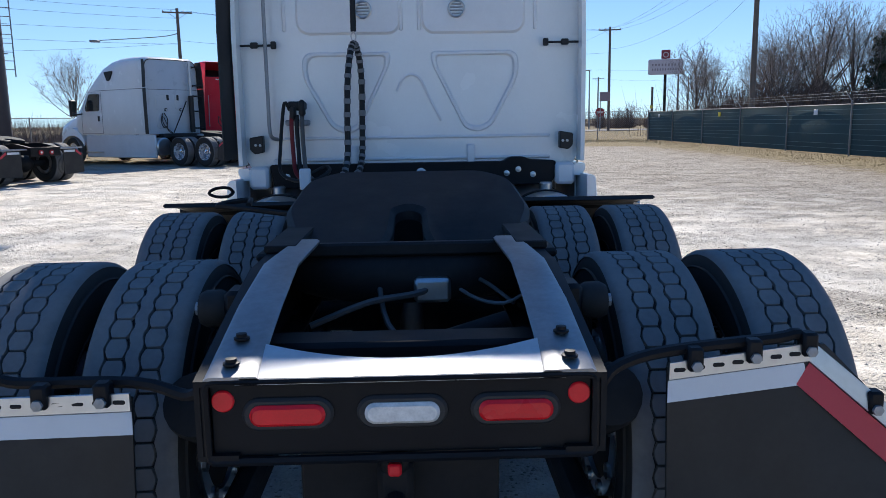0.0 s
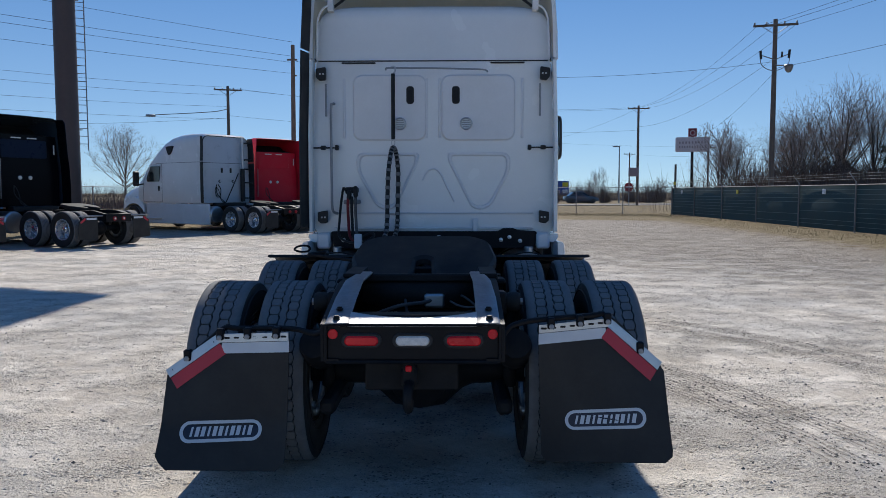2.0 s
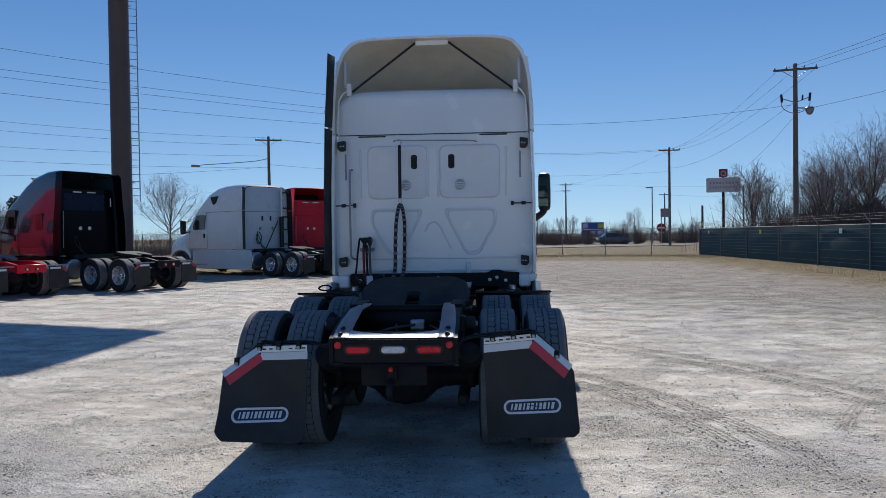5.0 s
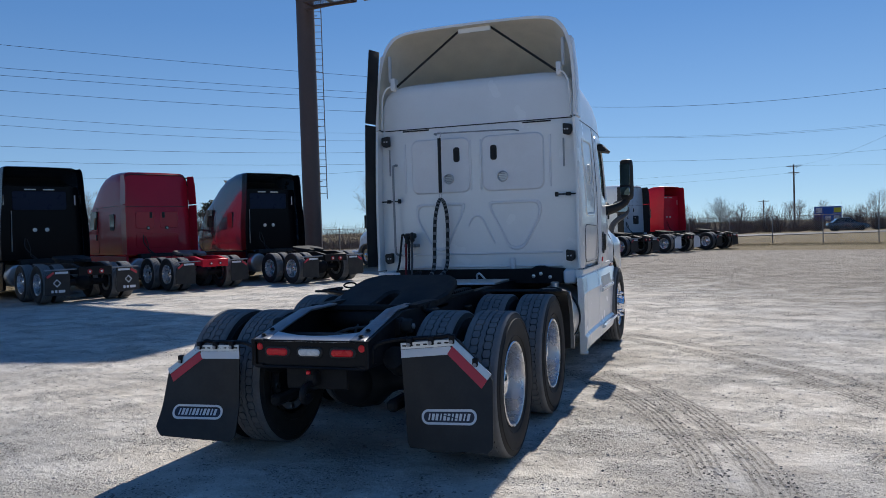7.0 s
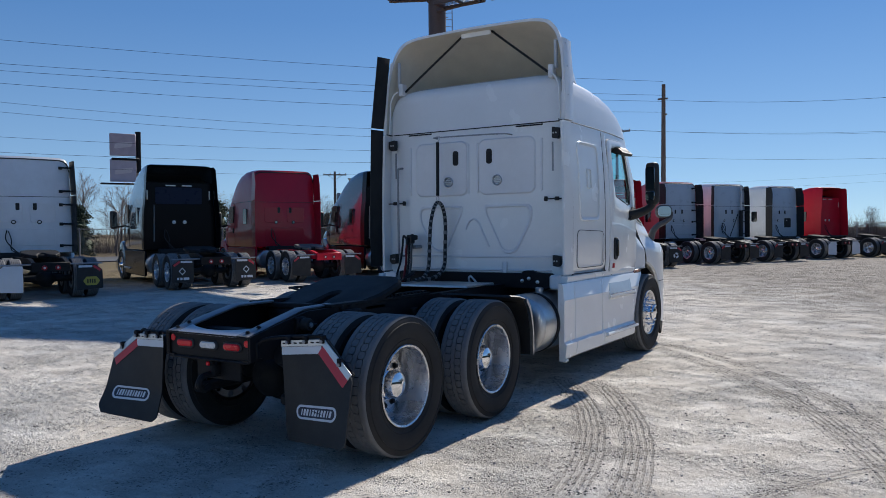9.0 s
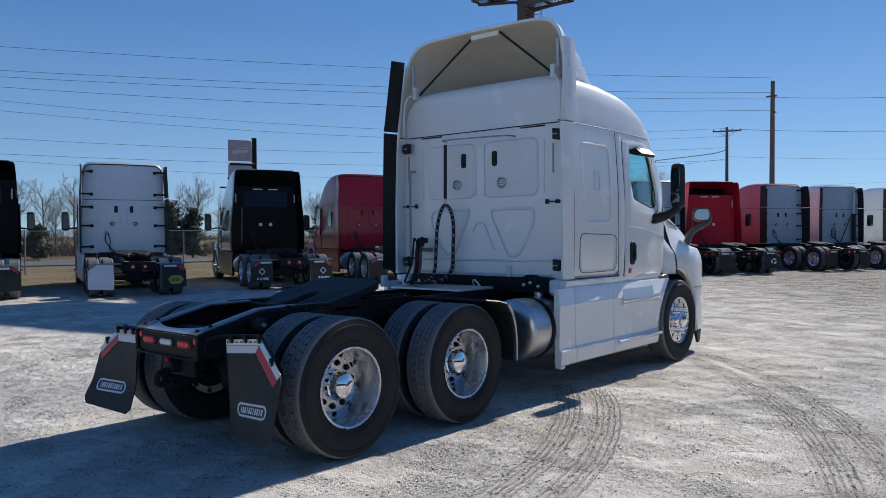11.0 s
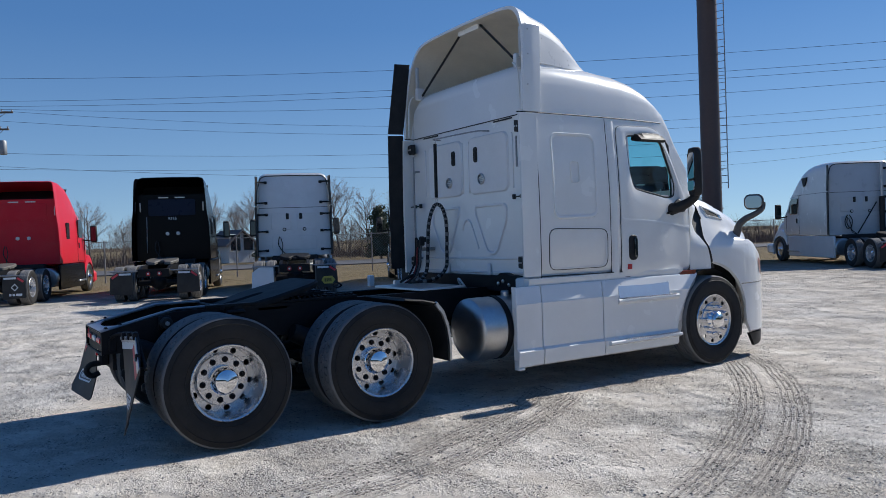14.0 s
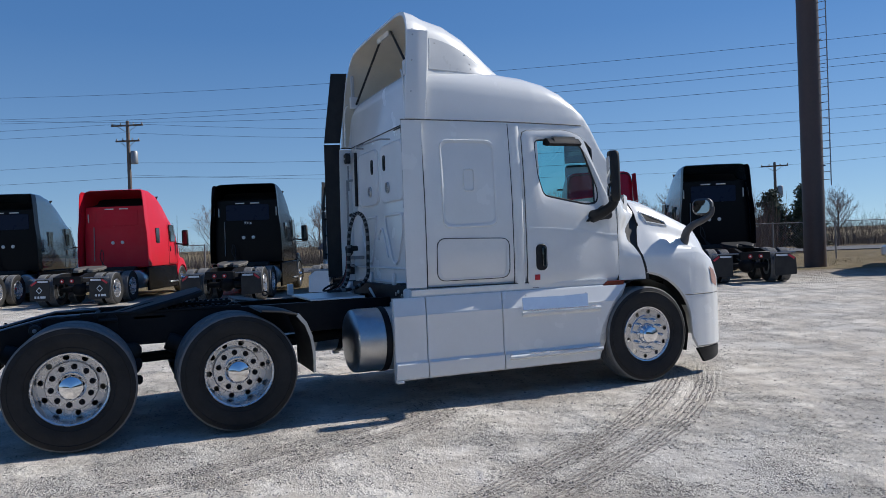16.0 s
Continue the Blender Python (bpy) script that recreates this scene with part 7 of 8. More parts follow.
# ---- chassis ----
for s in (1, -1):
    prof = lambda y, zt, zb, x0=0.345, x1=0.43: [(s * x0, y, zt), (s * x1, y, zt), (s * x1, y, zb), (s * x0, y, zb), (s * x0, y, zb + 0.012), (s * (x1 - 0.012), y, zb + 0.012), (s * (x1 - 0.012), y, zt - 0.012), (s * x0, y, zt - 0.012)]
    tp("frame_rail", Mesh().loft([prof(1.72, 0.895, 0.72), prof(1.98, 0.955, 0.72), prof(2.30, 1.02, 0.735), prof(5.4, 1.02, 0.735), prof(8.9, 1.0, 0.75)], True, True), BLACK_FRAME, "black steel frame rail")
    tp("ramp_plate", Mesh().loft([[(s * x, y, z + d) for x, d in ((x0, 0.0), (x1, 0.0), (x1 + 0.006, 0.012), (x1 - 0.004, 0.018), (x0 + 0.004, 0.018), (x0 - 0.004, 0.012))] for y, z, x0, x1 in ((1.721, 0.885, 0.298, 0.403), (1.85, 0.916, 0.302, 0.402), (2.05, 0.965, 0.302, 0.40), (2.30, 1.022, 0.298, 0.385), (2.68, 1.026, 0.288, 0.362))], True, True), RAIL_GREY, "worn grey ramp plate on the frame end")
    for y in (1.765, 1.87):
        b = tp("ramp_bolt", Mesh().lathe([(0.018, 0.0), (0.018, 0.004), (0.012, 0.006), (0.012, 0.013), (0.0, 0.014)], 12, "z"), BLACK_FRAME, at=pose(s * 0.36, y, 0.917 + (y - 1.765) * 0.24))
    # mud flap hanger
    z0 = 0.875 if s > 0 else 0.832
    hang = tp("flap_hanger", Mesh().tube(smooth([(s * 0.42, 1.80, 0.80), (s * 0.435, 1.79, 0.845), (s * 0.48, 1.82, z0), (s * 0.60, 1.86, z0 + 0.018), (s * 0.86, 1.885, z0 + 0.035 * (1 if s > 0 else 0.4)), (s * 0.93, 1.89, z0 + 0.035 * (1 if s > 0 else 0.4)), (s * 1.05, 1.895, z0 - 0.085), (s * 1.17, 1.90, z0 - 0.20)], 4), 0.014, 8), BLACK_FRAME, "bent steel mud flap hanger bar")
    part("hanger_foot", Mesh().box((min(s * 0.412, s * 0.44), 1.77, 0.74), (max(s * 0.412, s * 0.44), 1.83, 0.86), 0.006), BLACK_FRAME, hang)
    rz = 0.018 if s > 0 else -0.015
    lean = 0.028 if s > 0 else -0.012
    fl = round_poly([(s * 0.575, 0.842 + rz), (s * 0.925, 0.842 + rz + lean), (s * 1.165, 0.66 + rz), (s * 1.175, 0.64 + rz), (s * 1.2, 0.265 + rz), (s * 1.175, 0.225 + rz * 0.5), (s * 0.60, 0.185), (s * 0.578, 0.21)], 0.025, 3)
    if s > 0:
        yf = lambda v, u=0.75: 1.85 + (abs(u) - 0.6) * (0.1 - 0.5 * (0.88 - v)) + (0.88 - v) * 0.02
    else:
        yf = lambda v, u=0.75: 1.835 + (abs(u) - 0.6) * (0.08 - 0.4 * (0.88 - v)) - (0.88 - v) * 0.04 - 0.04 * max(0.0, 0.4 - v) / 0.18
    fm = lambda u, v, d, s=s: (u + s * 0.02, yf(v, u) - d, v)
    top = lambda x: 0.842 + rz + lean * (x - 0.575) / 0.35
    rows = []
    for v in [0.185 + rz * 0.5 + k * 0.035 for k in range(19)] + [top(0.58)]:
        x0 = 0.60 - 0.022 * (v - 0.2) / 0.65 + 0.03 * max(0.0, 1 - (v - 0.185) / 0.03)
        x1 = (1.205 if s > 0 else 1.188) - 0.022 * (v - 0.265) / 0.375 - 0.05 * max(0.0, 1 - (v - 0.185) / 0.05)
        if v > 0.64 + rz:
            x1 = min(x1, 1.178 - 0.253 * (v - 0.65 - rz) / (top(0.925) - 0.65 - rz))
        dip = lambda x: max(0.0, x - 0.58) / 0.65 * 0.045 * max(0.0, 1 - (v - 0.185) / 0.2) + (top(x) - top(0.58)) * max(0.0, v - 0.7) / 0.14
        xs = [x0 + (x1 - x0) * q / 10 for q in range(11)]
        rows.append([fm(s * x, v + dip(x), 0.005) for x in xs] + [fm(s * x, v + dip(x), -0.005) for x in xs[::-1]])
    flap = tp("mud_flap", Mesh().loft(rows, True, True), FLAP, "black rubber mud flap with white and red reflective tape")
    top = lambda x: 0.842 + rz + lean * (x - 0.575) / 0.35
    part("mounting_strip", Mesh().panel([(s * 0.58, top(0.58) + 0.012), (s * 0.925, top(0.925) + 0.012), (s * 0.925, top(0.925) - 0.030), (s * 0.58, top(0.58) - 0.030)], fm, 0.0055, 0.011, 0.002), ALU_DULL, flap, "punched metal mounting strip")
    part("mounting_strip", Mesh().panel([(s * 0.93, top(0.925) + 0.012), (s * 1.175, 0.672 + rz), (s * 1.15, 0.636 + rz), (s * 0.915, top(0.925) - 0.030)], fm, 0.0055, 0.0112, 0.002), ALU_DULL, flap)
    for k in range(7):
        x = 0.605 + k * 0.046
        part("strip_slot", Mesh().panel(rrect(s * x, top(x) - 0.008, 0.028, 0.010, 0.005, 3), fm, 0.010, 0.0125, 0.001), HOLE_SHADE, flap)
    for k in range(5):
        t = (k + 0.7) / 5.6
        x, z = 0.925 + 0.245 * t, top(0.925) - 0.010 + (0.655 + rz - top(0.925) + 0.008) * t
        a = math.atan2(0.655 + rz - top(0.925), s * 0.245)
        cs, sn = math.cos(a), math.sin(a)
        o = [(s * x + p * cs - q * sn, z + p * sn + q * cs) for p, q in rrect(0, 0, 0.028, 0.010, 0.005, 3)]
        part("strip_slot", Mesh().panel(o, fm, 0.010, 0.0127, 0.001), HOLE_SHADE, flap)
    part("white_tape", Mesh().panel([(s * 0.58, top(0.58) - 0.032), (s * 0.905, top(0.905) - 0.032), (s * 0.915, top(0.905) - 0.082), (s * 0.58, top(0.58) - 0.085)], fm, 0.0055, 0.0075, 0.0005), REFLECT_WHITE, flap, "white reflective tape")
    part("red_tape", Mesh().panel([(s * 0.918, top(0.925) - 0.034), (s * 1.148, 0.634 + rz), (s * 1.115, 0.585 + rz), (s * 0.885, top(0.925) - 0.082)][::1], fm, 0.0055, 0.0078, 0.0005), REFLECT_RED, flap, "red reflective tape")
    for x, z in ((0.66, top(0.66) + 0.006), (0.80, top(0.80) + 0.006), (0.935, top(0.925) + 0.004), (1.09, 0.735 + rz)):
        c = part("clamp", Mesh().box((s * x - 0.018, yf(z, x) - 0.026, z - 0.022), (s * x + 0.018, yf(z, x) + 0.012, z + 0.034), 0.006), BLACK_FRAME, flap)
        part("bolt", Mesh().lathe([(0.013, 0), (0.013, 0.008), (0.0, 0.010)], 6, "y"), GALV, c, at=pose(s * x, yf(z, x) - 0.026, z - 0.008, 0, 0, 180))
    lz = 0.42 if s > 0 else 0.373
    tilt = 0.07 if s > 0 else 0.0
    lx = s * 0.90
    ov = lambda w, h, r: [(lx + p, lz + q + p * tilt) for p, q in rrect(0, 0, w, h, r, 6)]
    bd = part("badge_ring", Mesh().ringplate(ov(0.38, 0.095, 0.046), ov(0.35, 0.066, 0.032), fm, 0.005, 0.0075), REFLECT_WHITE, flap, "silver oval badge with plain bars")
    part("badge_field", Mesh().panel(ov(0.352, 0.068, 0.033), fm, 0.004, 0.0058, 0.0004), BADGE_BLUE, bd, "dark blue badge field")
    for k in range(11):
        x = -0.135 + k * 0.027
        wd = 0.018 if k % 3 else 0.010
        part("badge_bar", Mesh().panel([(lx + x + e * wd / 2 + f * 0.004, lz + f * 0.021 + x * tilt) for e, f in ((-1, -1), (1, -1), (1, 1), (-1, 1))], fm, 0.005, 0.0072, 0.0004), REFLECT_WHITE, flap)
    # quarter fender ahead of the drive tyres
    arc = [(4.02, 1.035), (4.20, 1.015), (4.33, 0.985), (4.40, 0.90), (4.445, 0.78), (4.465, 0.64), (4.465, 0.47)]
    fen = tp("quarter_fender", Mesh().loft([[(s * 0.50, y, z), (s * 1.215, y, z), (s * 1.23, y + 0.004, z - 0.012), (s * 1.215, y - 0.01, z - 0.02), (s * 0.50, y - 0.01, z - 0.016)] for y, z in arc], True, True), BLACK_PLASTIC, "black curved quarter fender")
    part("fender_edge", Mesh().loft([[(s * 1.205, y + 0.003, z + 0.004), (s * 1.238, y + 0.006, z + 0.002), (s * 1.238, y - 0.014, z - 0.024), (s * 1.205, y - 0.012, z - 0.02)] for y, z in arc[2:]], True, True), ALU_DULL if s > 0 else BLACK_PLASTIC, fen, "worn pale fender edge")
    part("fender_arm", Mesh().tube([(s * 0.42, 4.33, 0.95), (s * 1.22, 4.36, 0.955)], 0.022, 8), BLACK_FRAME, fen)
    # fuel tank with straps
    tank = tp("fuel_tank", Mesh().lathe([(0.0, 4.87), (0.19, 4.872), (0.27, 4.885), (0.297, 4.91), (0.303, 4.95), (0.303, 6.1), (0.28, 6.15), (0.0, 6.16)], 48, "y", (s * 0.865, 0, 0.655)), ALU_DULL, "round brushed aluminium fuel tank")
    for y in (5.16, 5.85):
        part("tank_strap", Mesh().lathe([(0.303, y), (0.310, y), (0.310, y + 0.06), (0.303, y + 0.06)], 48, "y", (s * 0.865, 0, 0.655)), BLACK_FRAME, tank)
    part("filler_cap", Mesh().lathe([(0.045, 0.0), (0.045, 0.05), (0.035, 0.06), (0.0, 0.06)], 16, "z", (s * 0.89, 5.34, 0.945)), ALU_DULL, tank)
    # brake chambers, air springs and hangers
    for y in (2.5, 3.82):
        tp("brake_chamber", Mesh().lathe([(0.0, -0.15), (0.075, -0.145), (0.085, -0.10), (0.085, -0.02), (0.092, 0.0), (0.085, 0.02), (0.085, 0.08), (0.06, 0.12), (0.0, 0.125)], 18, "y"), GREASE, "dark brake chamber", pose(s * 0.50, y - 0.42, 0.70, -25, 0, 0))
        tp("air_spring", Mesh().lathe([(0.0, 0.50), (0.10, 0.50), (0.13, 0.55), (0.13, 0.60), (0.11, 0.63), (0.13, 0.66), (0.13, 0.72), (0.10, 0.76), (0.0, 0.76)], 20, "z", (s * 0.50, y + 0.40 if y > 3 else y + 0.42, 0)), RUBBER)
        tp("shock_absorber", Mesh().tube([(s * 0.49, y - 0.22, 0.93), (s * 0.50, y - 0.14, 0.45)], 0.035, 10), GREASE)
        tp("trailing_arm", Mesh().box((s * 0.45 - 0.04, y - 0.5, 0.38), (s * 0.45 + 0.04, y + 0.55, 0.46), 0.02), GREASE)
for y in (2.5, 3.82):
    ax = tp("drive_axle", Mesh().lathe([(0.0, -0.62), (0.065, -0.62), (0.075, -0.30), (0.10, -0.24), (0.19, -0.14), (0.215, 0.0), (0.19, 0.14), (0.10, 0.24), (0.075, 0.30), (0.065, 0.62), (0.0, 0.62)], 24, "x", (0, y, 0.5)), GREASE, "greasy axle housing")
    part("axle_cover", Mesh().lathe([(0.17, 0.0), (0.16, 0.07), (0.11, 0.13), (0.0, 0.16)], 24, "y"), GREASE, ax, at=pose(0, y - 0.12, 0.5, 0, 0, 180))
    for x in (1.05, -1.05):
        wheel(truck, x, y - TY, 0.504, "outer")
        wheel(truck, 0.70 if x > 0 else -0.70, y - TY, 0.504, "inner")
for x in (1.1, -1.1):
    wheel(truck, x, 8.055 - TY, 0.504, "front")
tp("front_axle", Mesh().tube([(-0.9, 8.03, 0.46), (0.9, 8.03, 0.46)], 0.06, 8), BLACK_FRAME)
tp("drive_shaft", Mesh().tube([(0.0, 2.62, 0.55), (0.0, 3.62, 0.58)], 0.05, 10).tube([(0.0, 3.95, 0.58), (0.0, 6.4, 0.72)], 0.06, 10), GREASE)
for y in (2.02, 3.15, 4.45, 5.2, 6.4):
    tp("crossmember", Mesh().box((-0.42, y - 0.06, 0.74), (0.42, y + 0.06, 0.90), 0.012), BLACK_FRAME)
tp("torque_rod", Mesh().tube([(-0.34, 2.32, 0.66), (0.30, 2.40, 0.83)], 0.032, 10).lathe([(0.0, -0.05), (0.06, -0.05), (0.06, 0.05), (0.0, 0.05)], 16, "y", (-0.34, 2.32, 0.66)), GREASE, "greasy torque rod")
for s in (1, -1):
    sm = tp("shock_mount", Mesh().box((min(s * 0.42, s * 0.47), 2.15, 0.87), (max(s * 0.42, s * 0.47), 2.25, 0.99), 0.012), BLACK_FRAME, "black shock mount with rubber bushing")
    part("bushing", Mesh().lathe([(0.0, -0.035), (0.042, -0.035), (0.05, -0.02), (0.05, 0.02), (0.042, 0.035), (0.0, 0.035)], 18, "x", (s * 0.505, 2.2, 0.935)), RUBBER, sm)
    part("bolt", Mesh().lathe([(0.018, 0.0), (0.018, 0.014), (0.0, 0.017)], 8, "x"), GALV, sm, at=pose(s * 0.54, 2.2, 0.935, 0, 0, 0 if s > 0 else 180))
for pts, r in (([(0.16, 2.72, 0.93), (0.05, 2.6, 0.88), (-0.12, 2.55, 0.86), (-0.3, 2.5, 0.80)], 0.011), ([(-0.1, 2.72, 0.92), (-0.06, 2.5, 0.80), (0.05, 2.4, 0.74), (0.2, 2.3, 0.72)], 0.009), ([(0.22, 2.72, 0.90), (0.26, 2.6, 0.90), (0.33, 2.5, 0.86)], 0.007)):
    tp("brake_hose", Mesh().tube(smooth(pts, 4), r, 7), DARK_GREY, "dusty rubber brake hose")
tp("valve_block", Mesh().box((0.02, 2.6, 0.84), (0.14, 2.68, 0.92), 0.012), ALU_DULL, "small dull metal brake valve")
tp("air_line", Mesh().tube(smooth([(0.10, 2.75, 0.92), (0.2, 2.62, 0.86), (0.3, 2.5, 0.86), (0.40, 2.55, 0.9)], 4), 0.006, 6), HOSE_WRAP)
tp("air_tank", Mesh().lathe([(0.0, -0.32), (0.08, -0.31), (0.115, -0.27), (0.115, 0.27), (0.08, 0.31), (0.0, 0.32)], 20, "y", (0.0, 4.75, 0.80)), BLACK_FRAME)
tp("deck_plate", Mesh().panel([(-0.50, 4.62), (0.44, 4.62), (0.44, 5.18), (-0.50, 5.18)], XY(1.030), 0.0, 0.022, 0.006), ALU_DULL, "bright metal deck plate behind the cab")
tp("deck_box", Mesh().box((-0.64, 4.60, 1.04), (-0.58, 4.66, 1.16), 0.006), REFLECT_WHITE)

tp("tie_ring", Mesh().tube(smooth([(-0.98, 4.45, 1.05), (-1.0, 4.42, 1.075), (-1.06, 4.40, 1.075), (-1.10, 4.40, 1.05), (-1.06, 4.40, 1.03), (-1.0, 4.42, 1.03), (-0.98, 4.45, 1.05)], 3), 0.009, 6), BLACK_FRAME)

# frame end: plate with lamps
end = tp("end_plate", Mesh().panel(round_poly([(-0.403, 0.885), (0.403, 0.885), (0.403, 0.735), (0.393, 0.722), (-0.393, 0.722), (-0.403, 0.735)], 0.01, 3), XZ(1.738), -0.05, 0.0, 0.004), BLACK_FRAME, "black frame end plate with red and white lamps")
part("plate_lip", rib(Mesh(), [(x, 1.728, z) for x, z in rrect(0, 0.803, 0.82, 0.176, 0.018, 4)], 0.010, 6), BLACK_FRAME, end)
part("top_plate", Mesh().loft([[(x, 1.721, 0.885 + d), (x, 1.721, 0.899 + d), (x, 1.731 + dd, 0.903 + 0.245 * dd + d), (x, 1.731 + dd, 0.889 + 0.245 * dd + d)] for x, dd, d in [(-0.335 + 0.67 * i / 16, 0.055 + 0.085 * (abs(i - 8) / 8) ** 2, 0.0) for i in range(17)]], True, True), STEEL, end, "worn bright metal cross plate")
for x, me in ((-0.24, RED_LENS), (0.0, CLEAR_LENS), (0.24, RED_LENS)):
    lp = part("lamp_grommet", Mesh().panel(rrect(x, 0.815, 0.192, 0.072, 0.036, 7), XZ(1.738), 0.0, 0.010, 0.006), SEAL, end, "rubber lamp grommet")
    part("lamp_lens", Mesh().panel(rrect(x, 0.815, 0.158, 0.046, 0.022, 7), XZ(1.728), 0.0, 0.010, 0.007), me, lp, "oval lamp lens")
for x in (-0.375, 0.375):
    part("reflector", Mesh().panel(rrect(x, 0.846, 0.048, 0.048, 0.024, 8), XZ(1.738), 0.0, 0.006, 0.003), RED_LENS, end, "small red reflector")
hp = tp("hitch_plate", Mesh().box((-0.235, 1.83, 0.555), (0.215, 1.86, 0.705), 0.006), GREASE, "dark steel hitch plate under the frame end")
part("pintle_hook", Mesh().box((-0.06, 1.76, 0.58), (0.02, 1.84, 0.68), 0.015).tube(smooth([(-0.02, 1.77, 0.60), (-0.02, 1.69, 0.59), (-0.02, 1.66, 0.54), (-0.02, 1.70, 0.50), (-0.02, 1.76, 0.52)], 4), 0.024, 8).box((-0.05, 1.75, 0.66), (0.01, 1.80, 0.715), 0.012), GREASE, hp, "pintle hook")
part("hook_pin", Mesh().box((-0.035, 1.735, 0.665), (-0.005, 1.755, 0.695), 0.005), RED_LENS, hp)

# fifth wheel
fw_z = lambda y: 0.985 + (y - 2.72) * 0.245
fw_o = round_poly([(-0.44, 3.50), (-0.32, 3.62), (0.32, 3.62), (0.44, 3.50), (0.475, 3.15), (0.40, 2.86), (0.33, 2.70), (0.10, 2.70), (0.055, 2.92), (0.05, 3.14), (0.0, 3.18), (-0.05, 3.14), (-0.055, 2.92), (-0.10, 2.70), (-0.33, 2.70), (-0.40, 2.86), (-0.475, 3.15)], 0.06, 3)
fw = tp("fifth_wheel", Mesh().panel(fw_o, lambda u, v, d: (u, v, fw_z(v) + d), -0.055, 0.0, 0.02), GREASE, "black greasy fifth wheel coupling plate")
for s in (1, -1):
    part("pivot_bracket", Mesh().box((s * 0.36 - 0.07, 2.98, 0.95), (s * 0.36 + 0.07, 3.28, 1.01), 0.02), GREASE, fw)
    part("skid_ear", Mesh().box((s * 0.45 - 0.05, 2.70, 0.965), (s * 0.45 + 0.05, 2.86, 0.995), 0.01), GREASE, fw)
    g = Mesh().box((s * 0.39 - 0.05, 2.55, 1.02), (s * 0.39 + 0.05, 3.95, 1.045), 0.004)
    for k in range(16):
        g.box((s * 0.39 - 0.055, 3.1 + k * 0.053, 1.044), (s * 0.39 + 0.03, 3.128 + k * 0.053, 1.062), 0.003)
    part("slider_rail", g, GREASE, fw, "toothed slider rail")
part("apron", Mesh().loft([[(x, 2.70 + 0.12 * (abs(x) / 0.45) ** 3 - 0.06 * math.sin(a), fw_z(2.74) - 0.085 + 0.085 * math.cos(a) + 0.05 * (abs(x) / 0.45) ** 2.5) for a in [math.pi * q / 8 for q in range(9)]] + [(x, 2.86, fw_z(2.86) - 0.14), (x, 2.86, fw_z(2.86) - 0.02)] for x in [-0.45 + 0.05 * q for q in range(19)]], True, True), GREASE, fw, "rounded greasy rear lip of the coupling plate")
part("slider_cross", Mesh().box((-0.45, 2.66, 0.985), (0.45, 2.70, 1.03), 0.008), GREASE, fw)
part("release_handle", Mesh().tube(smooth([(-0.44, 3.3, 1.05), (-0.75, 3.4, 1.08), (-0.80, 3.42, 1.08), (-0.80, 3.55, 1.08), (-0.70, 3.58, 1.09), (-0.68, 3.45, 1.08)], 4), 0.012, 7), GREASE, fw)


# ---- the other parked trucks ----
def bg_rings(style):
    if style == "dome":
        rt = [(0.0, 3.80), (0.05, 3.86), (0.6, 3.89), (1.1, 3.87), (1.5, 3.78), (1.85, 3.6), (2.15, 3.32), (2.45, 2.98), (2.65, 2.75), (2.9, 2.4), (3.15, 2.08), (3.3, 1.98)]
    else:
        rt = [(0.0, 3.84), (0.1, 3.86), (0.6, 3.84), (1.2, 3.70), (1.7, 3.42), (2.1, 3.1), (2.4, 2.85), (2.65, 2.7), (2.9, 2.4), (3.15, 2.08), (3.3, 1.98)]
    out = []
    for y, zt in rt:
        w = 1.21 - 0.05 * max(0, y - 2.0) ** 1.3
        zs = min(2.75, zt - 0.06)
        lean = 0.055 if style == "dome" else 0.08
        half = [(0, 1.1), (w - 0.03, 1.1), (w, 1.2), (w, 1.7), (w - 0.026, min(2.3, zs - 0.05)), (w - lean, zs)]
        h = zt - zs
        for i in range(1, 7):
            a = radians(15 * i)
            half.append(((w - lean) * math.cos(a) ** (0.2 if style == "dome" else 0.13) - (0.0 if style == "dome" else 0.05 * math.sin(a) ** 0.24) if i < 6 else 0.0, zs + h * math.sin(a) ** (0.30 if style == "dome" else 0.24)))
        out.append([(x, y, z) for x, z in half] + [(-x, y, z) for x, z in half[-2:0:-1]])
    return out


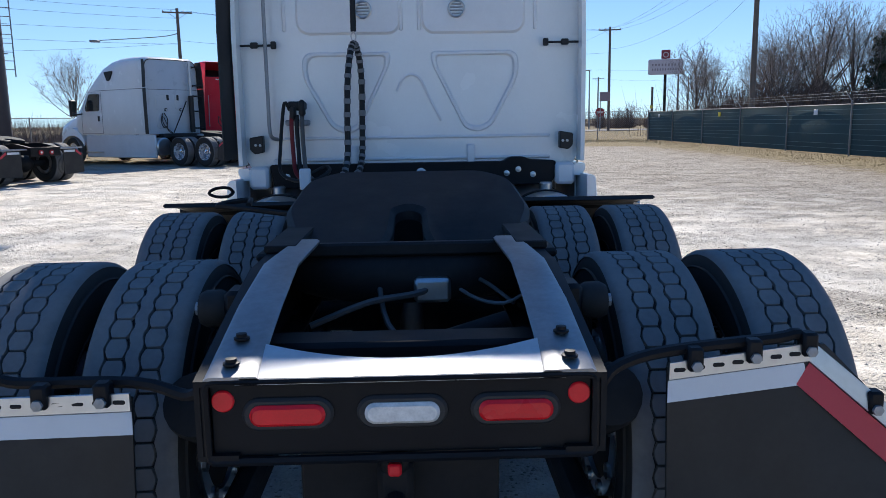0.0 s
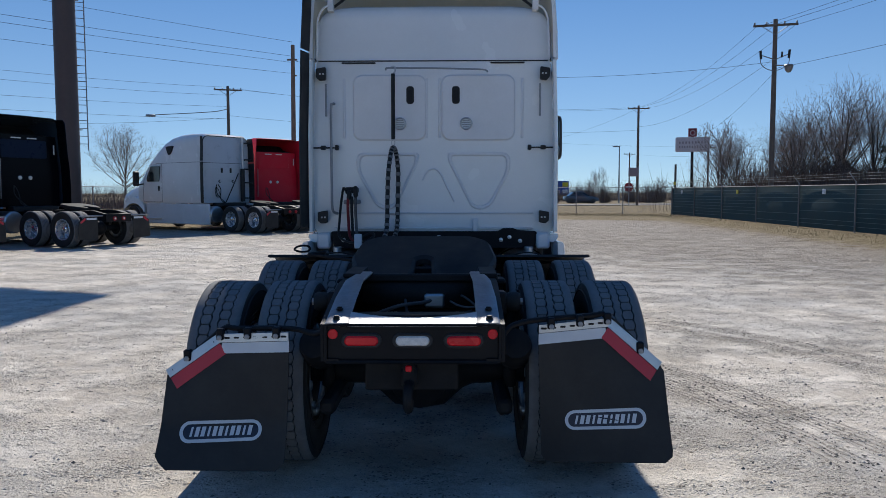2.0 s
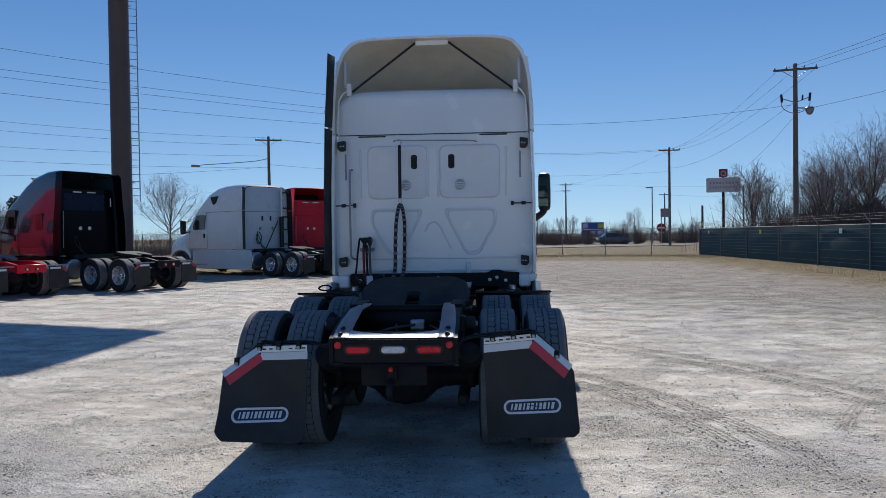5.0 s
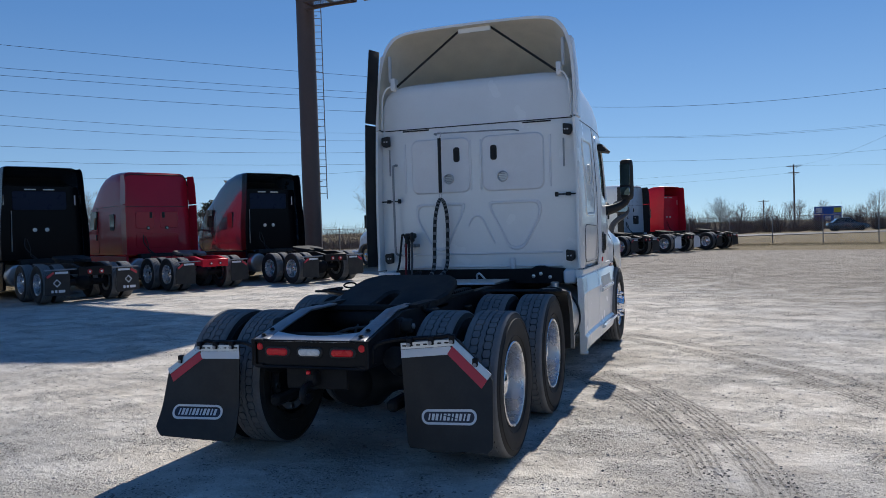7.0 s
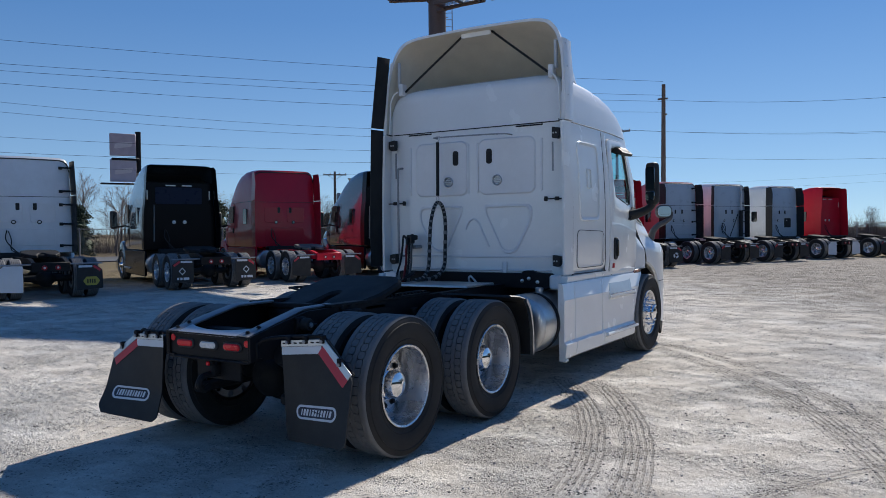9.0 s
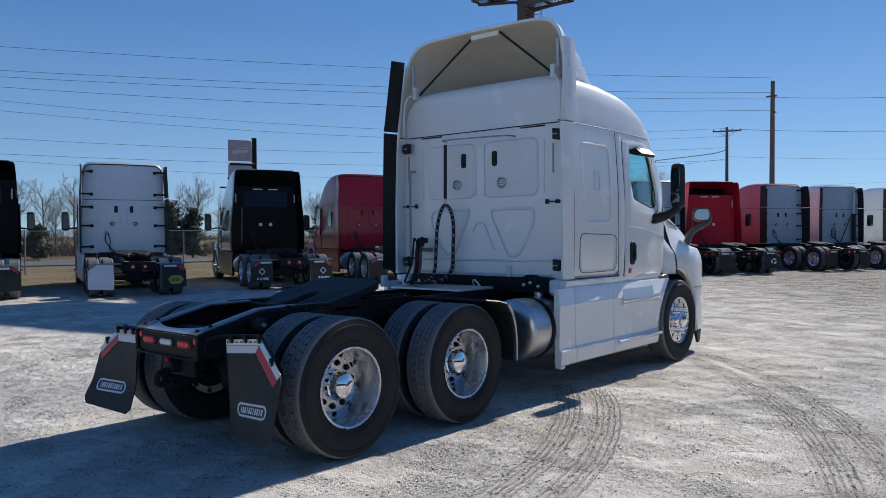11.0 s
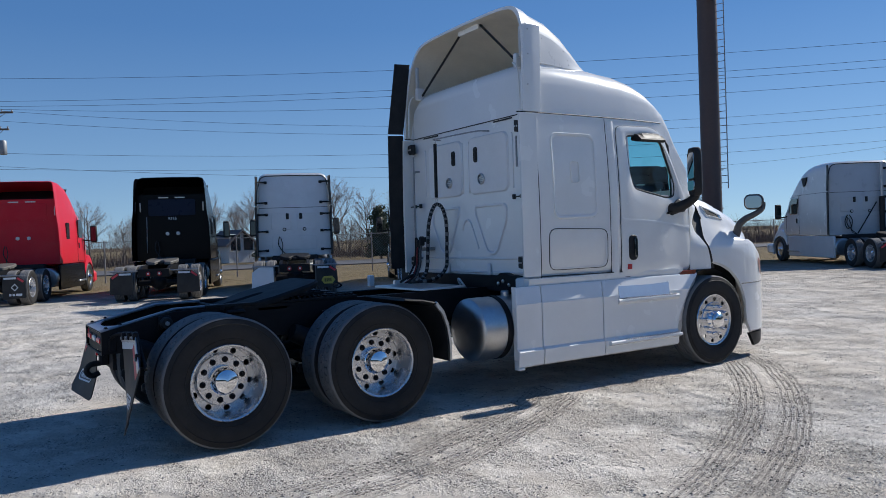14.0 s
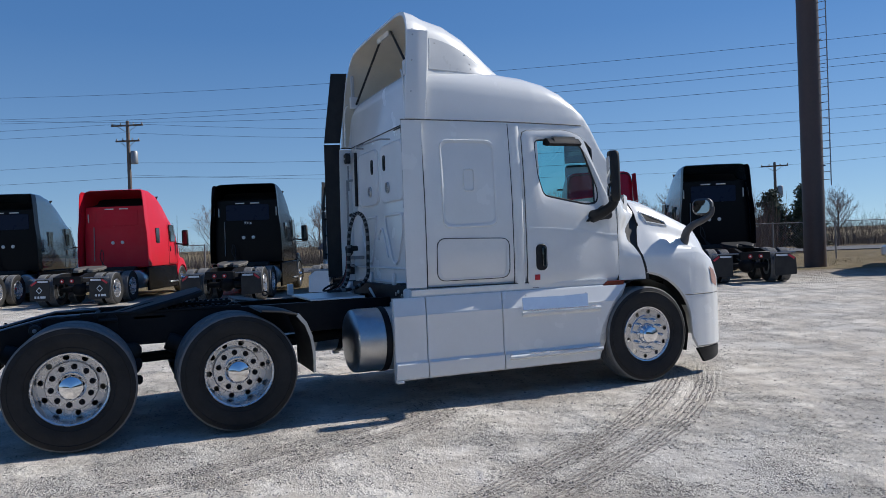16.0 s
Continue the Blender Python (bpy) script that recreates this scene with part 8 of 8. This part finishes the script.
def bg_truck(corner, heading, style, body, rear, lower, label, nose=None, deflector=None, flap_tape=True, badge=0, wheel_w=1.2, group="parked trucks", rails=None, plate=None, white_flap=False, stretch=1.0, stack=False, straps=True, hatch=False, number=""):
    h = radians(heading)
    base = (corner[0] - wheel_w * math.cos(h), corner[1] - wheel_w * math.sin(h))
    ob = thing("semi_truck", pose(base[0], base[1], 0, 0, 0, heading), label, "truck", group)

    def S(mesh):
        mesh.v = [(p[0], p[1] * stretch if p[1] > 0 else p[1], p[2]) for p in mesh.v]
        return mesh

    P = lambda name, mesh, m, lab="", at=None: part(name, S(mesh), m, ob, lab, at)
    rings = bg_rings(style)
    m = Mesh().loft(rings, True)
    m.f.append(tuple(range(len(m.v) - len(rings[0]), len(m.v))))
    cab = P("cab", m, body)
    nose = nose or body
    pale = {False: (), True: (-1,), "both": (-1, 1)}[white_flap]
    deflector = deflector or BLACK_PLASTIC
    # rear wall, set in under the roof lip on the hollow kind
    if style == "dome":
        wall = Mesh().loft([[(x * 0.995, 0.012, z) for x, _, z in rings[0]], [(x * 0.97, -0.012, 1.1 + (z - 1.1) * 0.985) for x, _, z in rings[0]]], True)
        wall.f.append(tuple(range(len(wall.v) - len(rings[0]), len(wall.v))))
        rw = P("rear_wall", wall, rear)
        wy = -0.012
        part("panel_seam", Mesh().box((-1.12, wy - 0.006, 2.70), (1.12, wy + 0.004, 2.715), 0.002), SEAL, rw)
        for s in (1, -1):
            part("pressed_panel", Mesh().panel(rrect(s * 0.42, 2.25, 0.66, 0.56, 0.08), XZ(wy), -0.004, 0.012, 0.01), rear, rw)
        part("pressed_panel", Mesh().panel(rrect(0, 1.55, 1.5, 0.5, 0.1), XZ(wy), -0.004, 0.012, 0.01), rear, rw)
        part("roof_trim", rib(Mesh(), [(x * 0.985, -0.02, 1.1 + (z - 1.1) * 0.992) for x, _, z in rings[0][6:-5]], 0.016, 5, False), BLACK_PLASTIC, rw)
    else:
        wy = 0.16
        rows = [[(x * e, wy, z) for x in (-1.15, -0.7, 0, 0.7, 1.15)] for e, z in ((1, 1.1), (1, 1.9), (1, 2.3), (0.965, 2.7), (0.945, 3.15), (0.935, 3.27))]
        rw = P("rear_wall", Mesh().loft(rows, False), rear)
        # the sheet's black colour stands in for shade in the fairing's hollow
        part("roof_recess_shade", Mesh().loft([[(x * 0.925, yy, z) for x in (-1.15, -0.7, 0, 0.7, 1.15)] for yy, z in ((wy - 0.01, 3.27), (wy + 0.35, 3.30), (wy + 0.95, 3.42), (wy + 1.25, 3.66))], False), HOLE_SHADE, rw, "near-black sheet under the roof fairing, the hollow's shade in its colour")
        part("rear_glass_panel", Mesh().panel(rrect(0.0, 2.85, 1.5, 0.55, 0.06), XZ(wy), -0.004, 0.012, 0.006), BLUE_PANEL if rear is BLACK_PAINT else rear, rw)
        for s in (1, -1):
            part("marker_strip", Mesh().box((s * 0.26 - 0.16, wy - 0.022, 3.16), (s * 0.26 + 0.16, wy - 0.008, 3.20), 0.004), CLEAR_LENS, rw)
            part("edge_strip", Mesh().box((s * 1.0 - 0.02, wy - 0.02, 2.72), (s * 1.0 + 0.02, wy, 3.02), 0.004), CLEAR_LENS, rw)
        part("grab_rail", Mesh().tube([(-0.82, wy - 0.05, 1.35), (-0.80, wy - 0.05, 2.55)], 0.016, 6), GALV, rw)
    if hatch:
        part("rear_hatch", Mesh().panel(rrect(0.42, 1.85, 0.5, 0.5, 0.05), XZ(wy), 0.0, 0.03, 0.01), BLACK_PLASTIC, rw, "dark square rear hatch")
    if number:
        cu = bpy.data.curves.new("unit_number", "FONT")
        cu.body, cu.size, cu.align_x, cu.extrude = number, 0.14, "CENTER", 0.002
        cu.materials.append(REFLECT_WHITE)
        tx = new("unit_number", cu)
        tx.parent = rw
        tx.matrix_local = pose(0, wy - 0.012, 2.44, 90, 0, 0)
    for s in (1, -1):
        part("rear_lamp", Mesh().lathe([(0.062, 0.0), (0.062, 0.02), (0.04, 0.03), (0.0, 0.032)], 14, "y"), CLEAR_LENS if style != "dome" else BLACK_PLASTIC, rw, at=pose(s * (0.17 if style != "dome" else 0.33), wy - 0.002, 1.98, 0, 0, 180))
        if style == "dome":
            part("lens", Mesh().lathe([(0.036, 0.03), (0.036, 0.037), (0.0, 0.039)], 12, "y"), CLEAR_LENS, rw, at=pose(s * 0.33, wy - 0.002, 1.98, 0, 0, 180))
        if style == "dome":
            part("slot", Mesh().panel(rrect(s * 0.22, 2.42, 0.10, 0.2, 0.02, 3), XZ(wy), 0.0, 0.02, 0.006), BLACK_PLASTIC, rw)
        # side extenders
        skin, deep = deflector, (0.4 if s < 0 else 0.62) if stack else 1.0
        if style == "dome":
            P("side_extender", Mesh().loft([[(s * (1.20 + dx), y, z) for dx, y in ((-0.02, 0.03), (0.02, 0.03), (0.035, -0.2 * deep), (0.05, -0.42 * deep), (0.03, -0.42 * deep), (0.0, -0.2 * deep))] for z in (1.12, 2.2, 2.74)], True, True), skin)
            P("side_extender", Mesh().loft([[(s * (1.20 + dx - (0.03 if z > 3 else 0)), y, z) for dx, y in ((-0.02, 0.03), (0.02, 0.03), (0.035, -0.2 * deep), (0.05, -0.42 * deep + 0.1 * deep * (z > 3.5)), (0.03, -0.42 * deep + 0.1 * deep * (z > 3.5)), (0.0, -0.2 * deep))] for z in (2.77, 3.4, 3.74)], True, True), skin)
        else:
            # one tall lip that carries on from the body side
            lip = [(1.12, 1.205), (1.7, 1.212), (2.3, 1.186), (2.75, 1.133), (3.4, 1.098), (3.7, 1.07), (3.79, 1.03)]
            P("side_extender", Mesh().loft([[(s * (x + dx), y + (0.05 if z > 3.75 else 0.0), z) for dx, y in ((-0.03, 0.05), (0.004, 0.05), (0.012, -0.12), (0.02, -0.3), (0.0, -0.31), (-0.03, -0.12))] for z, x in lip], True, True), skin)
        if style == "dome":
            for z in (3.55, 2.87, 2.48, 1.92, 1.29) if straps and (s > 0 or not stack) else ():
                P("extender_strap", Mesh().tube([(s * 0.86, -0.035, z + 0.01), (s * 1.20, -0.20, z)], 0.03, 6).box((s * 0.9 - 0.05, -0.05, z - 0.045), (s * 0.9 + 0.05, -0.012, z + 0.045), 0.01), BLACK_PLASTIC)
        # door, window, mirror
        wpts = round_poly([(2.05, 2.62), (2.55, 2.62), (2.80, 2.15), (2.78, 1.98), (2.1, 1.98)], 0.06, 3)
        P("side_window", Mesh().panel(wpts, lambda u, v, d, s=s: (s * (1.212 - 0.045 * max(0, u - 2.0) + d), u, v), -0.03, 0.012, 0.004), GLASS_DARK, "dark side window")
        if stack:
            P("roof_vent", Mesh().panel(round_poly([(1.35, 3.42), (1.75, 3.40), (1.62, 3.05), (1.5, 3.1)], 0.05, 3), YZ(1.185, s), -0.05, 0.012, 0.004), BLACK_PLASTIC, "dark triangular side vent")
        if not stack:
            P("sleeper_window", Mesh().panel(rrect(0.8, 2.2, 0.36, 0.55, 0.06), YZ(1.20, s), -0.02, 0.014, 0.004), GLASS_DARK)
        P("door_seam", rib(Mesh(), [(s * (1.212 - 0.04 * max(0, y - 2)), y, z) for y, z in ((1.95, 1.15), (1.95, 2.7), (2.6, 2.68), (3.0, 1.95), (3.0, 1.15))], 0.006, 4), SEAL)
        mr = P("mirror", Mesh().box((s * 1.52 - 0.12, 2.92, 1.80), (s * 1.52 + 0.12, 3.06, 2.42), 0.04), BLACK_PLASTIC)
        part("mirror_glass", S(Mesh().box((s * 1.52 - 0.09, 2.912, 1.86), (s * 1.52 + 0.09, 2.925, 2.36), 0.002)), GLASS_DARK, mr)
        part("mirror_arm", S(Mesh().tube([(s * 1.12, 3.0, 1.9), (s * 1.5, 2.99, 1.85)], 0.03, 6)), BLACK_PLASTIC, mr)
        # skirts, steps, fenders
        P("side_skirt", Mesh().box((min(s * 1.12, s * 1.2), -0.45 if stack else -0.25, 0.25), (max(s * 1.12, s * 1.2), 2.85, 1.08), 0.03), lower)
        P("cab_step", Mesh().box((min(s * 1.12, s * 1.24), 2.0, 0.42), (max(s * 1.12, s * 1.24), 2.86, 0.48), 0.01), ALU_DULL)
        P("fuel_tank", Mesh().lathe([(0.0, -0.55), (0.28, -0.54), (0.32, -0.5), (0.32, 1.0), (0.0, 1.02)], 24, "y", (s * 0.86, 0, 0.66)), ALU_DULL)
        arch = [(3.55 + 0.62 * math.cos(radians(a)), 0.5 + 0.62 * math.sin(radians(a))) for a in range(160, -30, -15)]
        P("fender", Mesh().loft([[(s * 0.62, y, z), (s * 1.17, y, z), (s * 1.20, y, z - 0.05), (s * 1.17, y + 0.0, z + 0.10 + 0.12 * max(0, 1 - abs(y - 3.6))), (s * 0.62, y, z + 0.35)] for y, z in arch], True, True), nose)
        # chassis rails and flaps
        P("frame_rail", Mesh().loft([[(s * 0.34, y, zt), (s * 0.43, y, zt), (s * 0.43, y, zb), (s * 0.34, y, zb)] for y, zt, zb in ((-3.85, 0.92, 0.74), (-3.3, 1.02, 0.74), (3.9, 1.0, 0.76))], True, True), rails or BLACK_FRAME)
        fl = P("mud_flap", Mesh().panel(round_poly([(s * 0.60, 0.85), (s * 1.0, 0.86), (s * 1.2, 0.72), (s * 1.22, 0.24), (s * 0.60, 0.2)], 0.03, 3), XZ(-3.72), -0.006, 0.006, 0.003), WHITE_BACK if s in pale else FLAP, "white mud flap" if s in pale else "black mud flap")
        part("flap_bar", Mesh().tube([(s * 0.42, -3.72, 0.88), (s * 1.2, -3.72, 0.88)], 0.022, 6), GALV, fl)
        if flap_tape and s not in pale:
            part("white_tape", Mesh().panel([(s * 0.64, 0.83), (s * 0.96, 0.83), (s * 0.96, 0.775), (s * 0.64, 0.775)], XZ(-3.72), 0.0062, 0.009, 0.0005), REFLECT_WHITE, fl)
            part("red_tape", Mesh().panel([(s * 1.0, 0.84), (s * 1.17, 0.72), (s * 1.14, 0.67), (s * 0.98, 0.785)], XZ(-3.72), 0.0062, 0.0092, 0.0005), REFLECT_RED, fl)
        if badge == 1:
            bd = part("badge", Mesh().ringplate([(s * 0.92, 0.65), (s * 0.92 + 0.10, 0.54), (s * 0.92, 0.43), (s * 0.92 - 0.10, 0.54)], [(s * 0.92, 0.615), (s * 0.92 + 0.07, 0.54), (s * 0.92, 0.465), (s * 0.92 - 0.07, 0.54)], XZ(-3.72), 0.006, 0.009), REFLECT_WHITE, fl, "pale diamond badge")
            for k, w in enumerate((0.06, 0.06, 0.16)):
                part("badge_bar", Mesh().panel(rrect(s * 0.92 - 0.15 + 0.09 * k + w / 2, 0.33, w, 0.07, 0.01, 2), XZ(-3.72), 0.006, 0.009, 0.0005), REFLECT_WHITE, fl)
        if badge == 2 and s > 0:
            part("badge", Mesh().panel([(0.74, 0.43), (0.82, 0.54), (1.06, 0.54), (1.14, 0.43), (1.06, 0.32), (0.82, 0.32)], XZ(-3.72), 0.006, 0.010, 0.001), FLAG_YELLOW, fl, "yellow hexagon badge with dark bars")
            for k in range(4):
                part("badge_bar", Mesh().box((0.835 + 0.055 * k, -3.734, 0.38), (0.865 + 0.055 * k, -3.7295, 0.48), 0.001), BLACK_PLASTIC, fl)
        if badge == 3:
            for k in range(3):
                part("badge_bar", Mesh().panel([(s * 0.92 + 0.12 * math.cos(2.1 * k + 0.5 + t), 0.5 + 0.12 * math.sin(2.1 * k + 0.5 + t)) for t in (0, 0.5, 1.0, 1.5)] + [(s * 0.92 + 0.06 * math.cos(2.1 * k + 0.5 + t), 0.5 + 0.06 * math.sin(2.1 * k + 0.5 + t)) for t in (1.5, 0)], XZ(-3.72), 0.006, 0.010, 0.001), REFLECT_WHITE, fl)
        tl = P("tail_lamp", Mesh().lathe([(0.062, 0.0), (0.062, 0.02), (0.045, 0.026), (0.0, 0.028)], 16, "y"), DULL_LENS, at=pose(s * 0.15, -3.86, 0.80, 0, 0, 180))
        part("lens", Mesh().lathe([(0.03, 0.024), (0.028, 0.034), (0.0, 0.036)], 12, "y"), CLEAR_LENS, tl)
        # handle and seam of the roof cap
        P("door_handle", Mesh().box((min(s * 1.19, s * 1.235), 2.08, 1.60), (max(s * 1.19, s * 1.235), 2.16, 1.80), 0.012), BLACK_PLASTIC)
        if style == "dome":
            P("roof_seam", rib(Mesh(), [(s * (1.158 - 0.05 * max(0, y - 2.0) ** 1.3), y, 2.735) for y in (0.05, 0.8, 1.6, 2.0, 2.3)], 0.007, 4), SEAL)
        for y in (-1.68, -3.0):
            wheel(ob, s * 1.05, y, 0.504, "outer", False)
            wheel(ob, s * 0.70, y, 0.504, "inner", False)
        wheel(ob, s * 1.07, 3.55 * stretch, 0.504, "front", False)
    hood = [(3.2, 1.0, 1.15, 1.98), (3.6, 0.98, 1.1, 1.92), (4.1, 0.92, 1.05, 1.78), (4.5, 0.82, 0.95, 1.6), (4.75, 0.66, 0.6, 1.35), (4.85, 0.5, 0.55, 1.1)]
    P("hood", Mesh().loft([[(w, y, zb), (w + 0.02, y, zb + (zt - zb) * 0.4), (w * 0.93, y, zt - 0.18), (w * 0.7, y, zt - 0.05), (0, y, zt), (-w * 0.7, y, zt - 0.05), (-w * 0.93, y, zt - 0.18), (-w - 0.02, y, zb + (zt - zb) * 0.4), (-w, y, zb)] for y, w, zb, zt in hood], True, True), nose)
    if stack:
        st = P("exhaust_stack", Mesh().tube([(0.72, -0.16, 2.5), (0.72, -0.16, 3.78)], 0.06, 14), STEEL, "silver exhaust stack")
        part("heat_shield", Mesh().tube([(0.72, -0.16, 1.15), (0.72, -0.16, 2.5)], 0.095, 14), BLACK_PLASTIC, st)
        P("air_hose", Mesh().tube(smooth([(0.55, -0.1, 2.3), (0.2, -0.2, 1.8), (-0.25, -0.3, 1.15)], 4), 0.022, 6), HOSE_BLACK)
        P("hose_loop", Mesh().tube(smooth([(-0.5, -0.06, 1.85), (-0.62, -0.1, 1.6), (-0.55, -0.12, 1.35), (-0.4, -0.12, 1.4), (-0.35, -0.1, 1.65), (-0.45, -0.07, 1.85)], 4), 0.016, 6), HOSE_BLACK)
    P("bumper", Mesh().box((-1.15, 4.35, 0.28), (1.15, 4.85, 0.72), 0.08), nose)
    P("crossmember", Mesh().box((-0.43, -3.86, 0.70), (0.43, -3.78, 0.93), 0.01), rails or BLACK_FRAME)
    for y in (-3.0, -1.68):
        P("drive_axle", Mesh().lathe([(0.0, -0.6), (0.08, -0.6), (0.09, -0.22), (0.2, -0.1), (0.22, 0.0), (0.2, 0.1), (0.09, 0.22), (0.08, 0.6), (0.0, 0.6)], 16, "x", (0, y, 0.5)), GREASE)
    P("fifth_wheel", Mesh().panel(round_poly([(-0.44, -1.95), (-0.3, -1.83), (0.3, -1.83), (0.44, -1.95), (0.47, -2.35), (0.31, -2.75), (0.14, -2.75), (0.05, -2.4), (-0.05, -2.4), (-0.14, -2.75), (-0.31, -2.75), (-0.47, -2.35)], 0.05, 2), lambda u, v, d: (u, v, 1.155 + d + (v + 2.3) * 0.12), -0.08, 0.0, 0.02), plate or TAN_PLATE, "worn fifth wheel plate")
    P("fifth_wheel_base", Mesh().box((-0.42, -2.55, 1.0), (0.42, -2.1, 1.10), 0.03), GREASE)
    P("rear_gear", Mesh().box((-0.75, -0.35, 0.95), (0.75, -0.05, 1.12), 0.03).tube(smooth([(-0.5, -0.04, 1.75), (-0.54, -0.1, 1.5), (-0.42, -0.2, 1.28), (-0.25, -0.3, 1.10)], 4), 0.016, 6).tube(smooth([(-0.46, -0.04, 1.72), (-0.40, -0.12, 1.45), (-0.42, -0.22, 1.2), (-0.2, -0.35, 1.08)], 4), 0.014, 6), BLACK_PLASTIC, "dark hoses and brackets behind the cab")
    return ob


NEAR = "trucks parked in the near row"
FARG = "trucks parked in the far row"
kf = dict(group=NEAR)
ob = bg_truck((-22.8, 0.15), 71, "hollow", BLUEGREY_PAINT, BLACK_PAINT, BLACK_PAINT, "black and dark blue-grey sleeper truck seen from behind", deflector=BLACK_PAINT, **kf)
red_one = bg_truck((-21.3, 3.75), 69, "hollow", RED_PAINT, RED_PAINT, BLACK_PAINT, "bright red sleeper truck with diamond flap badges", deflector=RED_PAINT, badge=1, **kf)
part("antenna", Mesh().tube([(1.16, 3.1, 1.5), (1.2, 3.1, 3.0)], [0.012, 0.006], 6), BLACK_PLASTIC, red_one, "thin whip antenna")
bg_truck((-19.0, 8.0), 69, "hollow", BLACK_PAINT, BLACK_PAINT, BLACK_PAINT, "glossy black sleeper truck with white unit number", deflector=BLACK_PAINT, number="9316", **kf)
bg_truck((-17.0, 11.5), 68, "dome", WHITE, WHITE_BACK, WHITE_BACK, "white sleeper truck with one white mud flap", badge=2, white_flap=True, plate=GREASE, **kf)
bg_truck((-15.9, 16.0), 65, "hollow", BLUEGREY_PAINT, BLACK_PAINT, BLACK_PAINT, "black sleeper truck with white flap badges", deflector=BLACK_PAINT, plate=GREASE, badge=1, **kf)
bg_truck((-15.0, 19.9), 65, "dome", DARK_RED, DARK_RED, DARK_RED, "dark red sleeper truck with red frame rails", deflector=DARK_RED, straps=False, rails=RED_PAINT, **kf)
bg_truck((-12.2, 22.6), 64, "hollow", BLUEGREY_PAINT, BLACK_PAINT, BLACK_PAINT, "dark blue-grey glossy sleeper truck with black rear", deflector=BLACK_PAINT, plate=GREASE, **kf)
# far row
kf = dict(group=FARG)
for i, (st, b, r, lo, lab, bad) in enumerate([("dome", WHITE, GREY_PAINT, WHITE_BACK, "white high-roof sleeper truck with silver stack", 0), ("hollow", RED_PAINT, RED_PAINT, BLACK_PAINT, "red sleeper truck with pale flap badges", 3), ("dome", PINK_PAINT, GREY_PAINT, BLACK_PAINT, "faded red sleeper truck with grey rear", 0), ("dome", WHITE, GREY_PAINT, WHITE_BACK, "white sleeper truck with silver stack and grey rear", 0), ("dome", WHITE, GREY_PAINT, WHITE_BACK, "white sleeper truck with a square rear hatch", 0), ("hollow", RED_PAINT, RED_PAINT, BLACK_PAINT, "red sleeper truck at the end of the row", 0)]):
    x, y, hd = ((-8.36, 30.47, 55), (-6.69, 32.64, 44), (-5.24, 36.9, 60), (-3.6, 40.3, 60), (-1.66, 44.37, 59), (0.32, 47.92, 61))[i]
    bg_truck((x, y), hd, st, b, r, lo, lab, plate=PLATE_DARK, stretch=1.32 if i == 0 else 1.0, stack=i in (0, 3), straps=i != 4, hatch=i == 4, white_flap="both" if i == 4 else False, deflector=BLACK_PLASTIC if r is not RED_PAINT else RED_PAINT, badge=bad, **kf)
